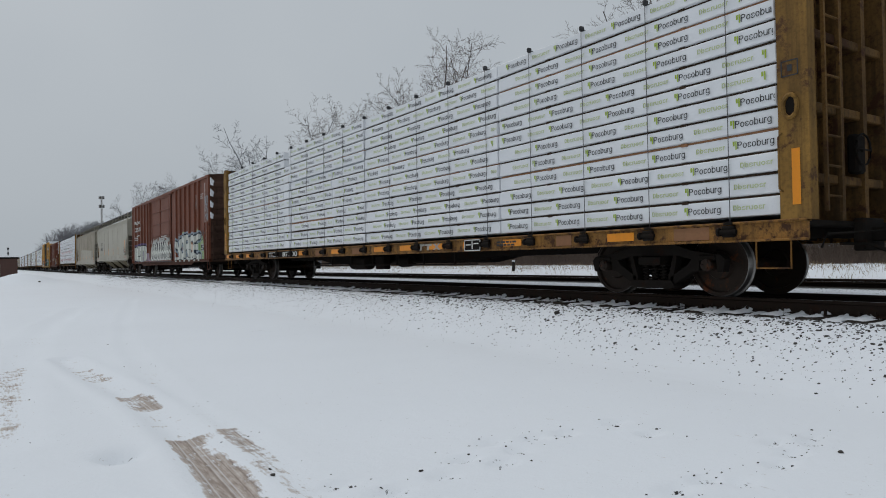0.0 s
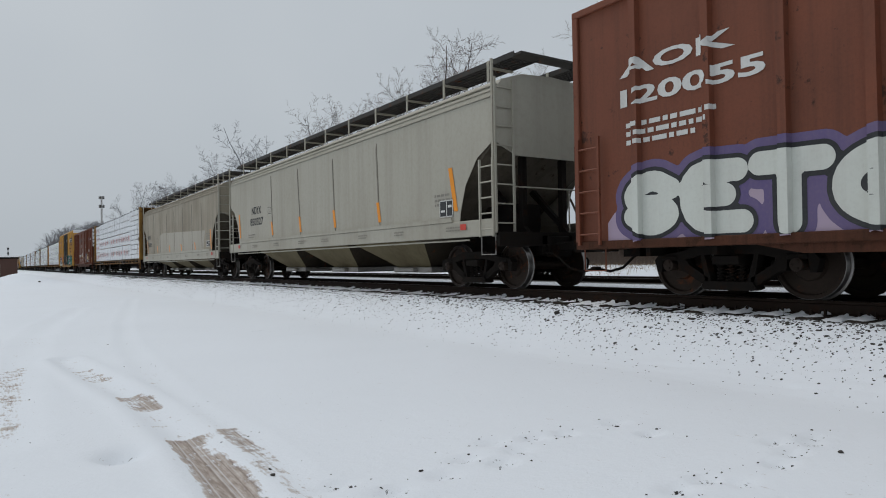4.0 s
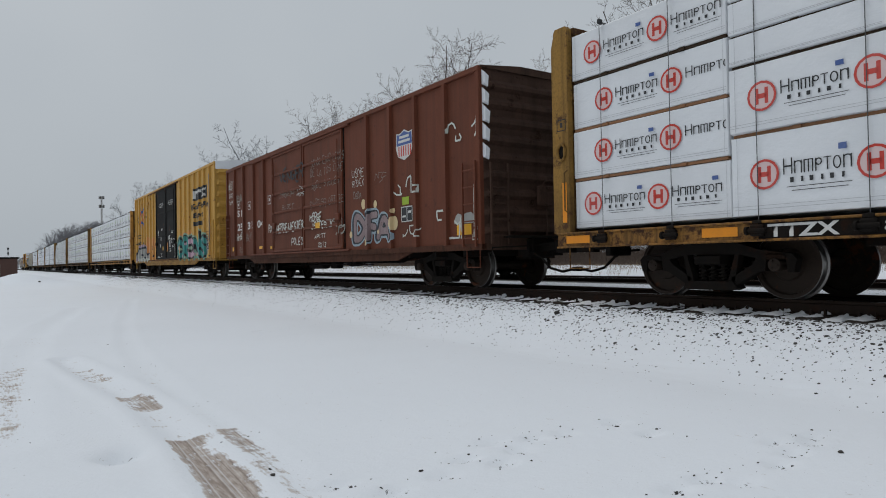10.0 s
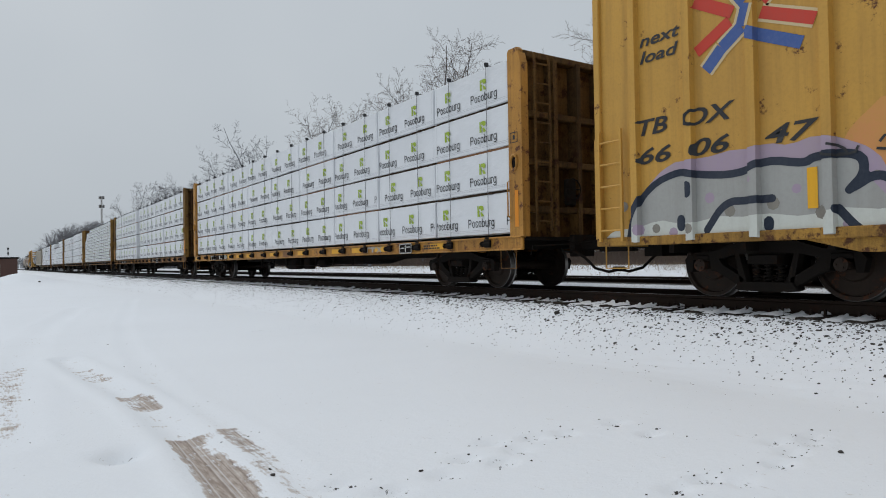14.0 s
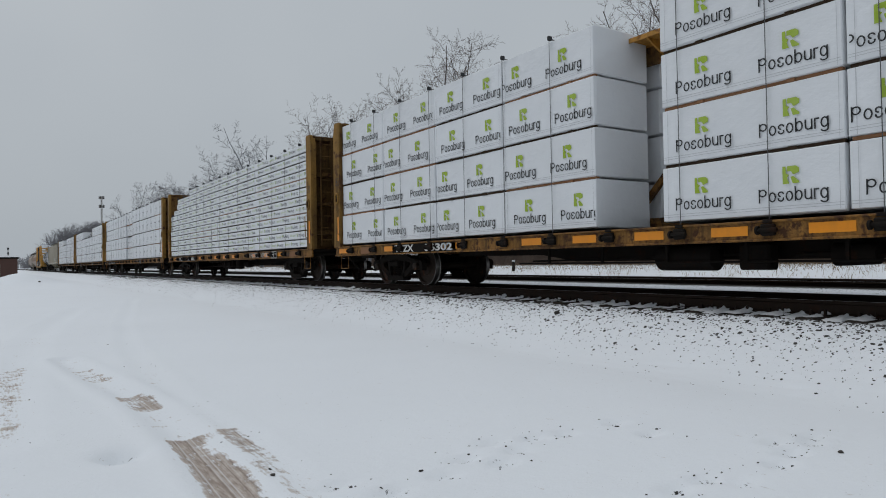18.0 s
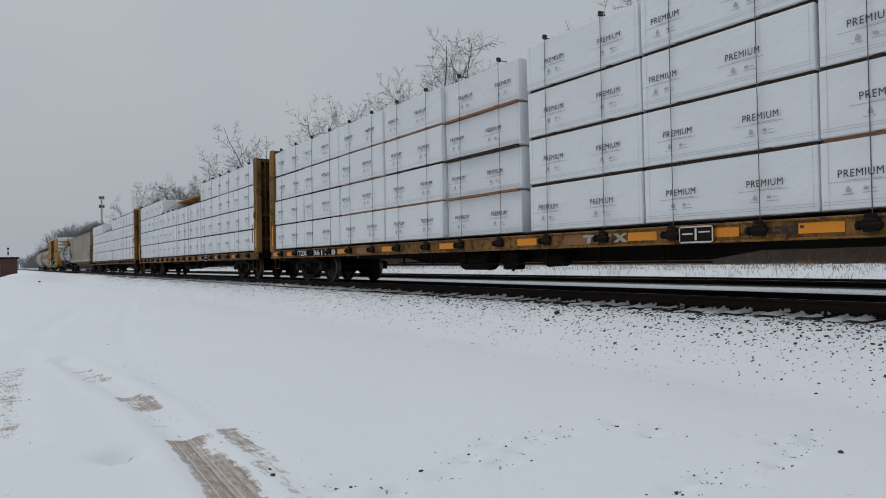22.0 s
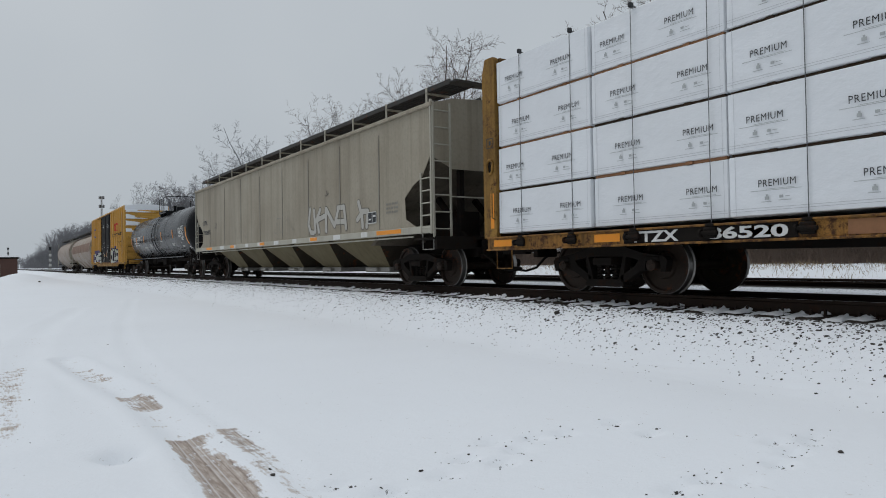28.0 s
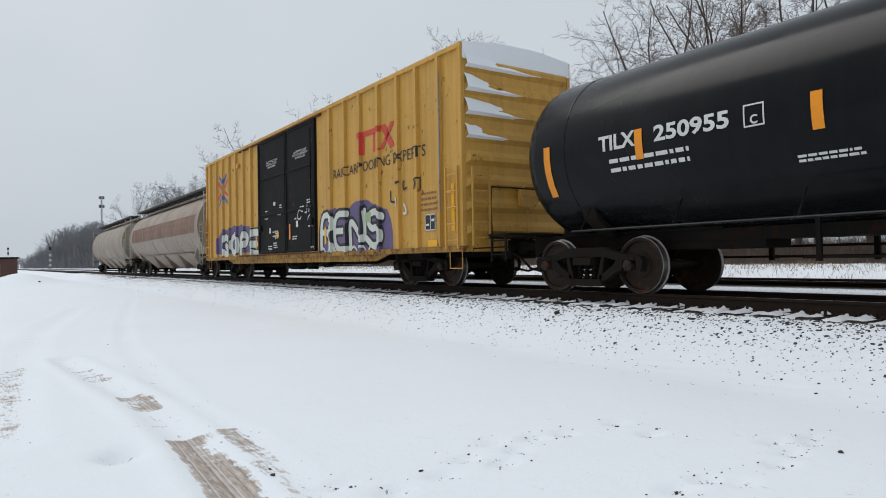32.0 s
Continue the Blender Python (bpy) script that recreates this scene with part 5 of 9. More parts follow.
    part("emblem", lay(poly_bm(plate), 1.5, 3), M_LETTER, car)
    part("marking", lay(lines_bm(panel_at - 1.0, panel_at - 1.7, 0.93, 2, 0.035, 0.02, int(centre)), 1.5, 3), M_INK, car)
    # centre beam: posts, braces, web and the wide top flange
    s = Shape()
    s.box(-0.05, 0.05, -half + 0.4, half - 0.4, 1.0, 1.25)
    s.box(-0.05, 0.05, -half + 0.4, half - 0.4, 3.9, 4.2)
    for k in range(9):
        y = -half + 0.6 + k * (2 * half - 1.2) / 8
        s.prism([(y - 0.08, 1.2), (y + 0.08, 1.2), (y + 0.08, 4.0), (y - 0.08, 4.0)], "x", -0.11, 0.11)
        if k < 8:
            d = (2 * half - 1.2) / 8
            a, b = (1.2, 3.95) if k % 2 else (3.95, 1.2)
            s.prism([(y, a), (y + 0.14, a), (y + d, b), (y + d - 0.14, b)], "x", -0.04, 0.04)
    beam = part("centre_beam", s, M_DECKY, car)
    s = Shape()
    s.box(-0.62, 0.62, -half + 0.4, half - 0.4, 4.2, 4.235)
    for x in (-0.62, 0.60):
        s.box(x, x + 0.02, -half + 0.4, half - 0.4, 4.16, 4.2)
    for k in range(int(half * 2 / STRAP_STEP)):
        y = -half + 1.0 + k * STRAP_STEP
        if y < half - 0.6:
            s.prism([(-0.55, 4.2), (-0.05, 4.2), (-0.05, 3.95)], "y", y - 0.02, y + 0.02)
            s.prism([(0.55, 4.2), (0.05, 4.2), (0.05, 3.95)], "y", y - 0.02, y + 0.02)
    part("top_flange", s, M_YELLOW, beam)
    bulkhead(car, -half, -1, post_mat, end_mat)
    bulkhead(car, half, 1, post_mat, end_mat)
    running_gear(car, half, truck_at, shift=shift)
    brake_gear(car, truck_at - 1.7, 0.80)
    for y in (-half + 0.45, half - 0.45):
        stirrup(car, y, M_DECKY, -1.46)
    TRAIN.append((car, centre))
    return car


def strap_places(half):
    n = int((2 * half - 1.6) / STRAP_STEP)
    first = -n * STRAP_STEP / 2
    return [first + k * STRAP_STEP for k in range(n + 1)]


def pack_mesh(w, h, seed):
    """A wrapped pack of boards: soft edges, sagging film, folded ends. Its near lower edge lies at the origin."""
    rnd = random.Random(seed)
    nx, ny, nz = 3, 7, 3
    d = 1.30
    s = Shape()
    vs, fs = [], []
    e = 0.010

    def corner(x, y, z):
        k = sum(1 for t, hi in ((x, d), (y, w), (z, h)) if t < 1e-6 or t > hi - 1e-6)
        p = [x, y, z]
        if k > 1:
            for i, hi in enumerate((d, w, h)):
                if p[i] < 1e-6:
                    p[i] += e
                elif p[i] > hi - 1e-6:
                    p[i] -= e
        elif k == 1:
            for i, hi in enumerate((d, w, h)):
                if p[i] < 1e-6 or p[i] > hi - 1e-6:
                    p[i] += rnd.uniform(-0.008, 0.010) * (-1 if p[i] < 1e-6 else 1)
        return p
    ids = {}

    def vid(i, j, k):
        if (i, j, k) not in ids:
            ys = [0, 0.02, w * 0.25, w * 0.5, w * 0.75, w - 0.02, w]
            zs = [0, 0.02, h - 0.02, h]
            xs = [0, 0.06, d - 0.06, d]
            ids[i, j, k] = len(vs)
            vs.append(corner(xs[i], ys[j], zs[k]))
        return ids[i, j, k]
    for j in range(6):
        for k in range(3):
            fs.append((vid(0, j, k), vid(0, j, k + 1), vid(0, j + 1, k + 1), vid(0, j + 1, k)))
            fs.append((vid(3, j, k), vid(3, j + 1, k), vid(3, j + 1, k + 1), vid(3, j, k + 1)))
    for i in range(3):
        for j in range(6):
            fs.append((vid(i, j, 3), vid(i + 1, j, 3), vid(i + 1, j + 1, 3), vid(i, j + 1, 3)))
            fs.append((vid(i, j, 0), vid(i, j + 1, 0), vid(i + 1, j + 1, 0), vid(i + 1, j, 0)))
        for k in range(3):
            fs.append((vid(i, 0, k), vid(i + 1, 0, k), vid(i + 1, 0, k + 1), vid(i, 0, k + 1)))
            fs.append((vid(i, 6, k), vid(i, 6, k + 1), vid(i + 1, 6, k + 1), vid(i + 1, 6, k)))
    s.add(vs, fs)
    return s.mesh("pack", M_WRAP, 14)


PACKS = {}


def pack_of(w, h, v):
    key = (round(w, 2), round(h, 2), v % 3)
    if key not in PACKS:
        PACKS[key] = pack_mesh(key[0], key[1], hash(key) % 9973)
    return PACKS[key]


STAMPS = {}


def stamp(key, build, material):
    """A flat print, drawn once and shared by all that look alike."""
    if key not in STAMPS:
        me = bpy.data.meshes.new("print")
        bm = build()
        bm.to_mesh(me)
        bm.free()
        me.materials.append(material)
        STAMPS[key] = me
    return STAMPS[key]


def leaf_emblem(h):
    """An upright lime block, split by a bent gap, its upper corner cut round."""
    z0, z1 = h * 0.47, h * 0.74
    d = z1 - z0
    return poly_bm([[(0.10, z0), (0.02, z0), (0.045, z0 + d * 0.34), (0.02, z0 + d * 0.5), (0.06, z0 + d * 0.6), (0.06, z1), (0.10, z1)],
                    [(0.045, z1), (-0.06, z1), (-0.10, z1 - d * 0.14), (-0.10, z0 + d * 0.62), (-0.03, z0 + d * 0.5), (0.0, z0 + d * 0.7), (0.045, z0 + d * 0.7)],
                    [(0.005, z0 + d * 0.38), (-0.03, z0 + d * 0.42), (-0.10, z0 + d * 0.1), (-0.10, z0), (-0.02, z0)]])


def ring_emblem(h):
    r, zc = min(0.19, h * 0.24), h * 0.5
    reds = []
    for k in range(16):
        a, b = 2 * math.pi * k / 16, 2 * math.pi * (k + 1) / 16
        reds.append([(r * math.cos(a), zc + r * math.sin(a)), (r * math.cos(b), zc + r * math.sin(b)), (0.84 * r * math.cos(b), zc + 0.84 * r * math.sin(b)), (0.84 * r * math.cos(a), zc + 0.84 * r * math.sin(a))])
    f = r / 0.19
    for c in (-0.085, 0.04):
        reds.append([(c * f, zc - 0.10 * f), ((c + 0.045) * f, zc - 0.10 * f), ((c + 0.045) * f, zc + 0.10 * f), (c * f, zc + 0.10 * f)])
    reds.append([(-0.06 * f, zc - 0.03 * f), (0.06 * f, zc - 0.03 * f), (0.06 * f, zc + 0.03 * f), (-0.06 * f, zc + 0.03 * f)])
    return poly_bm(reds)


def brand_prints(style, w, h, phase, rnd):
    """Printing on the near face of one pack, as (name, mesh, place along the pack)."""
    out = []
    hk = round(h, 2)

    def word(name, y, half_w, z0, z1, letters_key, material):
        """A word bar about y, cut off at the pack's ends."""
        a, b = min(w - 0.02, y + half_w), max(0.02, y - half_w)
        if a - b < 0.12:
            return
        if a - b > 2 * half_w - 0.01:
            out.append((name, stamp((letters_key, hk, material.name), lambda: poly_bm(word_bars(half_w, -half_w, z0, z1, letters_key)), material), y))
        else:
            polys = [q for q in word_bars(y + half_w, y - half_w, z0, z1, letters_key) if all(b <= c[0] <= a for c in q)]
            if polys:
                out.append((name, stamp((letters_key, hk, material.name, round(a, 2), round(b, 2), round(y, 2)), lambda: poly_bm(polys), material), 0.0))
    if style == "leaf":              # lime emblem over a dark word bar
        y = w - phase
        while y > -0.3:
            word("print", y, 0.43, h * 0.20, h * 0.42, "leaf", M_INK)
            if 0.12 < y < w - 0.12:
                out.append(("emblem", stamp(("leaf_emblem", hk), lambda: leaf_emblem(h), M_LIME), y + 0.02))
            y -= 1.22
        out.append(("wrap_fold", stamp(("fold", hk, round(w, 2)), lambda: quads_bm(fold_lines(w, h)), M_FOLD), 0.0))
    elif style == "premium":
        y = w - phase
        while y > 0.3:
            if y + 0.26 < w - 0.02 and y - 0.26 > 0.02:
                out.append(("print", stamp(("premium", hk), lambda: fit_box(text_bm("PREMIUM", 0.0, space=1.12), 0.235, -0.235, h * 0.46, h * 0.57), M_INK), y))
                out.append(("print", stamp(("premium_line", hk), lambda: quads_bm([(-0.30, 0.34, h * 0.395, h * 0.404), (-0.22, 0.14, h * 0.415, h * 0.422), (0.10, 0.155, h * 0.25, h * 0.305), (0.115, 0.14, h * 0.305, h * 0.335), (0.07, 0.2, h * 0.215, h * 0.225), (-0.08, -0.03, h * 0.265, h * 0.31), (-0.16, -0.1, h * 0.28, h * 0.29), (-0.18, -0.02, h * 0.225, h * 0.235)]), M_PALEINK), y))
            y -= 1.22
        out.append(("wrap_fold", stamp(("fold", hk, round(w, 2)), lambda: quads_bm(fold_lines(w, h)), M_FOLD), 0.0))
    elif style == "ring":            # red ring emblems between dark word bars
        y = w - phase
        while y > -0.6:
            if 0.2 < y < w - 0.2:
                out.append(("emblem", stamp(("ring_emblem", hk), lambda: ring_emblem(h), M_REDINK), y))
                out.append(("emblem", stamp(("ring_disc", hk), lambda: poly_bm([[(min(0.19, h * 0.24) * 0.85 * math.cos(q * 0.3927), h * 0.5 + min(0.19, h * 0.24) * 0.85 * math.sin(q * 0.3927)) for q in range(16)]]), M_BLUSH), y))
            c = y - 0.64
            word("print", c, 0.40, h * 0.47, h * 0.66, "ring", M_INK)
            if 0.4 < c < w - 0.4:
                out.append(("print", stamp(("ring_small", hk), lambda: quads_bm([(-0.30 + i * 0.115, -0.272 + i * 0.115 + 0.016 * (i % 2), h * 0.37, h * 0.43) for i in range(6)] + [(-0.38, 0.36, h * 0.315, h * 0.323), (-0.34, 0.3, h * 0.27, h * 0.278)]), M_INK), c))
                out.append(("print", stamp(("ring_blue", hk), lambda: quads_bm([(-0.33, -0.24, h * 0.68, h * 0.75)]), M_BLUEINK), c))
            y -= 1.26
        out.append(("wrap_fold", stamp(("fold", hk, round(w, 2)), lambda: quads_bm(fold_lines(w, h)), M_FOLD), 0.0))
    elif style == "plain":           # stitched foot and a crumpled lap joint in the film
        lap = w * rnd.choice((0.3, 0.45, 0.62, 0.8))
        out.append(("wrap_fold", stamp(("plain", hk, round(w, 2), round(lap, 2)), lambda: quads_bm(fold_lines(w, h)), M_FOLD), 0.0))
        out.append(("wrap_lap", stamp(("lap", hk, round(lap, 1)), lambda: lap_strip(h, int(lap * 10)), M_LAP), lap))
    elif style == "joist":           # small dark and lime word bars on thin packs
        y = w - phase
        k = rnd.randrange(2)
        while y > -0.2:
            if k % 2:
                word("print", y, 0.22, h * 0.38, h * 0.66, "joist_lime", M_PALELIME)
            else:
                word("print", y, 0.25, h * 0.32, h * 0.70, "joist", M_INK)
                if 0.05 < y + 0.28 < w - 0.03:
                    out.append(("emblem", stamp(("joist_mark", hk), lambda: poly_bm([[(-0.02, h * 0.3), (0.0, h * 0.3), (0.0, h * 0.74), (-0.02, h * 0.74)], [(0.01, h * 0.5), (0.035, h * 0.5), (0.035, h * 0.74), (0.01, h * 0.74)]]), M_LIME), y + 0.28))
            k += 1
            y -= 0.64
    return out


# shapes in each printed word, with their widths; the words themselves are not lettered
ROUND = (("bowl", 1.12), ("ring", 1.0), ("bend", 0.86), ("ring", 0.98), ("post", 1.0), ("cup", 0.96), ("hook", 0.62), ("tail", 1.0))
WORDS = {"leaf": ROUND, "joist": ROUND,
         "ring": (("gate", 1.25), ("arch", 1.05), ("twin", 1.25), ("bowl", 0.9), ("tee", 0.95), ("ring", 1.05), ("arch", 1.05)),
         "sill_long": (("tee", 1.0), ("bowl", 1.0), ("arch", 1.0), ("hook", 0.5), ("hook", 0.8), ("ring", 1.0), ("bowl", 1.0)),
         "sill_short": (("tee", 1.0), ("bowl", 1.0), ("arch", 1.0), ("hook", 0.5), ("arch", 1.0)),
         "joist_lime": (("post", 0.8), ("post", 0.8), ("bend", 0.8), ("hook", 0.5), ("cup", 0.8), ("ring", 0.9), ("bend", 0.7), ("hook", 0.5))}


def word_bars(a, b, z0, z1, key):
    """A row of plain rings, stems and arches from a down to b, between z0 and z1."""
    polys = []
    kinds = WORDS[key]
    unit = (a - b) / sum(w for _, w in kinds)
    caps = key in ("ring", "sill_long", "sill_short")
    tall = z1 - z0
    s = unit * (0.15 if caps else 0.17)
    y = a
    for i, (kind, wide) in enumerate(kinds):
        w = unit * wide * 0.84
        y0, y1 = y, y - w
        c, rx = (y0 + y1) / 2, w / 2
        h = tall * (0.78 if key == "ring" and i else 1.0 if caps or i == 0 else 0.74)
        y -= unit * wide

        def ring(zb, zt, i0=0, i1=12):
            zm, rz = (zb + zt) / 2, (zt - zb) / 2
            t = min(s * 0.9, rz * 0.55)
            for k in range(i0, i1):
                u, v = math.pi * k / 6, math.pi * (k + 1) / 6
                polys.append([(c - rx * math.cos(u), zm + rz * math.sin(u)), (c - rx * math.cos(v), zm + rz * math.sin(v)),
                              (c - (rx - s) * math.cos(v), zm + (rz - t) * math.sin(v)), (c - (rx - s) * math.cos(u), zm + (rz - t) * math.sin(u))])

        def bar(ya, yb, za, zb):
            polys.append([(ya, za), (yb, za), (yb, zb), (ya, zb)])
        if kind == "bowl":
            bar(y0, y0 - s, z0, z0 + h)
            ring(z0 + h * 0.42, z0 + h, 0, 12)
        elif kind == "ring":
            ring(z0, z0 + h)
        elif kind == "bend":
            ring(z0 + h * 0.44, z0 + h, -1 + 1, 9)
            ring(z0, z0 + h * 0.56, 5, 13)
        elif kind == "post":
            bar(y0, y0 - s, z0, z0 + tall)
            ring(z0, z0 + h)
        elif kind == "cup":
            bar(y0, y0 - s, z0 + h * 0.35, z0 + h)
            bar(y1 + s, y1, z0, z0 + h)
            ring(z0, z0 + h * 0.7, 6, 12)
        elif kind == "hook":
            bar(y0, y0 - s, z0, z0 + h)
            bar(y0 - s, y1, z0 + h - s, z0 + h)
        elif kind == "tail":
            ring(z0, z0 + h)
            bar(y1 + s, y1, z0 - tall * 0.12, z0 + h)
            ring(z0 - tall * 0.28, z0 + tall * 0.1, 6, 12)
        elif kind == "gate":
            bar(y0, y0 - s, z0, z0 + h)
            bar(y1 + s, y1, z0, z0 + h)
            bar(y0 - s, y1 + s, z0 + h * 0.44, z0 + h * 0.54)
        elif kind == "twin":
            for q in (y0, c + s / 2, y1 + s):
                bar(q, q - s, z0, z0 + h)
            bar(y0 - s, y1 + s, z0 + h - s * 0.7, z0 + h)
        elif kind == "tee":
            bar(c + s / 2, c - s / 2, z0, z0 + h)
            bar(y0, y1, z0 + h - s * 0.7, z0 + h)
        else:
            bar(y0, y0 - s, z0, z0 + h)
            bar(y1 + s, y1, z0, z0 + h)
            ring(z0 + h * 0.5, z0 + h, 0, 6)
    return polys


def lap_strip(h, seed):
    """A crumpled upright strip where two lengths of film lap over."""
    rnd = random.Random(seed)
    bm = bmesh.new()
    last = None
    for i in range(9):
        z = 0.01 + (h - 0.02) * i / 8
        cur = [bm.verts.new((rnd.uniform(-0.006, 0.0), y + rnd.uniform(-0.012, 0.012), z)) for y in (0.06, 0.02, -0.02, -0.06)]
        if last:
            for k in range(3):
                bm.faces.new((last[k], last[k + 1], cur[k + 1], cur[k]))
        last = cur
    return bm


def fold_lines(w, h):
    """Stitched edges along the foot of a wrap and its lapped ends."""
    t = min(0.005, h * 0.02)
    bars = [(0.02, w - 0.02, h * 0.085, h * 0.085 + t), (0.02, w - 0.02, h * 0.125, h * 0.125 + t)]
    bars += [(w - 0.105, w - 0.1, 0.02, h - 0.02), (0.06, 0.064, 0.02, h - 0.02)]
    return bars


def lumber_load(centre, half, columns, style, label, seed, bottom=1.06, tags=True):
    """Wrapped packs on both sides of a centre beam. columns: (y0, y1, z levels, style, near inset) on the near side."""
    load = tagged(new("lumber_load"), label, "lumber", "lumber loads on the train")
    rnd = random.Random(seed)
    tops = {}
    for side in (-1, 1):
        for ci, (y0, y1, levels, st, inset) in enumerate(columns):
            for r in range(len(levels) - 1):
                h = levels[r + 1] - levels[r] - (0.038 if levels[r + 1] - levels[r] > 0.5 else 0.024)
                a = y0 + 0.008 + rnd.uniform(0.0, 0.012)
                b = y1 - 0.008
                me = pack_of(b - a, h, rnd.randrange(9))
                jit = rnd.uniform(-0.018, 0.018) + inset
                if side < 0:
                    at = Matrix.Translation((-1.47 + jit, a, levels[r] + 0.012))
                else:
                    at = Matrix.Translation((1.47 - jit, b, levels[r] + 0.012)) @ TURN
                p = part("pack", me, None, load, at=at)
                if side < 0:
                    style_here = ("ring" if r < 2 else "plain") if st == "low" else st
                    for name, flat, along in brand_prints(style_here, b - a, h, rnd.uniform(0.35, 0.75), rnd):
                        part(name, flat, None, p, at=(-0.0145 if flat.materials[0] in (M_BLUSH, M_FOLD) else -0.016, along, 0))
                if r:
                    s = Shape()
                    for q in (0.25, 0.75):
                        y = a + (b - a) * q
                        s.box(side * 1.43 - 0.02, side * 1.43 + 0.02, y - 0.05, y + 0.05, levels[r] - 0.03, levels[r] + 0.012)
                    s.box(*sorted((side * 1.36, side * 1.425)), a + 0.03, b - 0.03, levels[r] - 0.028, levels[r] + 0.012)
                    part("bolster_board", s, M_WOOD if rnd.random() < (0.3 if levels[r] - levels[r - 1] > 0.5 else 0.12) else M_DUNNAGE, load)
            tops[ci, side] = (y0, y1, levels[-1], inset)
    for y in strap_places(half):
        z = max([t for (y0, y1, t, i) in tops.values() if y0 <= y <= y1] or [0])
        if not z:
            continue
        for side in (-1, 1):
            s = Shape()
            x = side * 1.495
            s.box(x - 0.003, x + 0.003, y - 0.0045, y + 0.0045, 1.0, z + 0.005)
            s.prism([(x + 0.006 * side, z), (x - 0.03 * side, z + 0.012), (side * 0.6, max(z + 0.01, 4.24)), (side * 0.6, max(z + 0.0, 4.23))], "y", y - 0.014, y + 0.014)
            part("strap", s, M_STRAP, load)
            if side < 0:
                s = Shape().box(x - 0.03, x + 0.06, y - 0.028, y + 0.028, z - 0.02, z + 0.06, b=0.014)
                part("corner_guard", s, M_INK, load)
    TRAIN.append((load, centre))
    return load


def even_columns(y0, y1, n, levels, style, rnd, gaps=()):
    cols = []
    step = (y1 - y0) / n
    for k in range(n):
        cols.append((y0 + k * step, y0 + (k + 1) * step, levels, style, rnd.choice((0, 0, 0.02))))
    return cols


def levels_of(n, top=4.36, bottom=1.06):
    return [bottom + (top - bottom) * k / n for k in range(n + 1)]

# ---- boxcars ----
def letters(words, box, bold=0.03, slant=0.0, space=1.0, lean=0.0):
    return fit_box(text_bm(words, bold, space=space, lean=lean), *box, slant)


def spread(y_left, y_right, n, z0, z1, rnd, over=0.1):
    step = (y_left - y_right) / n
    return [(y_left - i * step + step * over, y_left - (i + 1) * step - step * over, z0 + rnd.uniform(-0.05, 0.08), z1 + rnd.uniform(-0.12, 0.1)) for i in range(n)]


def blot_bm(y_left, y_right, z0, z1, seed, n=26, ragged=0.12):
    """A patch of paint with an uneven outline."""
    rnd = random.Random(seed)
    rough = [rnd.uniform(-ragged, ragged) for i in range(n + 4)]
    n = 2 * n
    pts = []
    for i in range(n):
        u = i / (n - 1)
        k = int(i / 2)
        w = 0.5 * (i % 2)
        soft = [(rough[k + q] + rough[k + q + 1] * 2 + rough[k + q + 2]) / 3 for q in (0, 1)]
        ends = min(1.0, 6 * u, 6 * (1 - u)) ** 0.5
        pts.append((y_left + (y_right - y_left) * u, z0 + (z1 - z0) * (0.35 + 0.65 * ends) + soft[0] * (1 - w) + soft[1] * w))
    for i in range(n):
        u = 1 - i / (n - 1)
        pts.append((y_left + (y_right - y_left) * u, z0 + rnd.uniform(0, ragged * 0.25)))
    bm = bmesh.new()
    v = [bm.verts.new((0, y, z)) for y, z in pts]
    for i in range(n - 1):
        bm.faces.new((v[i], v[i + 1], v[2 * n - 2 - i], v[2 * n - 1 - i]))
    return bm


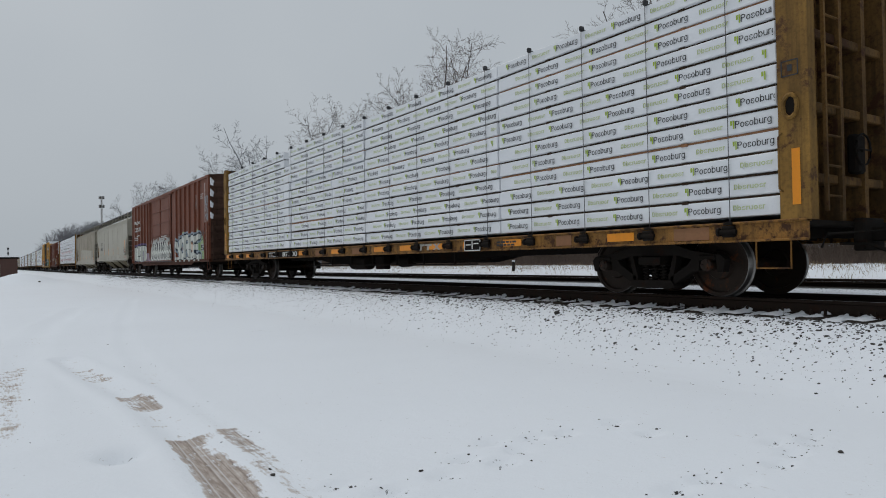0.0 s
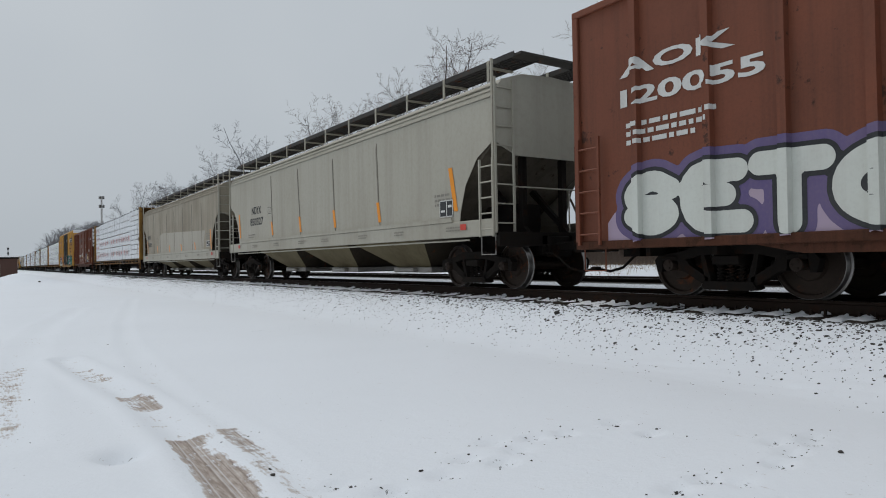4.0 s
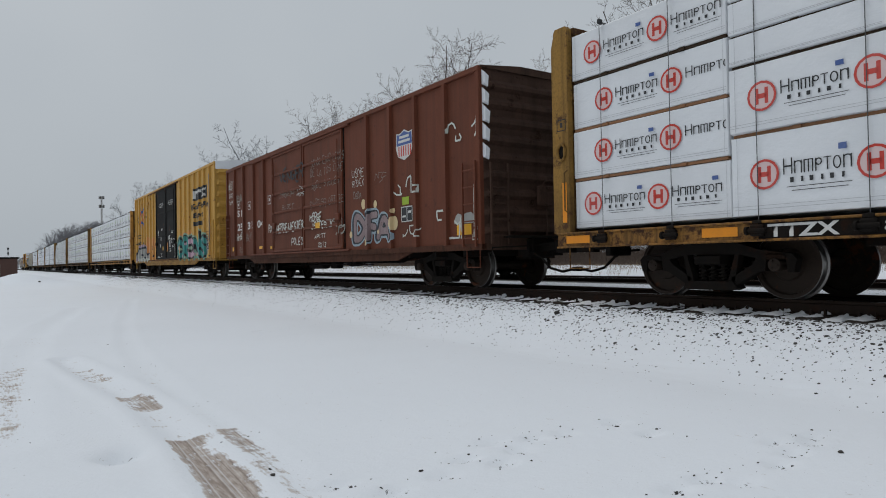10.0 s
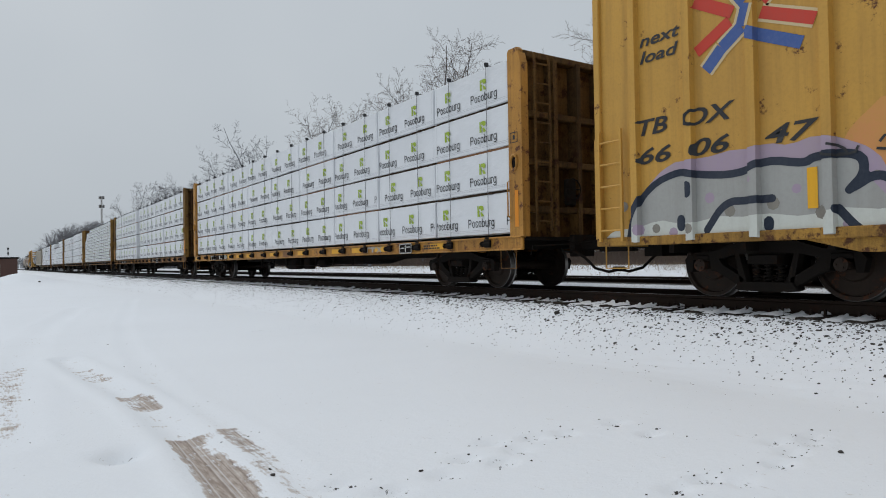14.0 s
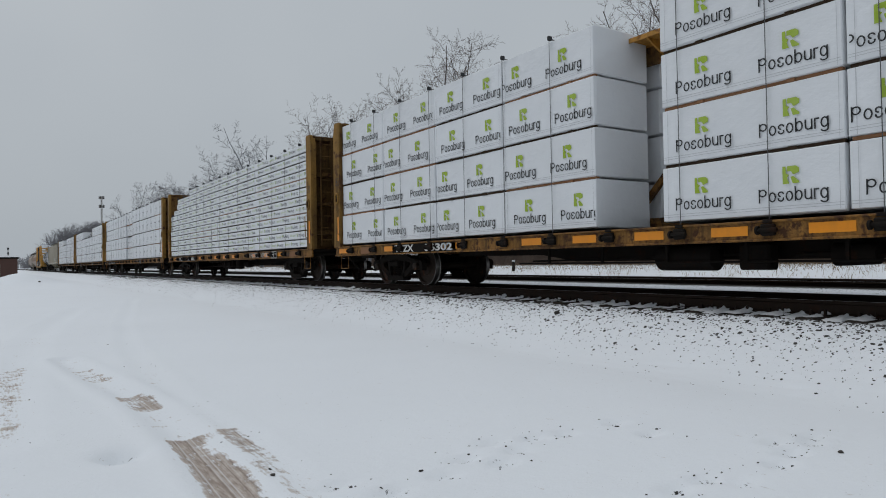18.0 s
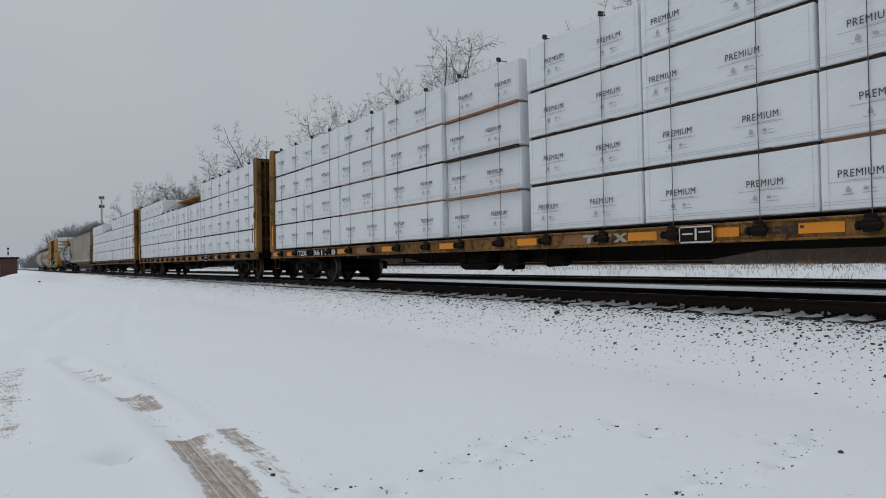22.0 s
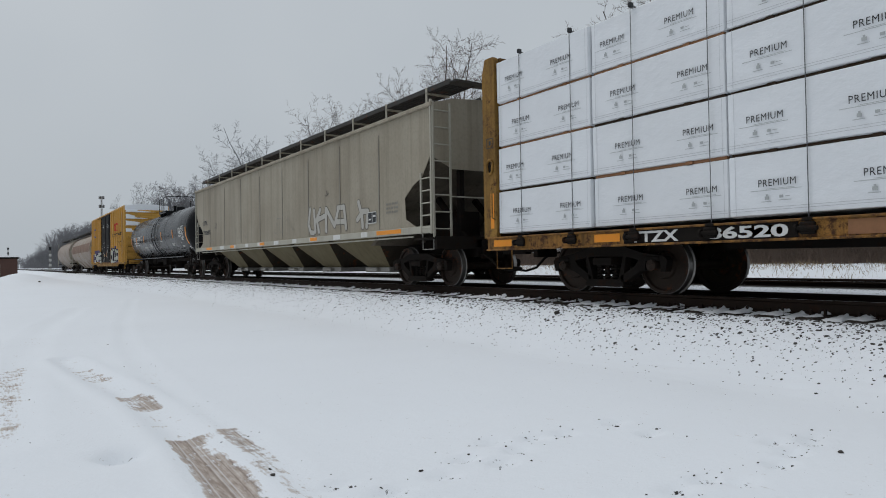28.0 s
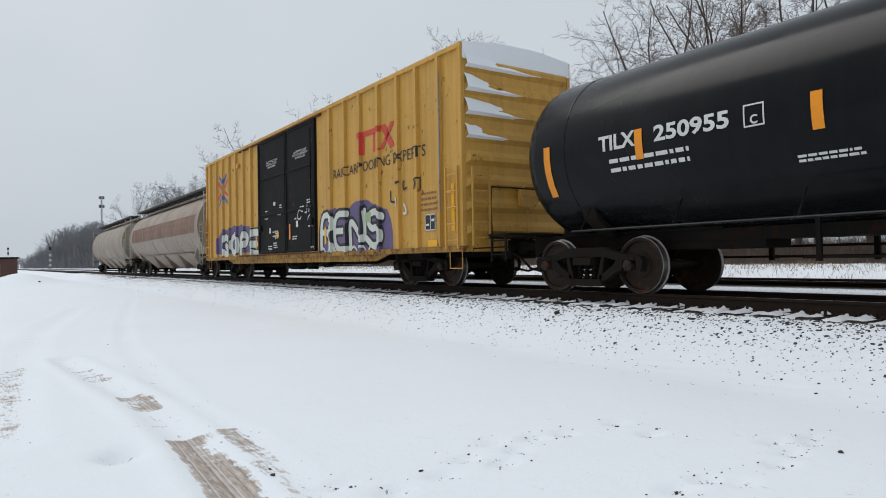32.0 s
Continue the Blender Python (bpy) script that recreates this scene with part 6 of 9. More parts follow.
def boxcar(centre, half, truck_at, eave, floor, ribs, door, mats, label, side=1.5, belly=None, roof_snow=False, door_style="flat", end_ribs=8, end_snow=0.0):
    """A boxcar. ribs: y of the side posts; door: (y_far, y_mid, y_near); belly: (y0, y1, z) of the deep middle sill."""
    body_m, door_m, end_m = mats
    car = tagged(new("boxcar"), label, "railcar", "cars of the freight train")
    walls = []
    sill_m = M_SILLY if door_m is M_DOOR else M_SILLB
    for k in (-1, 1):
        s = Shape()
        x0, x1 = sorted((k * (side - 0.04), k * side))
        s.box(x0, x1, -half, half, floor, eave)
        wall = part("side_wall", s, body_m, car)
        walls.append(wall)
        top = Shape().box(*sorted((k * (side - 0.02), k * (side + 0.06))), -half, half, eave - 0.09, eave + 0.02, b=0.012)
        part("eave_rail", top, body_m, wall)
        low = Shape().box(*sorted((k * (side - 0.1), k * (side + 0.05))), -half, half, floor - 0.02, floor + 0.11, b=0.012)
        part("side_sill", low, sill_m, wall)
        if belly:
            b0, b1, bz = belly
            low = Shape().prism([(b0 - 0.7, floor), (b1 + 0.7, floor), (b1, bz), (b0, bz)], "x", k * (side - 0.06), k * (side + 0.0))
            part("belly_sill", low, sill_m, wall)
        rib = Shape().prism([(-0.07, 0), (-0.055, 0.085), (0.055, 0.085), (0.07, 0)], "z", floor + 0.1, eave - 0.09)
        rib.v = [((-k) * -1 * (side + v[1]) if k > 0 else -(side + v[1]), v[0], v[2]) for v in rib.v]
        rib = rib.mesh("rib", body_m)
        for y in ribs:
            part("rib", rib, None, wall, at=(0, y, 0))
        post = Shape().box(*sorted((k * (side - 0.02), k * (side + 0.055))), -0.06, 0.06, floor + 0.1, eave - 0.08, b=0.012)
        post = post.mesh("corner_post", body_m)
        for y in (-half + 0.06, half - 0.06):
            part("corner_post", post, None, wall, at=(0, y, 0))
        # doors
        yf, ym, yn = door
        for y in (yf, ym, yn):
            gap = Shape().box(*sorted((k * (side + 0.001), k * (side + 0.012))), y - 0.03, y + 0.03, floor + 0.16, eave - 0.1)
            part("door_gap", gap, M_UNDER, wall)
        for a, b in ((ym, yf), (yn, ym)):
            s = Shape()
            xo = k * (side + 0.035)
            s.box(*sorted((k * (side + 0.004), xo)), a + 0.03, b - 0.03, floor + 0.16, eave - 0.16)
            leaf = part("door", s, door_m, wall, "black steel sliding door" if door_m is M_DOOR else "")
            for y in (a + 0.03, b - 0.1):
                f = Shape().box(*sorted((xo - k * 0.01, xo + k * 0.035)), y, y + 0.07, floor + 0.16, eave - 0.16, b=0.01)
                part("door_stile", f, door_m, leaf)
            n = 3 if door_style == "flat" else 5
            for i in range(n + 1):
                z = floor + 0.16 + (eave - floor - 0.39) * i / n
                bar = Shape().box(*sorted((xo - k * 0.01, xo + k * (0.03 if door_style == "flat" else 0.045))), a + 0.1, b - 0.1, z, z + 0.07, b=0.012)
                part("door_bar", bar, door_m, leaf)
            lock = Shape()
            yy = b - 0.28 if a == ym else a + 0.28
            lock.tube([(xo + k * 0.05, yy, floor + 0.3), (xo + k * 0.05, yy, eave - 0.4)], 0.018, 6)
            lock.box(*sorted((xo, xo + k * 0.09)), yy - 0.12, yy + 0.12, floor + 0.95, floor + 1.15, b=0.02)
            part("lock_rod", lock, door_m, leaf)
        for z in (floor + 0.09, eave - 0.15):
            rail = Shape().box(*sorted((k * (side - 0.01), k * (side + 0.10))), yn - 0.4, yf + 2.2, z, z + 0.05, b=0.01)
            part("door_track", rail, M_RUST if door_m is M_DOOR else body_m, wall)
    # ends with pressed corrugations
    for k in (-1, 1):
        s = Shape()
        zs, ys = [], []
        n = end_ribs
        h = (eave - 0.12 - floor - 0.25) / n
        for i in range(n):
            z = floor + 0.2 + i * h
            for u, d in ((0.0, 0.0), (0.22, 0.0), (0.42, 0.09), (0.62, 0.09), (0.86, 0.0)):
                zs.append(z + u * h)
                ys.append(d)
        zs = [floor - 0.02] + zs + [eave + 0.02]
        ys = [0.0] + ys + [0.0]
        xs = [-side + 0.02, -side + 0.14, side - 0.14, side - 0.02]
        vs, fs = [], []
        for z, d in zip(zs, ys):
            for i, x in enumerate(xs):
                vs.append((x, k * (half - 0.03 + (d if i in (1, 2) else 0.0)), z))
        w = len(xs)
        for r in range(len(zs) - 1):
            for c in range(w - 1):
                fs.append((r * w + c, r * w + c + 1, (r + 1) * w + c + 1, (r + 1) * w + c))
        s.add(vs, fs)
        end = part("end_wall", s, end_m, car, "corrugated steel end wall")
        low_cap = eave - (0.32 if roof_snow else 0.02)
        cap = Shape().prism([(-side, low_cap), (side, low_cap), (side, eave + 0.02), (0.5, eave + 0.13), (-0.5, eave + 0.13), (-side, eave + 0.02)], "y", k * (half - 0.05), k * (half + 0.02))
        part("end_cap", cap, M_SNOWCAP if roof_snow else end_m, end)
        if end_snow and k < 0:
            for i in range(n // 2, n):
                z = floor + 0.2 + (i + 0.40) * h
                reach = end_snow * (0.5 + 0.5 * (i - n / 2 + 1) / (n / 2)) * (1 if end_snow > 0.2 else 0.6)
                cs = Shape()
                if end_snow < 0.2:
                    rr = random.Random(i)
                    a = rr.uniform(0.2, 0.3)
                    vs = []
                    for d in (0.0, 0.05, 0.1):
                        f = 1 - 4 * d
                        vs += [(-side + 0.03, -half + 0.03 - d * 1.3, z + 0.12 + a * f), (-side + 0.03 + 0.75 * a * f, -half + 0.03 - d * 1.3, z + 0.12 + a * 0.3), (-side + 0.03 + 0.6 * a * f, -half + 0.03 - d * 1.3, z - 0.02), (-side + 0.03, -half + 0.03 - d * 1.3, z + 0.03)]
                    cs.add(vs, [(q * 4 + w, q * 4 + (w + 1) % 4, q * 4 + 4 + (w + 1) % 4, q * 4 + 4 + w) for q in (0, 1) for w in range(4)] + [(8, 9, 10, 11)])
                    part("snow_clump", cs, M_SNOWCAP, end, smooth=50)
                    continue
                xe = -side + 0.1 + (2 * side - 0.2) * min(1, reach * (0.8 + 0.2 * (i % 2)))
                steps = 9
                rr = random.Random(i)
                for q in range(steps + 1):
                    u = q / steps
                    f = (1 - u) ** (0.8 if end_snow > 0.2 else 0.3) * rr.uniform(0.75, 1.1)
                    x = -side + 0.05 + (xe + side - 0.05) * u
                    cs.v += [(x, -half + 0.02, z + 0.02 + 0.32 * f), (x, -half - 0.06 * f, z + 0.02 + 0.2 * f), (x, -half - 0.04 - 0.09 * f, z + 0.01 + 0.02 * f), (x, -half - 0.02, z - 0.03)]
                for q in range(steps):
                    for w in range(3):
                        cs.f.append((q * 4 + w, q * 4 + w + 1, q * 4 + w + 5, q * 4 + w + 4))
                        cs.m.append(0)
                part("snow_ledge", cs, M_SNOWCAP, end, smooth=60)
        lad = ladder(end, k * (half + 0.13), -side + 0.12, -side + 0.55, floor + 0.1, floor + 1.7, 5, end_m, along="x")
        pf = Shape()
        pf.box(-1.0, 1.0, *sorted((k * (half + 0.02), k * (half + 0.30))), 1.02, 1.06)
        pf.box(-0.35, 0.35, *sorted((k * (half - 0.3), k * (half + 0.05))), 0.6, 1.0)
        part("end_platform", pf, M_UNDER, end)
        if k < 0:
            bw = Shape()
            bw.box(-0.12, 0.3, -half - 0.16, -half - 0.02, 1.7, 2.1, b=0.03)
            bw.tube([(0.1 + 0.26 * math.cos(i * 0.524), -half - 0.2, 1.95 + 0.26 * math.sin(i * 0.524)) for i in range(13)], 0.016, 5)
            bw.tube([(-0.16, -half - 0.2, 1.95), (0.36, -half - 0.2, 1.95)], 0.012, 5)
            bw.tube([(0.1, -half - 0.1, 1.7), (0.1, -half - 0.1, 1.0)], 0.015, 5)
            part("brake_wheel", bw, end_m, end, smooth=40)
    # roof with cross ribs
    s = Shape().prism([(-side - 0.04, eave), (side + 0.04, eave), (side, eave + 0.03), (0, eave + 0.14), (-side, eave + 0.03)], "y", -half, half)
    roof = part("roof", s, M_STEEL if not roof_snow else M_SNOWCAP, car)
    rr = Shape().prism([(-side, eave + 0.03), (0, eave + 0.14), (side, eave + 0.03), (side, eave + 0.07), (0, eave + 0.18), (-side, eave + 0.07)], "y", -0.04, 0.04).mesh("roof_rib", M_STEEL if not roof_snow else M_SNOWCAP)
    for k in range(int(half * 2 / 1.3)):
        part("roof_rib", rr, None, roof, at=(0, -half + 0.7 + k * 1.3, 0))
    ladder(car, -side - 0.085, -half + 0.12, -half + 0.55, floor + 0.05, floor + 1.75, 5, body_m)
    ladder(car, -side - 0.085, half - 0.55, half - 0.12, floor + 0.05, floor + 1.75, 5, body_m)
    for y in (-half + 0.35, half - 0.35):
        stirrup(car, y, body_m, -side + 0.02, floor)
    under = Shape()
    under.box(-side + 0.1, side - 0.1, -half + 0.1, half - 0.1, floor + 0.02, floor + 0.1)
    for k in range(int(half * 2 / 1.1)):
        y = -half + 0.8 + k * 1.1
        under.box(-side + 0.12, side - 0.12, y - 0.04, y + 0.04, floor - 0.14, floor + 0.04)
    part("underframe", under, M_UNDER, car)
    running_gear(car, half, truck_at)
    brake_gear(car, truck_at - 1.7, floor + 0.02)
    TRAIN.append((car, centre))
    return car, walls[0]


def mark_box(wall, y, z, w, h, side, ribs=()):
    """A framed inspection stencil: white frame, dark fields."""
    part("stencil_panel", lay(quads_bm([(y - w, y, z, z + h)]), side, 4, ribs), M_INK, wall)
    t = 0.022
    bars = [(y - w, y, z, z + t), (y - w, y, z + h - t, z + h), (y - w, y - w + t, z, z + h), (y - t, y, z, z + h), (y - w * 0.55, y - w * 0.5, z, z + h),
            (y - w * 0.9, y - w * 0.62, z + h * 0.55, z + h * 0.7), (y - w * 0.4, y - w * 0.1, z + h * 0.3, z + h * 0.42)]
    part("marking", lay(quads_bm(bars), side, 5, ribs), M_WHITE, wall)


def tags(wall, side, ribs, items):
    for y, z, w, h, seed, m, th in items:
        part("scrawl", lay(scrawl_bm(y, z, w, h, seed, max(3, int(w / 0.28)), th), side, 6, ribs), m, wall)


def red_boxcar():
    ribs = [7.4, 6.38, 5.39, 4.44, 3.6, -3.48, -4.4, -5.34, -6.29, -7.34, -8.13]
    car, wall = boxcar(-127.1, 9.85, 7.45, 4.58, 0.74, ribs + [8.6], (3.05, 0.5, -2.25), (M_BROWN, M_BROWN, M_SOOTEND),
                       "oxide-red boxcar with large pale spray-painted letters", belly=(-6.2, 6.2, 0.6), door_style="barred", end_ribs=7, end_snow=0.15)
    s, r = 1.5, ribs + [8.6]
    rnd = random.Random(5)
    part("spray_haze", lay(blot_bm(-8.05, -8.8, 0.84, 1.95, 4, 14, 0.1), s, 0.2, r), M_GREENSP, wall)
    part("spray_haze", lay(blot_bm(-7.5, -8.1, 1.9, 2.3, 6, 6, 0.08), s, 0.2, r), M_GREENSP, wall)
    part("spray_haze", lay(blot_bm(-4.6, -5.15, 1.9, 2.3, 7, 6, 0.08), s, 0.2, r), M_GREENSP, wall)
    b = [(-2.98, -4.25, 0.86, 2.12), (-4.18, -5.2, 0.84, 2.06), (-5.12, -6.2, 0.82, 2.1), (-6.1, -7.1, 0.84, 2.12), (-7.02, -8.3, 0.80, 2.04)]
    fat_letters(wall, "NORSE", b, 0.27, ((0.30, 0.5, M_HALO), (0.13, 2, M_NAVY), (0.0, 3, M_CREAM)), s, r, 5)
    part("spray_haze", lay(blot_bm(-2.85, -8.3, 0.76, 0.98, 5, 24, 0.04), s, 4, r), M_CREAM, wall)
    brushed(wall, [[(y, 0.98), (y - 0.25, 0.84), (y - 0.6, 0.82), (y - 0.85, 0.97)] for y in (-3.2, -4.2, -5.3, -6.7)], 0.05, M_NAVY, s, 5, r)
    # wild angular piece over both doors
    part("spray_haze", lay(blot_bm(3.2, -2.5, 0.9, 2.1, 9, 40, 0.16), 1.585, 0, []), M_SILVER, wall)
    part("spray_haze", lay(blot_bm(3.15, -2.45, 0.78, 1.88, 10, 34, 0.12), 1.585, 1, []), M_INK, wall)
    wild = random.Random(60)
    for i in range(9):
        y = 3.0 - i * 0.6
        d = wild.uniform(0.15, 0.35)
        slabs = [[(y, 1.0), (y - 0.05 - d, 1.82 + d * 0.3)], [(y - 0.1 - d, 1.8), (y - 0.5, 1.65)], [(y - 0.1, 1.42), (y - 0.5 - d * 0.3, 1.30)], [(y - 0.45, 1.62), (y - 0.4 + d * 0.5, 1.05)], [(y + 0.1, 0.98), (y - 0.45, 0.92)]]
        part("graffiti", lay(painted_bm(slabs, wild.uniform(0.11, 0.15)), 1.585, 2, []), M_CREAM, wall)
    brushed(wall, [[(3.1 - i * 0.62, 1.9), (2.95 - i * 0.62, 2.12 + 0.1 * (i % 2)), (2.8 - i * 0.62, 1.92)] for i in range(9)], 0.045, M_SILVER, 1.585, 2)
    brushed(wall, [[(3.0 - i * 0.9, 0.80), (2.8 - i * 0.9, 1.0), (2.4 - i * 0.9, 1.02), (2.2 - i * 0.9, 0.82)] for i in range(6)], 0.05, M_NAVY, 1.585, 3)
    # rounded letters at the far end
    part("spray_haze", lay(blot_bm(9.2, 3.7, 0.78, 1.5, 12, 20, 0.3), s, 0, r), M_LILAC, wall)
    fat_letters(wall, "SETG", [(8.9 - i * 1.02, 7.85 - i * 1.02, 0.86, 1.86) for i in range(4)], 0.3, ((0.34, 0.5, M_VIOLET), (0.12, 2, M_INK), (0.0, 3, M_CREAM)), s, r, 13)
    part("spray_haze", lay(blot_bm(4.6, 3.5, 0.78, 1.2, 14, 12, 0.2), s, 1, r), M_LILAC, wall)
    part("marking", lay(letters("AOK", (8.9, 7.0, 3.3, 3.55)), s, 3, r), M_WHITE, wall)
    part("marking", lay(letters("120055", (8.9, 6.6, 2.85, 3.12)), s, 3, r), M_WHITE, wall)
    part("marking", lay(lines_bm(8.8, 7.2, 2.6, 3, 0.07, 0.06, 8), s, 3, r), M_WHITE, wall)
    part("marking", lay(lines_bm(-7.46, -7.62, 3.86, 7, 0.036, 0.058, 2), s, 3, r), M_WHITE, wall)
    part("marking", lay(lines_bm(-7.82, -7.98, 3.84, 7, 0.036, 0.058, 3), s, 3, r), M_WHITE, wall)
    part("marking", lay(lines_bm(-8.3, -8.84, 3.86, 3, 0.036, 0.06, 4), s, 3, r), M_WHITE, wall)
    part("marking", lay(lines_bm(0.2, -1.6, 2.35, 3, 0.05, 0.05, 6), 1.55, 3, []), M_WHITE, wall)
    mark_box(wall, -8.37, 1.22, 0.48, 0.32, s, r)
    for y, z0, z1 in ((-3.1, 1.2, 1.62), (-6.66, 1.22, 1.68), (-9.4, 1.22, 2.15)):
        part("reflector", lay(quads_bm([(y - 0.06, y + 0.06, z0, z1)]), s, 4, r), M_ORANGE, wall)
    part("white_strip", lay(quads_bm([(-9.12, -9.07, 0.85, 4.3)]), s, 4, r), M_WHITE, wall)
    hand = random.Random(70)
    for words, y0, y1, z0, z1, m, th in (("DEOT", -9.13, -9.76, 3.36, 3.68, M_HALO, 0.045), ("FIC", -9.16, -9.72, 2.95, 3.16, M_HALO, 0.035), ("MOBB", -9.14, -9.8, 2.66, 2.88, M_HALO, 0.04), ("ECKY", -8.3, -8.95, 1.92, 2.15, M_INK, 0.028), ("STU", -8.4, -8.75, 1.7, 1.88, M_INK, 0.025)):
        step = (y0 - y1) / len(words)
        bm = bmesh.new()
        for k, ch in enumerate(words.replace("Y", "V")):
            for line in stroke_lines(ch, (y0 - k * step, y0 - (k + 0.85) * step, z0, z1), hand, 0.1, 0.15):
                ribbon(bm, line, th, 0.0001 * k)
        part("scrawl", lay(bm, s, 6, r), m, wall)
    brushed(wall, [[(-9.15, 3.3), (-9.7, 3.3), (-9.2, 3.2), (-9.5, 3.14)], [(-9.3, 2.6), (-9.6, 2.6)]], 0.03, M_HALO, s, 6, r, "scrawl")
    tags(wall, s, r, [(-8.4, 0.85, 0.5, 0.3, 75, M_INK, 0.03)])
    return car


def old_boxcar():
    ribs = [7.45, 6.35, 5.15, 4.05, -3.8, -5.0, -6.15, -7.35]
    car, wall = boxcar(-43.4, 8.56, 6.5, 4.4, 0.80, ribs, (3.2, 0.45, -2.4), (M_BROWNB, M_BROWNB, M_SOOTEND),
                       "weathered brown boxcar covered in white scrawled tags", belly=(-5.2, 5.2, 0.6), door_style="barred", end_ribs=9, end_snow=0.05)
    s, r = 1.5, ribs
    # shield emblem in plain colours
    y, z = -5.62, 2.98
    sh = [(y + 0.36, z + 0.62), (y + 0.20, z + 0.60), (y, z + 0.68), (y - 0.20, z + 0.60), (y - 0.36, z + 0.62), (y - 0.38, z + 0.25), (y - 0.28, z + 0.06), (y, z - 0.04), (y + 0.28, z + 0.06), (y + 0.38, z + 0.25)]
    part("emblem", lay(poly_bm([sh]), s, 2, r), M_WHITE, wall)
    part("emblem", lay(poly_bm([[(y + 0.33, z + 0.59), (y + 0.2, z + 0.57), (y, z + 0.64), (y - 0.2, z + 0.57), (y - 0.33, z + 0.59), (y - 0.345, z + 0.32), (y + 0.345, z + 0.32)]]), s, 3, r), M_BLUEINK, wall)
    part("emblem", lay(quads_bm([(y - 0.31 + i * 0.105, y - 0.265 + i * 0.105, z + 0.06, z + 0.3) for i in range(6)] ), s, 3, r), M_SIGNRED, wall)
    part("emblem", lay(quads_bm([(y - 0.22, y + 0.22, z + 0.48, z + 0.54), (y - 0.26, y + 0.26, z + 0.38, z + 0.44)]), s, 4, r), M_WHITE, wall)
    part("marking", lay(letters("S P", (7.2, 6.42, 2.42, 2.68)), s, 3, r), M_WHITE, wall)
    part("marking", lay(letters("25", (7.2, 6.55, 1.88, 2.16)), s, 3, r), M_WHITE, wall)
    part("marking", lay(letters("31", (5.95, 5.35, 1.88, 2.16)), s, 3, r), M_WHITE, wall)
    part("marking", lay(letters("04", (4.85, 4.12, 1.88, 2.16)), s, 3, r), M_WHITE, wall)
    for yy, zz in ((7.2, 2.75), (5.9, 2.62), (3.7, 2.65)):
        part("marking", lay(quads_bm([(yy - 0.3, yy, zz, zz + 0.02), (yy - 0.3, yy, zz + 0.28, zz + 0.3), (yy - 0.3, yy - 0.28, zz, zz + 0.3), (yy - 0.02, yy, zz, zz + 0.3), (yy - 0.2, yy - 0.1, zz + 0.1, zz + 0.2)]), s, 3, r), M_WHITE, wall)
    for a, z0, z1 in ((4.65, 1.12, 1.22), (-7.7, 1.1, 1.32), (7.9, 1.1, 1.25), (3.5, 1.1, 1.18)):
        part("reflector", lay(quads_bm([(a - 0.5, a, z0, z1)]), s, 4, r), M_AMBER, wall)
    part("spray_haze", lay(blot_bm(-7.6, -8.3, 1.33, 1.55, 31, 10, 0.04), s, 2, r), M_SILVER, wall)
    b = [(-2.97, -3.7, 1.1, 1.86), (-3.76, -4.3, 1.1, 1.86), (-4.24, -5.02, 1.1, 1.86)]
    fat_letters(wall, "DFA", [(p + 0.06, q + 0.06, u, v) for p, q, u, v in b], 0.15, ((0.2, 0.5, M_HALO), (0.09, 1, M_NAVY)), s, r, 8)
    fat_letters(wall, "DFA", b, 0.16, ((0.15, 0.8, M_HALO), (0.07, 2, M_INK), (0.0, 3, M_MOTTLE)), s, r, 8)
    for c, z, d in ((-3.53, 2.08, 0.12), (-4.17, 2.03, 0.09), (-2.78, 1.32, 0.08), (-3.72, 1.08, 0.09), (-5.12, 1.5, 0.16), (-4.3, 1.33, 0.05), (-5.1, 1.8, 0.06)):
        part("spray_dot", lay(poly_bm([[(c + d * math.cos(q * 0.52), z + d * 1.1 * math.sin(q * 0.52)) for q in range(12)]]), s, 4, r), M_DOT, wall)
    mark_box(wall, -5.45, 1.5, 0.5, 0.36, s, r)
    part("inspection_label", lay(quads_bm([(-5.8, -5.5, 1.9, 2.08)]), s, 4, r), M_LIME, wall)
    part("inspection_label", lay(quads_bm([(-0.9, -0.6, 1.6, 1.76)]), 1.57, 7, []), M_AMBER, wall)
    hand = random.Random(44)

    def written(words, y0, y1, z0, z1, m, side, thin, rr=()):
        """Hand-painted capitals, each a little out of line."""
        step = (y0 - y1) / len(words)
        bm = bmesh.new()
        k = 0
        for n, ch in enumerate(words):
            if ch == " ":
                continue
            dz = hand.uniform(-0.12, 0.12) * (z1 - z0)
            box = (y0 - n * step, y0 - (n + hand.uniform(0.72, 1.0)) * step, z0 + dz, z1 + dz)
            for line in stroke_lines(ch, box, hand, 0.12, hand.uniform(-0.05, 0.22)):
                ribbon(bm, line, 0.022 + max(-0.008, thin) * 0.9, 0.0001 * k)
                k += 1
        part("scrawl", lay(bm, side, 6, rr), m, wall)
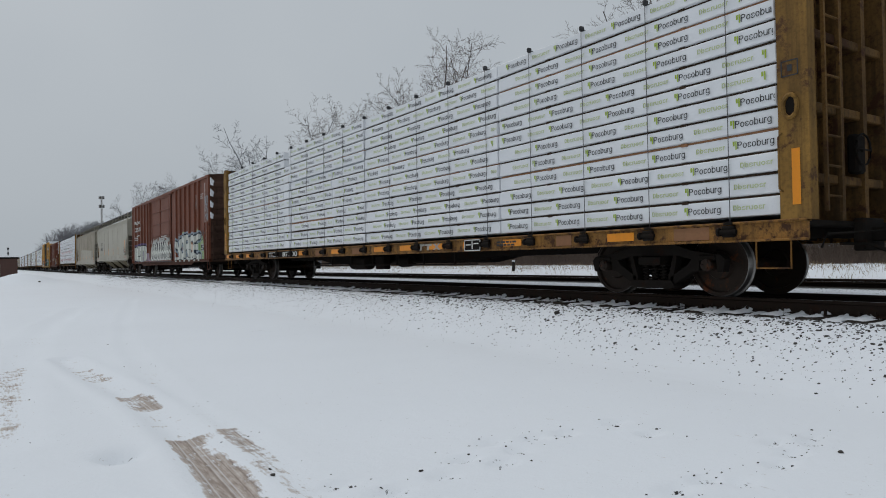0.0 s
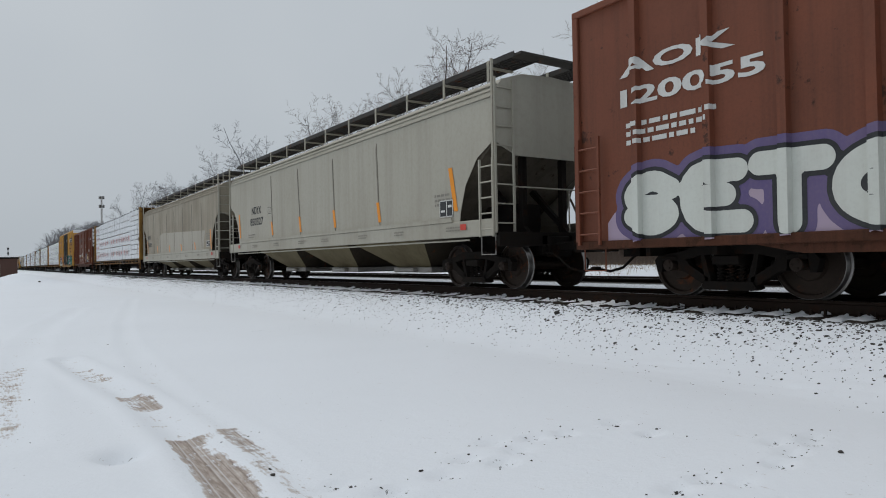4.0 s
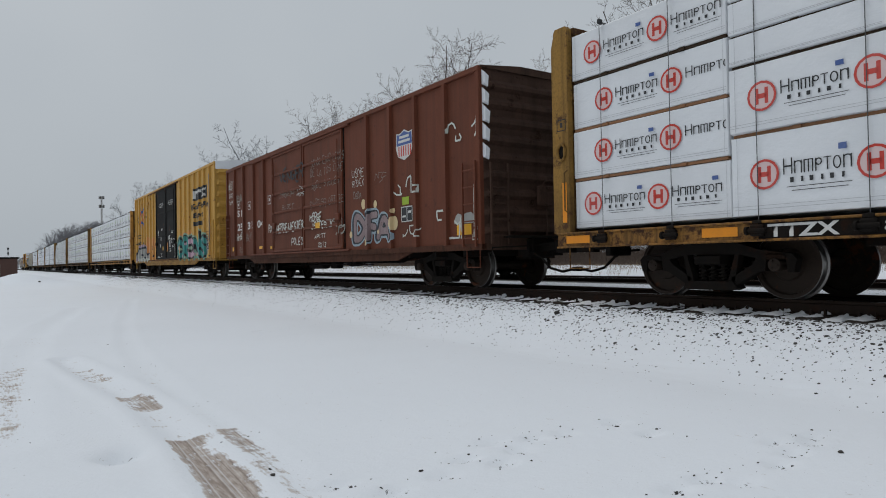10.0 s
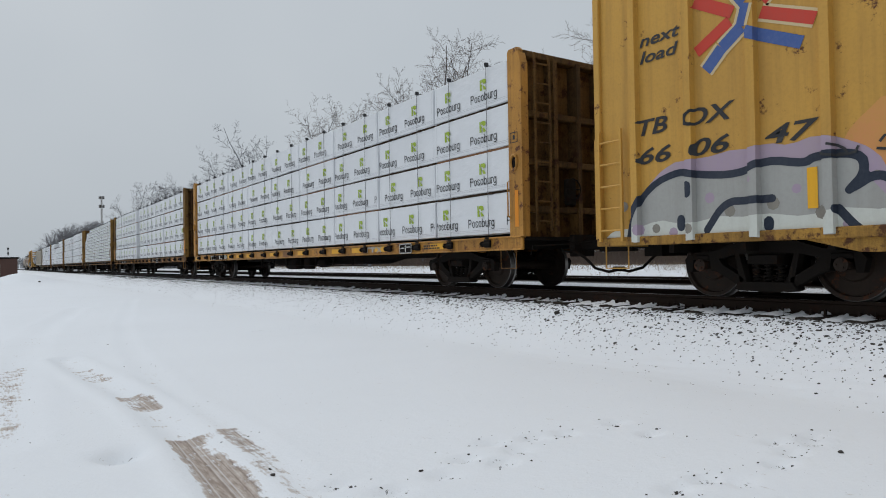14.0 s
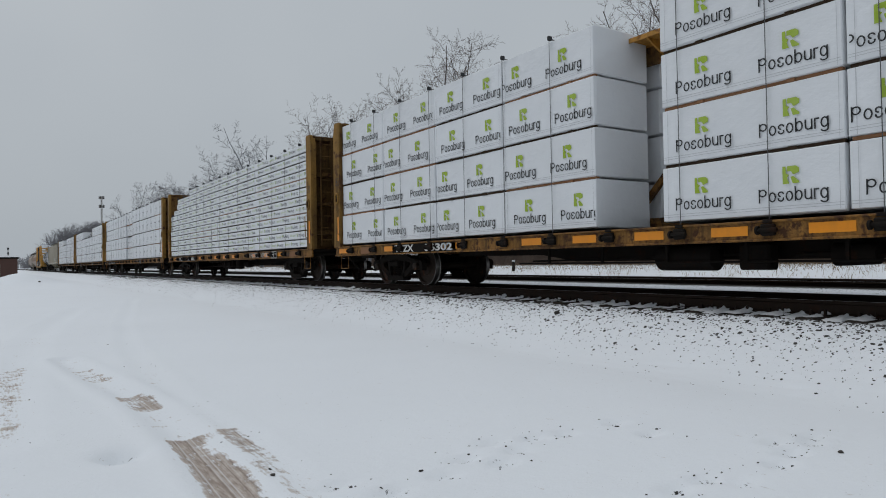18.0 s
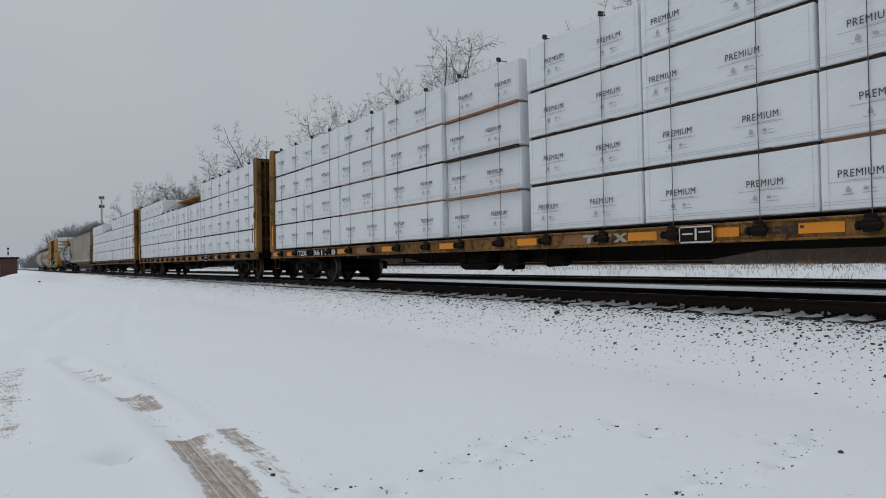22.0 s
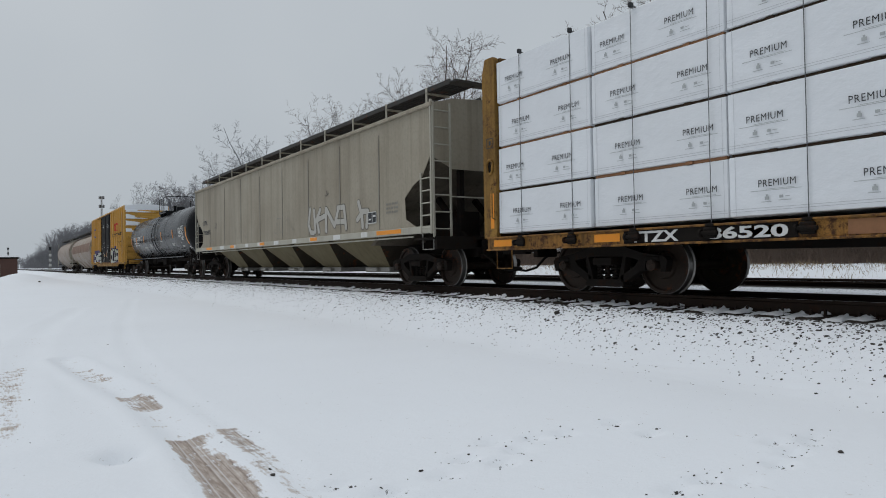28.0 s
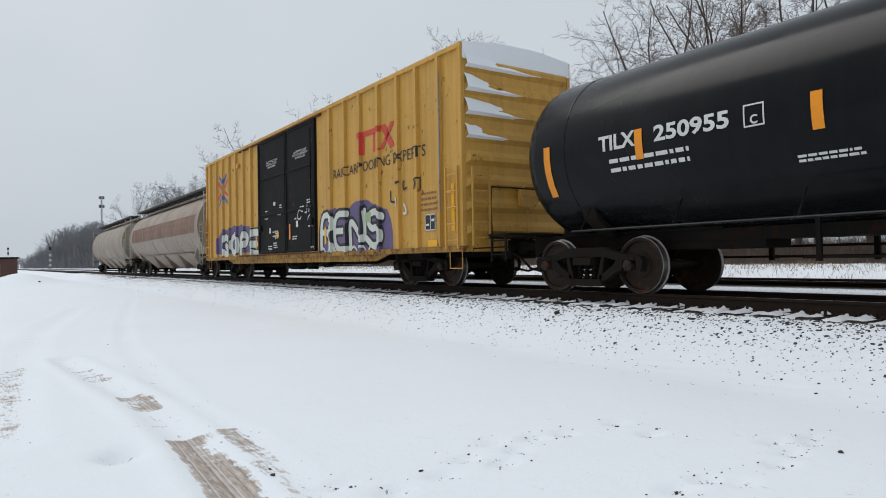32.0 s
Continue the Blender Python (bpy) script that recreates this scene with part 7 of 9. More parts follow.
    for words, y0, y1, z0, z1, m, thin in (("SOMOS ESOS LOCOS", -0.28, -2.55, 3.42, 3.66, M_FAINT, -0.012), ("DE LA TOS CUNE", -0.25, -2.5, 3.12, 3.36, M_FAINT, -0.012), ("ABEL SIGUES", -0.32, -2.25, 2.76, 2.96, M_FAINT, -0.012),
                                           ("DIRTLSR ORTIZE", -0.2, -2.5, 2.22, 2.44, M_FAINT, -0.01), ("HERSE", -0.16, -1.0, 1.84, 2.06, M_CREAM, 0.02), ("JESTER X", -0.25, -1.75, 1.6, 1.78, M_CREAM, 0.015),
                                           ("HERSE+JESTER", 2.67, 0.34, 1.62, 1.88, M_CREAM, 0.022), ("THRDETH", 2.42, 1.1, 2.74, 2.9, M_FAINT, -0.015), ("VENGER", 2.35, 0.3, 3.2, 3.6, M_INK, 0.05),
                                           ("174", 0.85, 0.35, 2.85, 2.97, M_CREAM, -0.01), ("44X45", 0.9, 0.25, 2.68, 2.78, M_CREAM, -0.01), ("APITT", -0.5, -1.3, 1.3, 1.42, M_CREAM, 0.0), ("2013", -0.75, -1.35, 1.05, 1.18, M_CREAM, -0.005),
                                           ("POLE2", 1.34, 0.4, 1.16, 1.38, M_CREAM, 0.005), ("SUSET", 2.2, 1.1, 2.35, 2.5, M_FAINT, -0.015)):
        written(words, y0, y1, z0, z1, m, 1.56, thin)
    for words, y0, y1, z0, z1, m, thin in (("USNE", -2.89, -3.6, 2.82, 3.05, M_CREAM, -0.005), ("RODEX", -2.92, -3.6, 2.56, 2.74, M_CREAM, -0.01), ("CSDA", -2.95, -3.45, 2.24, 2.42, M_FAINT, -0.005), ("N3=", -4.17, -4.82, 2.58, 2.82, M_FAINT, -0.015),
                                           ("MOSEI", 8.3, 7.72, 3.55, 3.9, M_CREAM, 0.0), ("DSRT", 8.25, 7.75, 3.25, 3.42, M_CREAM, 0.0), ("TAFK", 8.25, 7.72, 2.98, 3.14, M_CREAM, 0.0), ("THEINDER", 7.3, 6.45, 3.0, 3.25, M_FAINT, 0.01),
                                           ("HMEN", 7.25, 6.36, 1.5, 1.76, M_CREAM, 0.02), ("TUS", 7.0, 6.5, 1.02, 1.25, M_FAINT, 0.0), ("RAEV", 6.1, 5.5, 1.45, 1.75, M_FAINT, -0.005), ("RASH", 3.62, 2.9, 1.66, 1.94, M_CREAM, 0.02)):
        written(words, y0, y1, z0, z1, m, s, thin, r)
    tags(wall, s, r, [(-5.2, 2.15, 0.95, 0.4, 112, M_CREAM, 0.04), (-7.05, 1.05, 1.0, 0.6, 113, M_CREAM, 0.045), (-7.5, 3.05, 0.85, 0.4, 114, M_CREAM, 0.04),
                      (-8.25, 1.0, 0.22, 1.1, 115, M_CREAM, 0.03), (-5.6, 1.15, 0.9, 0.25, 116, M_CREAM, 0.03)])
    tags(wall, 1.56, [], [(-1.4, 1.5, 0.9, 0.3, 129, M_FAINT, 0.03), (-1.9, 1.3, 0.6, 0.3, 131, M_FAINT, 0.05)])
    return car


def yellow_boxcar(centre, label, plain_door_words, second):
    ribs = [9.05, 8.12, 7.2, 6.3, 5.38, 4.46, 3.55, -3.43, -4.39, -5.29, -6.28, -7.24, -8.08, -8.99]
    car, wall = boxcar(centre, 9.83, 7.35, 5.04, 0.78, ribs, (2.75, 0.05, -2.4), (M_BOXY, M_DOOR, M_BOXY), label, belly=(-6.0, 6.0, 0.6), roof_snow=True, end_ribs=8,
                       end_snow=0.9 if second else 0.0)
    s, r = 1.5, ribs
    # crossed ribbon emblem
    y, z = 7.2, 3.67

    def band(line, w0, m, layer):
        # two straight-sided bands bent about the middle, each on a cream edge
        bm = bmesh.new()
        for k, (p, q) in enumerate(zip(line, line[1:])):
            ln = math.hypot(q[0] - p[0], q[1] - p[1])
            ox, oz = -(q[1] - p[1]) / ln * w0, (q[0] - p[0]) / ln * w0
            bm.faces.new([bm.verts.new((0.00002 * k, a1, c1)) for a1, c1 in ((p[0] + ox, p[1] + oz), (q[0] + ox, q[1] + oz), (q[0] - ox, q[1] - oz), (p[0] - ox, p[1] - oz))])
        part("emblem", lay(bm, s, layer, r), m, wall)
    blue = [(y + 0.68, z + 0.62), (y + 0.25, z + 0.38), (y + 0.06, z + 0.1), (y + 0.14, z - 0.16), (y + 0.42, z - 0.36), (y + 0.66, z - 0.60)]
    for line, w0, m, layer in ((blue, 0.125, M_DOT, 1), (blue, 0.085, M_BLUEINK, 2),
                               ([(y + 0.82, z + 0.38), (y + 0.26, z + 0.06)], 0.080, M_SIGNRED, 2), ([(y + 0.30, z - 0.04), (y + 0.80, z - 0.32)], 0.080, M_SIGNRED, 2),
                               ([(y - 0.12, z - 0.06), (y - 0.78, z - 0.34)], 0.112, M_DOT, 1), ([(y - 0.12, z - 0.06), (y - 0.78, z - 0.34)], 0.076, M_SIGNRED, 2),
                               ([(y - 0.14, z + 0.08), (y - 0.72, z + 0.5)], 0.112, M_DOT, 1), ([(y - 0.14, z + 0.08), (y - 0.72, z + 0.5)], 0.076, M_SIGNRED, 2),
                               ([(y + 0.06, z + 0.28), (y - 0.42, z + 0.62)], 0.072, M_BLUEINK, 2), ([(y + 0.06, z - 0.26), (y - 0.62, z - 0.58)], 0.076, M_BLUEINK, 2)):
        band(line, w0, m, layer)
    if not second:
        part("slogan", lay(letters("next\nload", (8.95, 8.25, 3.42, 3.82), 0.02, 0, lean=0.25), s, 3, r), M_INK, wall)
        part("slogan", lay(letters("any\nroad", (6.16, 5.52, 3.58, 4.0), 0.02, 0, lean=0.25), s, 3, r), M_INK, wall)
        part("marking", lay(letters("TB  OX", (9.0, 7.45, 2.36, 2.6), 0.02, lean=0.25), s, 3, r), M_INK, wall)
        part("marking", lay(letters("66  06   47", (9.0, 6.4, 1.94, 2.18), 0.02, lean=0.25), s, 3, r), M_INK, wall)
        part("emblem", lay(quads_bm([(-8.45, -5.9, 3.62, 4.2)]), s, 2, r), M_INK, wall)
        emb = []
        for i, c in enumerate((-6.15, -6.9, -7.65)):
            if i < 2:
                emb += [[(c + 0.12, 4.08), (c - 0.6, 4.08), (c - 0.57, 3.95), (c + 0.15, 3.95)], [(c - 0.1, 3.98), (c - 0.34, 3.98), (c - 0.28, 3.72), (c - 0.02, 3.72)]]
            else:
                emb += [[(c + 0.1, 4.08), (c - 0.15, 4.08), (c - 0.65, 3.72), (c - 0.4, 3.72)], [(c - 0.42, 4.08), (c - 0.65, 4.08), (c - 0.05, 3.72), (c + 0.16, 3.72)]]
        part("emblem", lay(poly_bm(emb), s, 3, r), M_WHITE, wall)
        part("slogan", lay(letters("Railcar Pooling", (-5.5, -8.85, 3.12, 3.48), 0.025, lean=0.25), s, 3, r), M_INK, wall)
        part("slogan", lay(letters("Experts", (-6.25, -7.95, 2.72, 3.06), 0.025, lean=0.25), s, 3, r), M_INK, wall)
        part("slogan", lay(lines_bm(-6.3, -8.0, 2.62, 1, 0.2, 0.05, 5), s, 3, r), M_INK, wall)
        rnd = random.Random(3)
        part("spray_haze", lay(blot_bm(6.3, 2.95, 0.85, 2.3, 21, 16, 0.12), s, 0, r), M_SALMON, wall)
        part("spray_haze", lay(blot_bm(-2.5, -6.0, 0.85, 2.2, 22, 16, 0.1), s, 0, r), M_SALMON, wall)
        b = spread(-2.65, -8.3, 5, 0.88, 2.0, rnd, 0.06)
        fat_letters(wall, "CRONS", b, 0.23, ((0.40, 0.4, M_TEALHAZE), (0.24, 1, M_INK)), s, r, 31)
        for i, ch in enumerate("CRONS"):
            fat_letters(wall, ch, [b[i]], 0.23, ((0.0, 2 + 0.25 * (i % 3), M_PINK if i == 2 else M_TEAL),), s, r, 31 + i)
        part("spray_haze", lay(blot_bm(-2.6, -8.3, 0.8, 1.0, 23, 22, 0.06), s, 0, r), M_TEAL, wall)
        patch = random.Random(12)
        for i in range(13):
            y, z, d = -2.7 - i * 0.43, patch.uniform(0.95, 1.85), patch.uniform(0.08, 0.15)
            part("graffiti", lay(poly_bm([[(y, z), (y - d * 1.6, z + 0.04), (y - d * 1.8, z + d + 0.05), (y - d * 0.2, z + d)]]), s, 3, r), M_PINK, wall)
        # rounded letters with a heavy dark outline on a lilac haze
        part("spray_haze", lay(blot_bm(8.9, 5.7, 1.2, 1.92, 24, 22, 0.05), s, 0.5, r), M_LILAC, wall)
        part("graffiti", lay(poly_bm([[(9.2, 0.82), (4.75, 0.80), (4.8, 1.24), (5.09, 1.36), (5.34, 1.28), (5.5, 1.05), (5.66, 1.12), (5.93, 1.46), (5.97, 1.68), (6.5, 1.7), (6.57, 1.63), (7.06, 1.74), (7.42, 1.6), (8.05, 1.67), (8.31, 1.76), (8.82, 1.6), (9.1, 1.23)]]), s, 1, r), M_SILVER, wall)
        part("graffiti", lay(blot_bm(9.65, 4.5, 0.80, 1.08, 29, 30, 0.07), s, 1.5, r), M_CREAM, wall)
        brushed(wall, [[(9.22, 0.82), (9.13, 1.23), (8.82, 1.62), (8.31, 1.78), (8.05, 1.69), (7.42, 1.62), (7.06, 1.77), (6.57, 1.65), (6.5, 1.73), (5.97, 1.71), (5.93, 1.47), (6.1, 1.30)],
                       [(6.04, 1.33), (5.81, 1.46), (5.59, 1.32), (5.66, 1.12), (5.5, 1.03), (5.34, 1.31), (5.09, 1.38), (4.83, 1.24), (4.76, 0.84)], [(7.9, 0.93), (7.63, 1.29), (7.3, 1.28), (6.99, 1.28)], [(6.22, 1.1), (6.06, 0.9), (5.96, 0.82)]], 0.1, M_NAVY, s, 2, r)
        brushed(wall, [[(8.15, 1.55), (8.15, 1.45)], [(7.04, 1.0), (7.04, 0.94)], [(8.3, 1.1), (8.3, 1.0)]], 0.13, M_NAVY, s, 2, r)
        dots = random.Random(24)
        for i in range(16):
            c, q, d = 9.3 - i * 0.29, dots.uniform(0.86, 1.55), dots.uniform(0.04, 0.085)
            part("spray_dot", lay(poly_bm([[(c + d * math.cos(v * 0.785), q + d * math.sin(v * 0.785)) for v in range(8)]]), s, 1.8, r), M_LILAC if i % 2 else M_FAINT, wall)
        tags(wall, s, r, [(4.3, 1.55, 0.7, 0.3, 133, M_INK, 0.03), (4.25, 1.1, 0.7, 0.28, 137, M_INK, 0.03), (3.45, 1.15, 0.3, 0.5, 138, M_INK, 0.025), (-3.5, 2.55, 0.9, 0.3, 134, M_SALMON, 0.02),
                          (6.4, 1.7, 0.7, 0.25, 135, M_INK, 0.03), (-8.3, 0.85, 1.0, 0.15, 136, M_INK, 0.02)])
    else:
        c = -5.1
        emb = []
        for i in range(2):
            e = c - i * 0.65
            emb += [[(e + 0.05, 3.95), (e - 0.62, 3.95), (e - 0.62, 3.80), (e + 0.05, 3.80)], [(e - 0.22, 3.82), (e - 0.40, 3.82), (e - 0.40, 3.35), (e - 0.22, 3.35)]]
        e = c - 1.3
        emb += [[(e + 0.05, 3.95), (e - 0.2, 3.95), (e - 0.65, 3.35), (e - 0.4, 3.35)], [(e - 0.45, 3.95), (e - 0.65, 3.95), (e - 0.1, 3.35), (e + 0.1, 3.35)]]
        part("emblem", lay(poly_bm(emb), s, 3, r), M_SIGNRED, wall)
        part("slogan", lay(letters("RAILCAR POOLING EXPERTS", (-3.6, -8.4, 2.92, 3.18), 0.0), s, 3, r), M_INK, wall)
        part("spray_haze", lay(blot_bm(-2.5, -6.9, 0.82, 2.1, 25, 24, 0.16), s, 0, r), M_VIOLET, wall)
        part("spray_haze", lay(blot_bm(8.4, 2.9, 1.0, 2.02, 26, 22, 0.12), s, 0, r), M_VIOLET, wall)
        fat_letters(wall, "RENS", [(-2.6 - i * 0.95, -3.62 - i * 0.95, 0.86, 2.0) for i in range(4)], 0.17, ((0.16, 1, M_INK), (0.0, 2, M_CREAM)), s, r, 151)
        fat_letters(wall, "GOPE", [(7.5 - i * 1.2, 6.35 - i * 1.2, 0.82, 1.85) for i in range(4)], 0.26, ((0.1, 1, M_INK), (0.0, 2, M_CREAM)), s, r, 161)
        brushed(wall, [[(-2.6 - i * 0.5, 0.84), (-2.8 - i * 0.5, 1.05), (-3.05 - i * 0.5, 0.84)] for i in range(7)], 0.06, M_CREAM, s, 3, r)
        part("inspection_label", lay(quads_bm([(-5.8, -5.5, 1.6, 1.85)]), s, 5, r), M_GREENSP, wall)
        tags(wall, s, r, [(-6.9, 2.0, 1.2, 0.45, 181, M_INK, 0.05), (-7.0, 1.7, 0.5, 0.4, 182, M_CREAM, 0.06)])
    # door lettering
    dz = 0.01
    part("door_notice", lay(fit_box(text_bm("CLOSE THIS DOOR\nBEFORE CLOSING\nMAIN DOOR", 0.01, "CENTER"), 1.86, 0.78, 3.88, 4.13), 1.54, 2, []), M_WHITE, wall)
    part("door_notice", lay(fit_box(text_bm("CLOSE AND LOCK\nBOTH DOORS BEFOR\nMOVING CAR", 0.01, "CENTER"), -0.6, -1.84, 3.86, 4.12), 1.54, 2, []), M_WHITE, wall)
    rnd = random.Random(9 if second else 2)
    for k in range(16):
        y, z = rnd.choice((rnd.uniform(0.35, 2.2), rnd.uniform(-2.0, -0.4))), rnd.uniform(1.0, 2.6)
        part("door_label", lay(lines_bm(y, y - rnd.uniform(0.2, 0.5), z, rnd.randrange(1, 5), 0.04, 0.035, k), 1.54, 2, []), M_WHITE, wall)
    for y, z, w, h, m in ((0.9, 1.45, 0.2, 0.2, M_AMBER), (1.6, 1.62, 0.14, 0.18, M_WHITE), (-0.85, 1.72, 0.17, 0.2, M_WHITE), (1.2, 2.55, 0.22, 0.12, M_WHITE), (-0.25, 1.35, 0.11, 0.5, M_ORANGE)):
        part("door_label", lay(quads_bm([(y - w, y, z, z + h)]), 1.54, 3, []), m, wall)
    tags(wall, 1.545, [], [(-1.1, 1.9, 0.9, 0.45, 140, M_WHITE, 0.04)] if second else [(-1.9, 1.0, 0.4, 1.1, 141, M_SILVER, 0.08)])
    for y in (-3.0, 6.5, 3.1):
        part("reflector", lay(quads_bm([(y - 0.06, y + 0.06, 1.12, 1.6)]), s, 5, r), M_AMBER, wall)
    part("reflector", lay(quads_bm([(-9.5, -9.38, 1.2, 2.2)]), s, 5, r), M_AMBER, wall)
    mark_box(wall, -8.35, 1.25, 0.42, 0.36, s, r)
    part("inspection_label", lay(quads_bm([(-8.95, -8.45, 0.86, 1.04)]), s, 4, r), M_AMBER, wall)
    part("marking", lay(lines_bm(-8.2, -9.0, 2.1, 4, 0.05, 0.07, 4), s, 4, r), M_WOOD, wall)
    rod = Shape().tube([(-1.58, -9.05, 1.6), (-1.58, -9.05, 4.6)], 0.018, 6)
    part("door_rod", rod, M_STEEL, wall)
    br = Shape().box(-1.62, -1.5, 4.95, 5.15, 4.3, 4.5, b=0.03)
    br.tube([(-1.56, 5.05, 4.42), (-1.56, 5.75, 4.36), (-1.52, 5.8, 4.3)], 0.02, 6)
    part("bracket", br, M_BOXY, wall)
    return car

# ---- covered hoppers ----
def running_board(car, y0, y1, z, x0, x1, posts, material):
    """Roof walkway of open grating on uprights."""
    s = Shape()
    n = int((y1 - y0) / 0.09)
    for k in range(n):
        y = y0 + (y1 - y0) * (k + 0.5) / n
        s.box(x0, x1, y - 0.006, y + 0.006, z - 0.02, z + 0.02)
    for k in range(6):
        x = x0 + (x1 - x0) * k / 5
        s.box(x - 0.007, x + 0.007, y0, y1, z - 0.025, z + 0.025)
    s.box(x0 - 0.015, x0, y0, y1, z - 0.05, z + 0.06)
    s.box(x1, x1 + 0.015, y0, y1, z - 0.05, z + 0.06)
    board = part("running_board", s, M_GRATE, car, "dark steel grating walkway")
    p = Shape()
    p.box(x0 - 0.03, x0 - 0.012, -0.035, 0.035, -0.36, 0.06)
    p.box(x0 - 0.03, x1, -0.03, 0.03, -0.09, -0.05)
    p = p.mesh("walkway_bracket", material)
    for k in range(posts):
        part("walkway_bracket", p, None, board, at=(0, y0 + (y1 - y0) * (k + 0.5) / posts, z))


def grey_hopper(centre, half, truck_at, label, paint_mat, chute_mat, mark, number, chutes, top_round, deep_sill, tall_cut, orange_marks, seed, sill=None, plate=None, box=None, seams=None, repaint=None):
    """A covered hopper with upright sides, open sloping ends, ladders and bottom chutes."""
    car = tagged(new("covered_hopper"), label, "railcar", "cars of the freight train")
    side = 1.5
    sill0, sill1 = sill or ((0.86, 1.20) if deep_sill else (1.20, 1.36))
    e = half - 0.12
    eave = 3.74 if top_round else 4.03
    crown = 4.24 if top_round else 4.22
    cut = [(e - 1.16, sill1), (e - 1.13, 1.58), (e - 0.95, 2.1), (e - 0.55, 2.6), (e - 0.12, 2.82), (e - 0.02, 2.95)] if not tall_cut else [(e - 0.7, sill1 - 0.01), (e - 1.15, 1.55), (e - 1.2, 2.05), (e - 0.8, 2.32), (e - 0.45, 2.45), (e - 0.08, 2.9), (e - 0.02, 3.0)]
    for k in (-1, 1):
        s = Shape()
        out = [(y, z) for y, z in cut] + [(e, 3.1), (e, eave)]
        poly = [(-y, z) for y, z in out[::-1]][::-1]
        poly = out + [(-y, z) for y, z in out[::-1]]
        s.prism(poly, "x", *sorted((k * (side - 0.012), k * side)))
        wall = part("side_sheet", s, paint_mat, car)
        if k < 0:
            near = wall
        rnd = random.Random(seed + k)
        if repaint and k < 0:
            a, b, zt = repaint
            part("repainted_patch", lay(poly_bm([[(a, sill1 + 0.03), (b, sill1 + 0.03), (b - 0.3, zt - 0.15), (a - 0.9, zt + 0.12), (a, zt)]]), side, 0), M_OVERPAINT, wall)
        at_y = seams or [m[0] for m in orange_marks[1:-1]] if orange_marks else [-e + 1.3 + (2 * e - 2.6) * (i + 0.5) / 8 for i in range(8)]
        for y in at_y:
            z0, z1 = sill1 + 0.02, eave - rnd.uniform(0.12, 0.3)
            lean = rnd.uniform(0.1, 0.22) if orange_marks else rnd.uniform(-0.03, 0.05)
            seam = Shape().prism([(y - 0.008, z0), (y + 0.008, z0), (y + 0.007 + lean, z1), (y - 0.004 + lean, z1)], "x", k * (side - 0.002), k * (side + 0.009))
            part("weld_seam", seam, M_SEAM, wall)
            # a thin darker streak runs up beside each near seam
            if k < 0:
                part("stain", lay(poly_bm([[(y + 0.022, z0 + 0.1), (y + 0.06, z0 + 0.15), (y + 0.06 + lean, z1 - 0.15), (y + 0.03 + lean, z1)]]), side, 1), M_FAINT, wall)
        sl = Shape()
        sl.box(*sorted((k * (side - 0.06), k * (side + 0.03))), -half + 0.1, half - 0.1, sill0, sill1, b=0.012)
        if deep_sill:
            sl.prism([(-half + 1.5, sill1), (half - 1.5, sill1), (half - 1.55, sill1 + 0.09), (-half + 1.55, sill1 + 0.09)], "x", *sorted((k * (side - 0.02), k * (side + 0.045))))
        part("side_sill", sl, M_GREYL, car, "pale grey steel side sill")
        if top_round:
            fas = Shape()
            for z in (3.74, 3.86, 3.97):
                d = (z - 3.74) * 0.35
                fas.box(*sorted((k * (side - 0.03 - d), k * (side + 0.025 - d))), -e, e, z - 0.012, z + 0.012)
            part("roof_moulding", fas, paint_mat, wall)
        else:
            fas = Shape().box(*sorted((k * (side - 0.03), k * (side + 0.07))), -e - 0.05, e + 0.05, eave - 0.06, eave + 0.03, b=0.015)
            part("eave_rail", fas, paint_mat, wall)
    prof = ([(side, eave), (side - 0.06, 3.9), (side - 0.2, 4.08), (0.8, crown), (0, crown + 0.05), (-0.8, crown), (-side + 0.2, 4.08), (-side + 0.06, 3.9), (-side, eave)] if top_round else
            [(side + 0.04, eave), (side, eave + 0.02), (0.9, crown - 0.02), (0, crown + 0.05), (-0.9, crown - 0.02), (-side, eave + 0.02), (-side - 0.04, eave)])
    s = Shape().prism(prof + [(-side, eave - 0.02), (side, eave - 0.02)], "y", -e, e)
    roof = part("roof", s, paint_mat, car, smooth=35)
    hatch = Shape().lathe([(0.0, 0.36), (0.10, 0.36), (0.13, 0.30), (0.13, 0.0)], "z", (0, 0, crown + 0.04), 18).mesh("hatch", paint_mat, 35)
    for k in range(8):
        part("hatch", hatch, None, roof, at=(0, -e + 1.2 + k * (2 * e - 2.4) / 7, 0))
    # ends: upright upper sheet and the slope below it
    for k in (-1, 1):
        s = Shape()
        s.prism([(p[0], p[1]) for p in prof] + [(-side + 0.04, 2.85), (-side + 0.55, 2.62), (side - 0.55, 2.62), (side - 0.04, 2.85)], "y", k * (e - 0.02), k * (e + 0.02))
        end = part("end_sheet", s, paint_mat, car)
        s = Shape()
        s.add([(-side + 0.05, k * (e - 0.03), 2.85), (side - 0.05, k * (e - 0.03), 2.85), (side - 0.1, k * (e - 2.9), 1.0), (-side + 0.1, k * (e - 2.9), 1.0),
               (-side + 0.05, k * (e - 0.25), 2.85), (side - 0.05, k * (e - 0.25), 2.85), (side - 0.1, k * (e - 3.1), 1.0), (-side + 0.1, k * (e - 3.1), 1.0)],
              [(0, 1, 2, 3), (7, 6, 5, 4), (0, 3, 7, 4), (1, 5, 6, 2), (0, 4, 5, 1), (3, 2, 6, 7)])
        # on the grey hoppers this colour holds grime and the shade under the end
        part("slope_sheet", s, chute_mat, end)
        br = Shape()
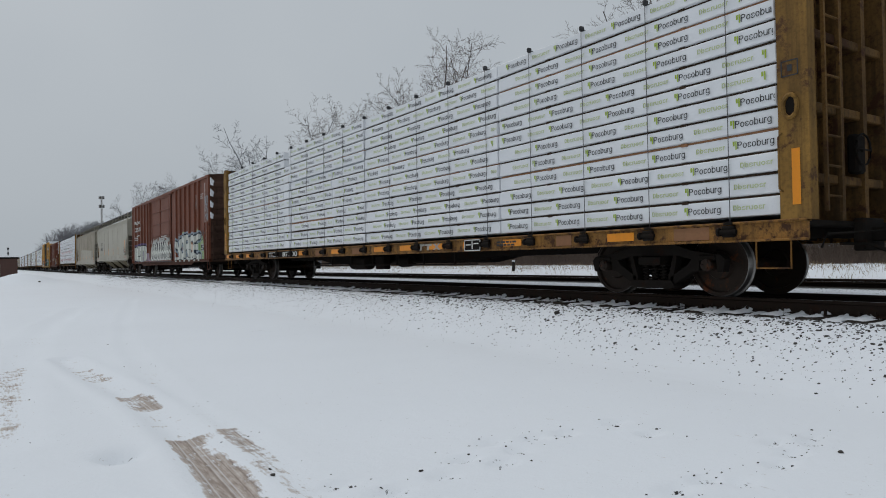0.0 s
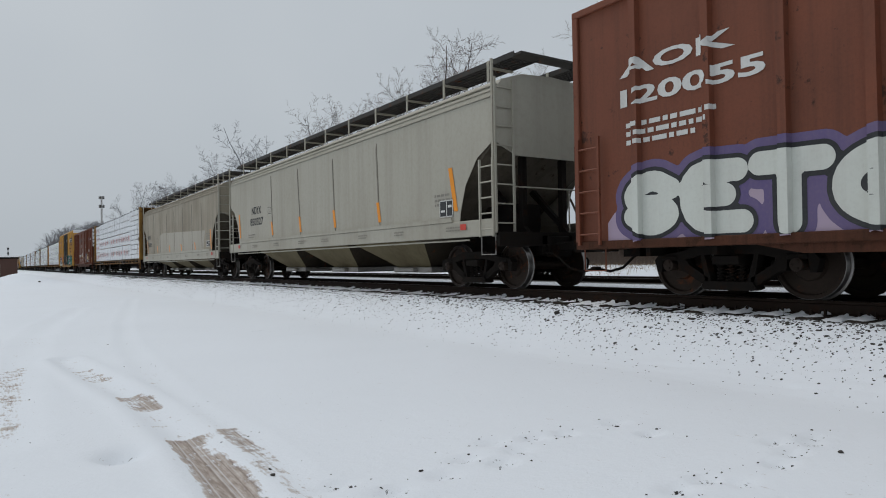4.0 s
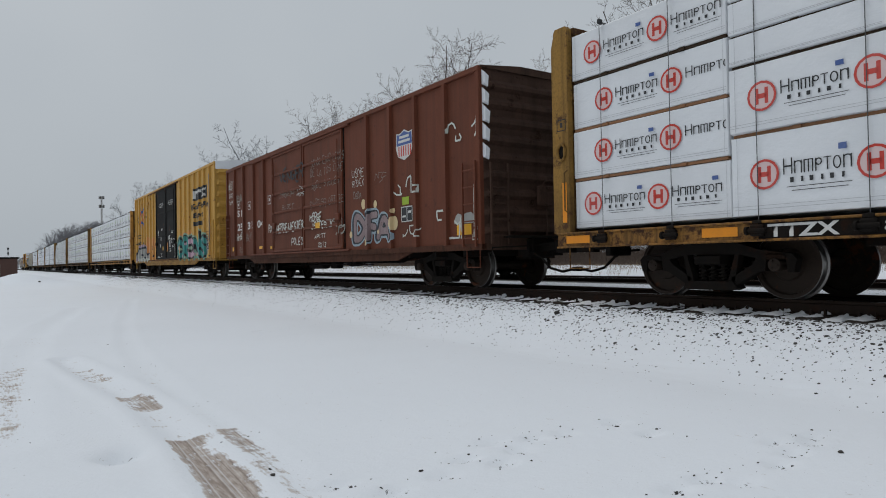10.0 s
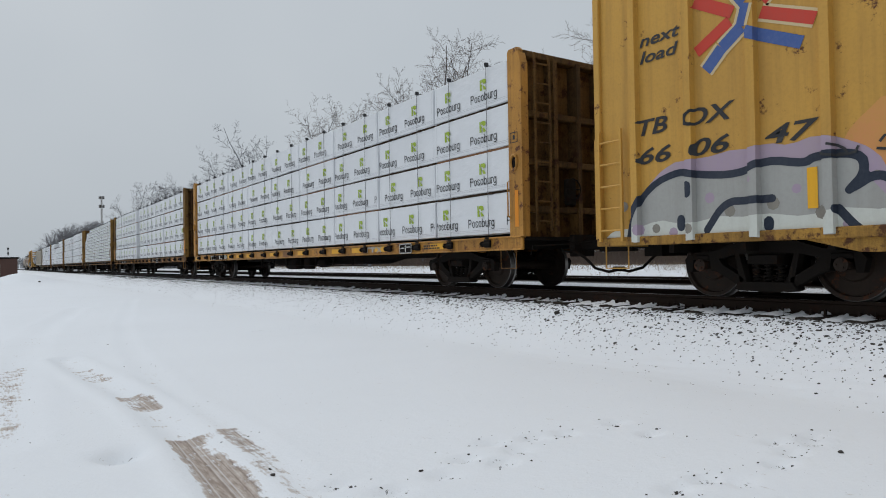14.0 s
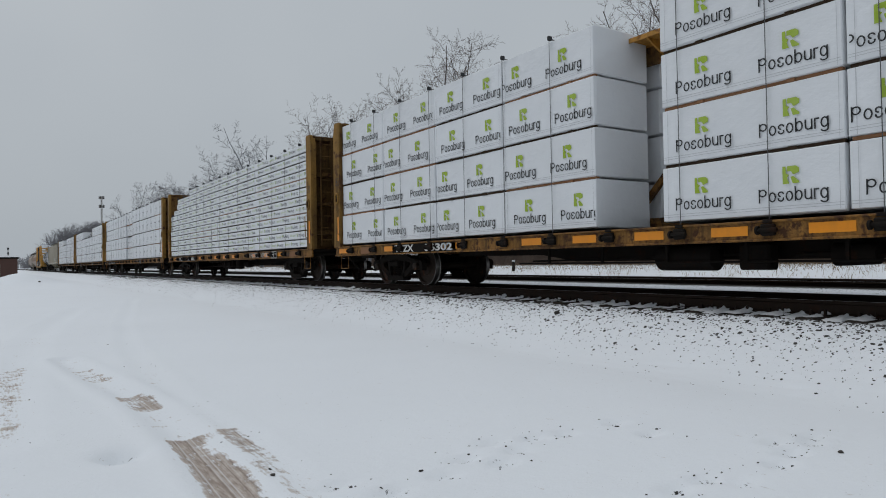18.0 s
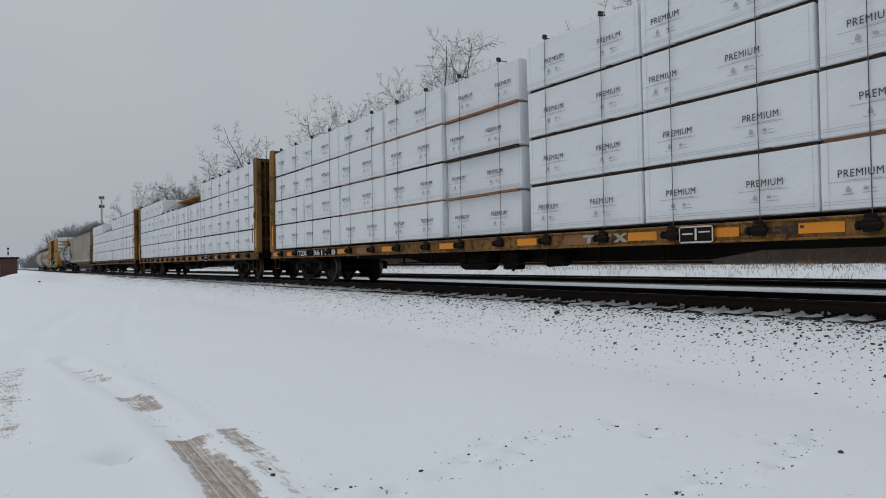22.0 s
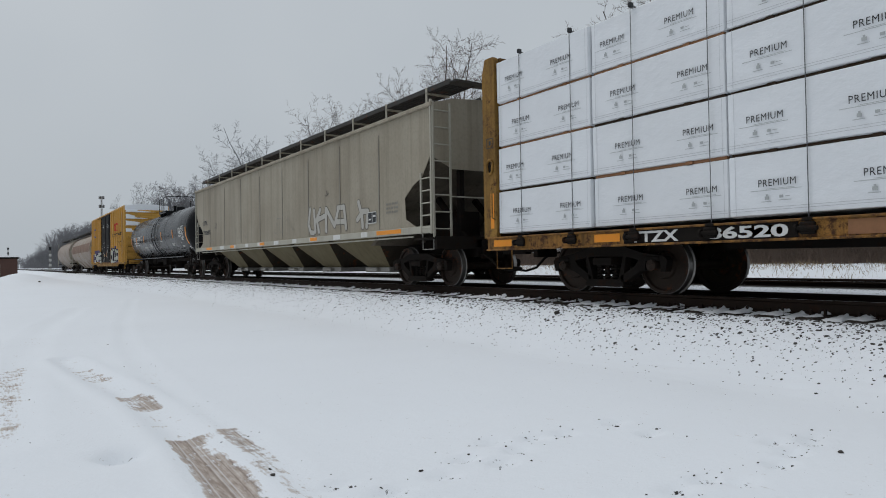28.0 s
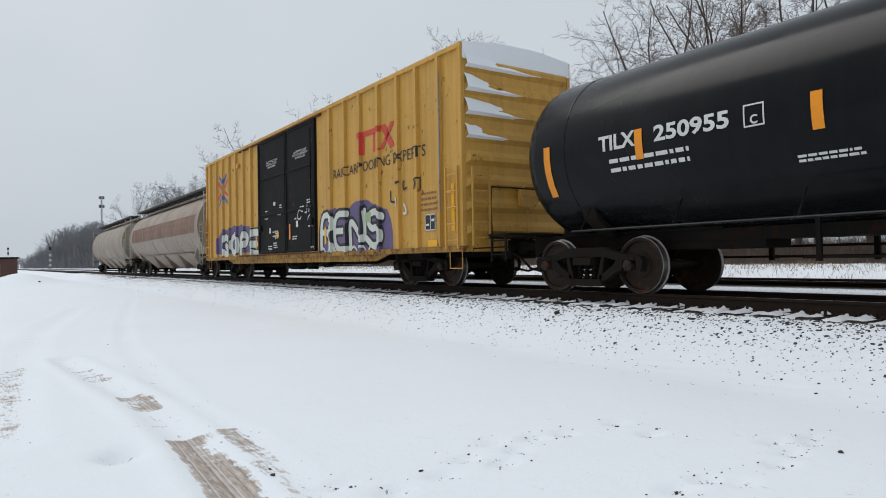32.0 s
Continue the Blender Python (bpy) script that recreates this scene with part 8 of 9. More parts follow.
        for x in (-0.55, 0.55):
            br.prism([(k * (half - 0.2), 1.12), (k * (half - 0.32), 1.12), (k * (e - 1.35), 2.1), (k * (e - 1.2), 2.15)], "x", x - 0.05, x + 0.05)
            br.box(x - 0.06, x + 0.06, *sorted((k * (e - 0.35), k * (e - 0.22))), 1.1, 2.75)
        br.box(-0.3, 0.3, *sorted((k * (e - 2.2), k * (e - 0.7))), 1.0, 1.75)
        part("end_brace", br, M_UNDER, end)
        pf = Shape()
        pf.box(-side, side, *sorted((k * (half - 0.95), k * (half - 0.02))), 1.06, 1.10)
        pf.box(-side, side, *sorted((k * (half - 0.08), k * half)), 0.84, 1.12)
        pf.box(-0.4, 0.4, *sorted((k * (half - 2.4), k * half)), 0.66, 1.05)
        part("end_platform", pf, M_UNDER, end)
        m = M_GREYL
        ladder(car, -side - 0.03, *sorted((k * (half - 0.55), k * (half - 0.14))), sill0 - 0.02, 2.55, 5, m)
        tall = Shape()
        tall.box(-side - 0.045, -side - 0.0, *sorted((k * (half - 0.15), k * (half - 0.10))), sill0, crown + 0.2 if top_round else crown - 0.1)
        part("ladder_stile", tall, m, car)
        ladder(end, k * (half - 0.08), -side, -side + 0.45, 1.1, crown - 0.15, 8, m, along="x")
        rail = Shape()
        rail.tube([(-side + 0.45, k * (half - 0.06), 2.0), (side - 0.1, k * (half - 0.06), 2.0), (side - 0.1, k * (half - 0.06), 1.1)], 0.016, 6)
        rail.tube([(0.4, k * (half - 0.06), 2.0), (0.4, k * (half - 0.06), 1.1)], 0.016, 6)
        part("end_rail", rail, m, end)
        stirrup(car, k * (half - 0.36), M_STEEL, -side + 0.02, sill0)
    w = Shape()
    w.lathe([(-0.02, 0.28), (0.02, 0.28)], "y", (0.75, half - 0.15, 2.0), 20)
    w.lathe([(-0.03, 0.20), (0.03, 0.20)], "y", (0.75, half - 0.15, 2.0), 16)
    w.box(0.68, 0.82, half - 0.5, half - 0.12, 1.1, 2.0)
    part("brake_wheel", w, M_UNDER, car, smooth=40)
    # air tank and valves on the end platform
    s = Shape().lathe([(-0.62, 0.06), (-0.56, 0.21), (0.5, 0.21), (0.56, 0.06)], "x", (-0.45, half - 0.62, 1.36), 14)
    part("air_reservoir", s, M_UNDER, car, smooth=35)
    s = Shape().box(-0.95, -0.6, half - 0.95, half - 0.7, 1.55, 1.95, b=0.04)
    s.box(-0.55, -0.2, half - 0.9, half - 0.6, 1.6, 2.1, b=0.05)
    s.tube([(-0.8, half - 0.8, 1.95), (-0.8, half - 0.8, 2.3), (-0.2, half - 0.7, 2.35), (0.4, half - 0.7, 2.0)], 0.025, 6)
    s.tube([(-1.2, half - 0.6, 1.1), (-1.2, half - 0.6, 1.7), (-0.7, half - 0.8, 1.75)], 0.025, 6)
    part("control_valve", s, M_UNDER, car, smooth=40)
    # chutes
    span = 2 * (truck_at - 1.45)
    for i in range(chutes):
        c = -span / 2 + span * (i + 0.5) / chutes
        d = span / chutes / 2 - 0.04
        s = Shape()
        top, bot = sill0 + 0.12, 0.42
        s.add([(-side + 0.06, c - d, top), (side - 0.06, c - d, top), (side - 0.06, c + d, top), (-side + 0.06, c + d, top),
               (-0.62, c - d * 0.55, bot), (0.62, c - d * 0.55, bot), (0.62, c + d * 0.25, bot), (-0.62, c + d * 0.25, bot)],
              [(3, 2, 1, 0), (4, 5, 6, 7), (0, 1, 5, 4), (1, 2, 6, 5), (2, 3, 7, 6), (3, 0, 4, 7)])
        # cross faces take the dark colour that holds their grime and shade
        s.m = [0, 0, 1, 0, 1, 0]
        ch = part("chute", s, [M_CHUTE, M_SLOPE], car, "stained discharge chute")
        g = Shape().box(-0.72, 0.72, c - d * 0.62, c + d * 0.32, bot - 0.12, bot + 0.02, b=0.02)
        g.box(-0.86, -0.72, c - d * 0.3, c + d * 0.05, bot - 0.10, bot, b=0.02)
        part("gate", g, M_STEEL, ch)
    pipe = Shape().tube([(-side + 0.03, -half + 1.0, sill0 - 0.06), (-side + 0.03, half - 1.0, sill0 - 0.06)], 0.02, 6)
    part("pipe", pipe, M_GREYL, car)
    running_board(car, -e - 0.2, e + 0.2, crown + 0.30, -1.12, -0.5, 11, M_GREYL)
    running_board(car, -e - 0.2, e + 0.2, crown + 0.30, 0.5, 1.12, 11, M_GREYL)
    ends = Shape()
    for k in (-1, 1):
        ends.box(-1.12, 1.12, *sorted((k * (e + 0.05), k * (e + 0.4))), crown + 0.27, crown + 0.31)
    part("end_walkway", ends, M_GRATE, car)
    # marks
    (m0, m1), (n0, n1), mz, nz, hh = mark[1], number[1], mark[2], number[2], mark[3]
    part("marking", lay(letters(mark[0], (m0, m1, mz, mz + hh), 0.015), side, 2), M_INK, near)
    part("marking", lay(letters(number[0], (n0, n1, nz, nz + hh), 0.015), side, 2), M_INK, near)
    for i, (y, z0, z1, lean) in enumerate(orange_marks):
        part("reflector", lay(poly_bm([[(y - 0.07, z0), (y + 0.07, z0), (y + 0.07 + lean, z1), (y - 0.07 + lean, z1)]]), side, 3), M_ORANGE, near)
    zmid = (sill0 + sill1) / 2
    rnd = random.Random(seed)
    for i in range(7):
        y = -half + 1.6 + i * (2 * half - 3) / 7 + rnd.uniform(0, 0.5)
        if deep_sill:
            part("marking", lay(lines_bm(y, y - 0.55, zmid + 0.06, 2, 0.03, 0.03, i + seed), side + 0.045, 1), M_FAINT, near)
    for y in (-half + 1.2, half - 1.3):
        if deep_sill:
            part("reflector", lay(quads_bm([(y - 0.2, y, zmid - 0.02, zmid + 0.1)]), side + 0.045, 2), M_SIGNRED, near)
    by, bz, bw, bh = box or (-half + 2.0, sill1 + 0.12, 0.5, 0.36)
    mark_box(near, by, bz, bw, bh, side)
    part("marking", lay(lines_bm(-half + 2.2, -half + 1.4, 2.0, 3, 0.05, 0.05, seed + 3), side, 2), M_FAINT, near)
    part("marking", lay(lines_bm(half - 2.4, half - 3.2, sill1 + 0.3, 2, 0.04, 0.05, seed + 4), side, 2), M_FAINT, near)
    pl, pz = plate or (mark[4], mz)
    part("marking", lay(quads_bm([(pl - 0.30, pl, pz, pz + 0.015), (pl - 0.30, pl, pz + 0.215, pz + 0.23), (pl - 0.30, pl - 0.285, pz, pz + 0.23), (pl - 0.015, pl, pz, pz + 0.23)]), side, 2), M_INK, near)
    part("marking", lay(letters("C", (pl - 0.11, pl - 0.19, pz + 0.05, pz + 0.15), 0.01), side, 3), M_INK, near)
    running_gear(car, half, truck_at)
    for a, b in ((-half + 0.3, -truck_at + 2.2), (truck_at - 2.2, half - 0.3)):
        part("centre_sill", Shape().box(-0.33, 0.33, a, b, 0.66, 1.0), M_UNDER, car)
    TRAIN.append((car, centre))
    return car, near


def round_hopper(centre, half, truck_at, label, stripe, seed):
    """A covered hopper with bulging sides."""
    car = tagged(new("covered_hopper"), label, "railcar", "cars of the freight train")
    e = half - 0.75
    prof = []
    for i in range(25):
        a = math.pi * 0.5 + math.pi * (i / 24 - 0.5) * 1.36 - math.pi * 0.5
        prof.append((math.cos(a) * 1.60, 2.42 + math.sin(a) * 1.66))
    ring = prof + [(-x, z) for x, z in prof[::-1]]
    s = Shape().prism(ring, "y", -e, e)
    body = part("body", s, M_TAN, car, smooth=40)
    for k in (-1, 1):
        en = Shape()
        lip = Shape()
        a, b = k * (e - 0.02), k * (e + 0.10)
        lip.prism([(x * 1.02, 2.42 + (z - 2.42) * 1.02) for x, z in ring], "y", a, b)
        part("end_rim", lip, M_TAN, body)
        en.prism([(x * 0.93, 2.5 + (z - 2.42) * 0.9) for x, z in ring], "y", k * (e + 0.1), k * (e + 0.14))
        part("end_sheet", en, M_GREY, body)
        sl = Shape()
        sl.add([(-1.4, k * (e + 0.13), 2.2), (1.4, k * (e + 0.13), 2.2), (1.2, k * (e - 2.2), 0.95), (-1.2, k * (e - 2.2), 0.95),
                (-1.4, k * (e - 0.1), 2.2), (1.4, k * (e - 0.1), 2.2), (1.2, k * (e - 2.4), 0.95), (-1.2, k * (e - 2.4), 0.95)],
               [(0, 1, 2, 3), (7, 6, 5, 4), (0, 3, 7, 4), (1, 5, 6, 2), (0, 4, 5, 1), (3, 2, 6, 7)])
        part("slope_sheet", sl, M_GREY, car)
        pf = Shape()
        pf.box(-1.5, 1.5, *sorted((k * (half - 0.9), k * half)), 1.0, 1.08)
        pf.box(-0.4, 0.4, *sorted((k * (half - 2.6), k * half)), 0.62, 1.0)
        part("end_platform", pf, M_UNDER, car)
        ladder(car, -1.52, *sorted((k * (half - 0.6), k * (half - 0.15))), 0.7, 2.6, 6, M_GREYL)
        ladder(car, k * (half - 0.12), -1.45, -1.0, 1.05, 4.0, 9, M_GREYL, along="x")
        stirrup(car, k * (half - 0.4), M_GREYL, -1.5, 0.98)
    if stripe:
        band = Shape()
        for i in range(24):
            (x0, z0), (x1, z1) = prof[i], prof[i + 1]
            if 2.25 < (z0 + z1) / 2 < 2.95:
                band.add([(-x0 * 1.004, -e + 0.6, z0), (-x0 * 1.004, e - 0.8, z0), (-x1 * 1.004, e - 0.8, z1), (-x1 * 1.004, -e + 0.6, z1)], [(0, 1, 2, 3)])
        part("painted_band", band, M_BAND, body)
    for i in range(6):
        rib = Shape()
        y = -e + (i + 0.5) * 2 * e / 6
        rib.prism([(x * 1.006, 2.42 + (z - 2.42) * 1.006) for x, z in ring], "y", y - 0.015, y + 0.015)
        part("weld_seam", rib, M_TAN, body, smooth=40)
    span = 2 * (truck_at - 1.5)
    for i in range(4):
        c = -span / 2 + span * (i + 0.5) / 4
        d = span / 8 - 0.1
        s = Shape()
        s.add([(-1.2, c - d, 1.2), (1.2, c - d, 1.2), (1.2, c + d, 1.2), (-1.2, c + d, 1.2), (-0.5, c - d * 0.4, 0.42), (0.5, c - d * 0.4, 0.42), (0.5, c + d * 0.4, 0.42), (-0.5, c + d * 0.4, 0.42)],
              [(3, 2, 1, 0), (4, 5, 6, 7), (0, 1, 5, 4), (1, 2, 6, 5), (2, 3, 7, 6), (3, 0, 4, 7)])
        part("chute", s, M_TAN, car)
    s = Shape().box(-0.42, 0.42, -e - 0.3, e + 0.3, 4.1, 4.2)
    part("hatch_trough", s, M_TAN, car)
    running_board(car, -e - 0.4, e + 0.4, 4.28, -1.0, -0.45, 10, M_GRATE)
    running_board(car, -e - 0.4, e + 0.4, 4.28, 0.45, 1.0, 10, M_GRATE)
    running_gear(car, half, truck_at)
    sill = Shape().box(-0.3, 0.3, -half + 0.3, half - 0.3, 0.7, 0.95)
    part("centre_sill", sill, M_UNDER, car)
    TRAIN.append((car, centre))
    return car


# ---- tank car ----
def tank_car(centre):
    car = tagged(new("tank_car"), "glossy black tank car with white lettering and orange reflector bars", "railcar", "cars of the freight train")
    R, zc, half = 1.445, 2.41, 8.95
    prof = [(-half, 0.0)]
    for i in range(1, 9):
        a = math.pi / 2 * i / 8
        prof.append((-half + 0.78 * (1 - math.cos(a)), R * math.sin(a)))
    prof += [(-half + 0.78 + k * (2 * half - 1.56) / 6, R) for k in range(1, 6)] + [(-a, r) for a, r in prof[::-1]]
    s = Shape().lathe(prof, "y", (0, 0, zc), 56)
    tank = part("tank", s, M_BLACK, car, "glossy black steel tank", smooth=40)
    for y in (-half + 0.78, -3.0, 0.45, 3.2, half - 0.78):
        band = Shape().lathe([(-0.02, R), (-0.02, R + 0.006), (0.02, R + 0.006), (0.02, R)], "y", (0, y, zc), 48)
        part("weld_seam", band, M_BLACK, tank, smooth=40)
    snow = Shape()
    vs, fs = [], []
    ny, na = 40, 10
    rnd = random.Random(4)
    for i in range(ny + 1):
        y = -half + 0.55 + (2 * half - 1.1) * i / ny
        wv = radians(17 + rnd.uniform(-3, 3))
        for j in range(na + 1):
            a = math.pi / 2 + wv * (1 - 2 * j / na)
            t = 0.012 * math.sin(math.pi * j / na)
            vs.append(((R + 0.002 + t) * math.cos(a), y, zc + (R + 0.002 + t) * math.sin(a)))
    for i in range(ny):
        for j in range(na):
            fs.append((i * (na + 1) + j, (i + 1) * (na + 1) + j, (i + 1) * (na + 1) + j + 1, i * (na + 1) + j + 1))
    snow.add(vs, fs)
    part("snow_dusting", snow, M_SNOWCAP, tank, smooth=60)

    def wrap_on(bm, lift):
        # bends flat marks round the shell
        bmesh.ops.subdivide_edges(bm, edges=[e for e in bm.edges if abs(e.verts[0].co.z - e.verts[1].co.z) > 0.12], cuts=3)
        for v in bm.verts:
            dz = max(-1.45, min(1.45, v.co.z - zc))
            v.co.x = -math.sqrt(max(0.01, R * R - dz * dz)) - lift
        return bm
    for y in (7.88, 5.9, 3.3, 0.63, -2.09, -5.03, -8.01):
        part("reflector", wrap_on(quads_bm([(y - 0.075, y + 0.075, 1.66, 2.52)] if abs(y) > 7 else [(y - 0.07, y + 0.07, 2.05, 2.5)]), 0.012), M_ORANGE, tank)
    part("marking", wrap_on(letters("TILX", (6.68, 5.96, 2.26, 2.5), 0.03), 0.009), M_WHITE, tank)
    part("marking", wrap_on(letters("250955", (5.62, 4.42, 2.26, 2.5), 0.03), 0.009), M_WHITE, tank)
    part("marking", wrap_on(lines_bm(6.5, 4.75, 2.12, 2, 0.06, 0.08, 5), 0.009), M_WHITE, tank)
    y = 4.22
    part("marking", wrap_on(quads_bm([(y - 0.28, y, 2.22, 2.24), (y - 0.28, y, 2.49, 2.51), (y - 0.28, y - 0.26, 2.22, 2.51), (y - 0.02, y, 2.22, 2.51)]), 0.009), M_WHITE, tank)
    part("marking", wrap_on(letters("C", (y - 0.09, y - 0.19, 2.25, 2.37), 0.03), 0.009), M_WHITE, tank)
    for yy, zz, n, w, size in ((3.61, 1.79, 2, 0.8, 0.03), (1.69, 1.92, 5, 0.7, 0.03), (-1.63, 2.01, 1, 0.68, 0.035), (-4.39, 1.8, 3, 0.64, 0.03), (-6.44, 1.63, 2, 0.55, 0.03),
                               (-6.58, 1.8, 1, 0.17, 0.03), (-7.74, 1.55, 2, 0.5, 0.035), (-7.56, 1.06, 1, 0.7, 0.04)):
        part("marking", wrap_on(lines_bm(yy, yy - w, zz, n, size, 0.024, int(yy * 10)), 0.009), M_WHITE, tank)
    # stencilled test table in two ruled halves with a foot line
    for y0, y1, z0, z1 in ((-6.38, -6.87, 2.06, 2.54), (-6.89, -7.55, 2.0, 2.62)):
        t = 0.012
        bars = [(y1, y0, z0, z0 + t), (y1, y0, z1 - t, z1), (y1, y1 + t, z0, z1), (y0 - t, y0, z0, z1), ((y0 + y1) / 2, (y0 + y1) / 2 + t, z0, z1)]
        bars += [(y1, y0, z0 + (z1 - z0) * k / 7, z0 + (z1 - z0) * k / 7 + 0.007) for k in range(1, 7)]
        part("marking", wrap_on(quads_bm(bars), 0.009), M_WHITE, tank)
        part("marking", wrap_on(lines_bm(y0 - 0.03, y1 + 0.02, z1 - 0.026, 7, 0.03, (z1 - z0) / 7 - 0.03, 77), 0.011), M_WHITE, tank)
    part("marking", wrap_on(lines_bm(-6.93, -7.37, 1.97, 2, 0.03, 0.02, 78), 0.009), M_WHITE, tank)
    # saddles and stub sills
    for k in (-1, 1):
        s = Shape()
        s.prism([(k * 8.6, 1.0), (k * 5.2, 1.0), (k * 5.9, 1.5), (k * 8.2, 1.5)], "x", -0.42, 0.42)
        s.box(-0.34, 0.34, *sorted((k * 4.6, k * 9.4)), 0.70, 1.02)
        s.prism([(-1.2, 1.75), (-0.5, 1.0), (0.5, 1.0), (1.2, 1.75), (1.0, 1.25), (0.6, 0.95), (-0.6, 0.95), (-1.0, 1.25)], "y", k * 7.3 - 0.15, k * 7.3 + 0.15)
        part("saddle", s, M_UNDER, car)
        pf = Shape()
        pf.box(-1.5, 1.5, *sorted((k * 8.9, k * 9.5)), 1.04, 1.08)
        pf.tube([(-1.45, k * 9.45, 1.06), (-1.45, k * 9.45, 2.0), (1.45, k * 9.45, 2.0), (1.45, k * 9.45, 1.06)], 0.018, 6)
        pf.tube([(0.5, k * 9.45, 1.06), (0.5, k * 9.45, 2.0)], 0.018, 6)
        part("end_platform", pf, M_UNDER, car)
        ladder(car, -1.48, *sorted((k * 9.0, k * 9.42)), 0.55, 1.08, 2, M_UNDER)
    s = Shape().tube([(-1.36, -7.4, 1.035), (-1.36, 7.4, 1.035)], 0.02, 6)
    for k in range(9):
        y = -7.2 + k * 1.8
        s.tube([(-1.36, y, 1.035), (-1.12, y, 1.42)], 0.014, 5)
    part("handrail", s, M_BLACK, car)
    s = Shape()
    for x, z in ((0.95, 0.72), (1.1, 0.56)):
        s.tube([(x, -6.2, z), (x, 6.2, z)], 0.022, 6)
    for k in range(8):
        y = -5.6 + k * 1.55
        s.box(0.92, 0.98, y - 0.035, y + 0.035, 0.5, 1.15)
        s.box(0.92, 1.13, y - 0.02, y + 0.02, 0.53, 0.59)
    part("brake_pipe", s, M_UNDER, car)
    s = Shape()
    s.lathe([(0.0, 0.3), (0.62, 0.3)], "z", (0, -0.6, 0.42), 14)
    s.box(-0.6, 0.6, 0.6, 1.6, 0.62, 0.95, b=0.03)
    s.box(-0.36, 0.36, -7.0, 7.0, 0.82, 1.0)
    for y in (-3.4, -2.0, 2.4, 3.6):
        s.box(-0.9, -0.84, y - 0.03, y + 0.03, 0.5, 1.1)
    s.tube([(-0.87, -3.6, 0.55), (-0.87, 3.8, 0.55)], 0.02, 6)
    part("bottom_outlet", s, M_UNDER, car, smooth=40)
    w = Shape().lathe([(-0.02, 0.26), (0.02, 0.26)], "y", (-0.7, -9.2, 1.75), 20)
    w.box(-0.78, -0.62, -9.2, -9.05, 1.05, 2.0)
    w2 = Shape().lathe([(-0.02, 0.26), (0.02, 0.26)], "y", (0.1, 9.3, 1.9), 20)
    part("brake_wheel", w, M_UNDER, car, smooth=40)
    # dome platform, box, ladder
    zt = zc + R
    first_dome = len(tank.children)
    s = Shape()
    s.box(-1.25, 1.25, -1.55, 1.35, zt - 0.06, zt - 0.01)
    s.box(-1.25, -1.18, -1.55, 1.35, zt - 0.12, zt + 0.02)
    for y in (-1.5, -0.1, 1.3):
        s.prism([(-1.2, zt - 0.06), (-0.5, zt - 0.06), (-0.5, zt - 0.1), (-1.1, zt - 0.45)], "y", y - 0.03, y + 0.03)
    plat = part("dome_platform", s, M_BLACK, tank)
    s = Shape().box(-0.42, 0.42, -0.25, 0.6, zt - 0.05, zt + 0.42, b=0.04)
    s.lathe([(zt, 0.33), (zt + 0.3, 0.33), (zt + 0.34, 0.25)], "z", (0, -0.8, 0), 16)
    part("valve_housing", s, M_BLACK, plat, smooth=40)
    s = Shape()
    r = 0.028
    s.tube([(-1.22, 1.3, zt - 0.05), (-1.22, 1.3, zt + 0.78), (-1.2, 1.2, zt + 0.86), (-1.2, 0.35, zt + 0.86), (-1.22, 0.25, zt + 0.78), (-1.22, 0.25, zt - 0.05)], r, 6)
    s.tube([(-1.22, 1.3, zt + 0.5), (-1.22, 0.25, zt + 0.5)], r * 0.8, 6)
    s.tube([(-1.22, -0.55, zt - 0.05), (-1.22, -0.55, zt + 0.86), (-1.1, -0.6, zt + 0.95), (-1.0, -1.4, zt + 0.95), (0.9, -1.5, zt + 0.95), (1.15, -1.5, zt + 0.86), (1.15, -1.5, zt - 0.05)], r, 6)
    s.tube([(1.2, 1.3, zt - 0.05), (1.2, 1.3, zt + 0.86), (1.2, -1.4, zt + 0.86), (1.2, -1.4, zt - 0.05)], r, 6)
    part("safety_rail", s, M_BLACK, plat, smooth=50)
    s = Shape()
    for y in (-0.5, 0.2):
        pts = [(-(R + 0.09) * math.cos(a), y, zc + (R + 0.09) * math.sin(a)) for a in [radians(t) for t in range(60, -61, -12)]]
        s.tube(pts, 0.022, 6)
    for t in range(55, -60, -12):
        a = radians(t)
        s.tube([(-(R + 0.09) * math.cos(a), -0.5, zc + (R + 0.09) * math.sin(a)), (-(R + 0.09) * math.cos(a), 0.2, zc + (R + 0.09) * math.sin(a))], 0.016, 6)
    part("ladder", s, M_BLACK, tank, smooth=50)
    for ob in tank.children[first_dome:]:
        ob.location.y = -0.69
    plat.scale = (0.76, 0.69, 0.92)
    plat.location.z = 0.08 * zt
    running_gear(car, 9.45, 7.4)
    TRAIN.append((car, centre))
    return car

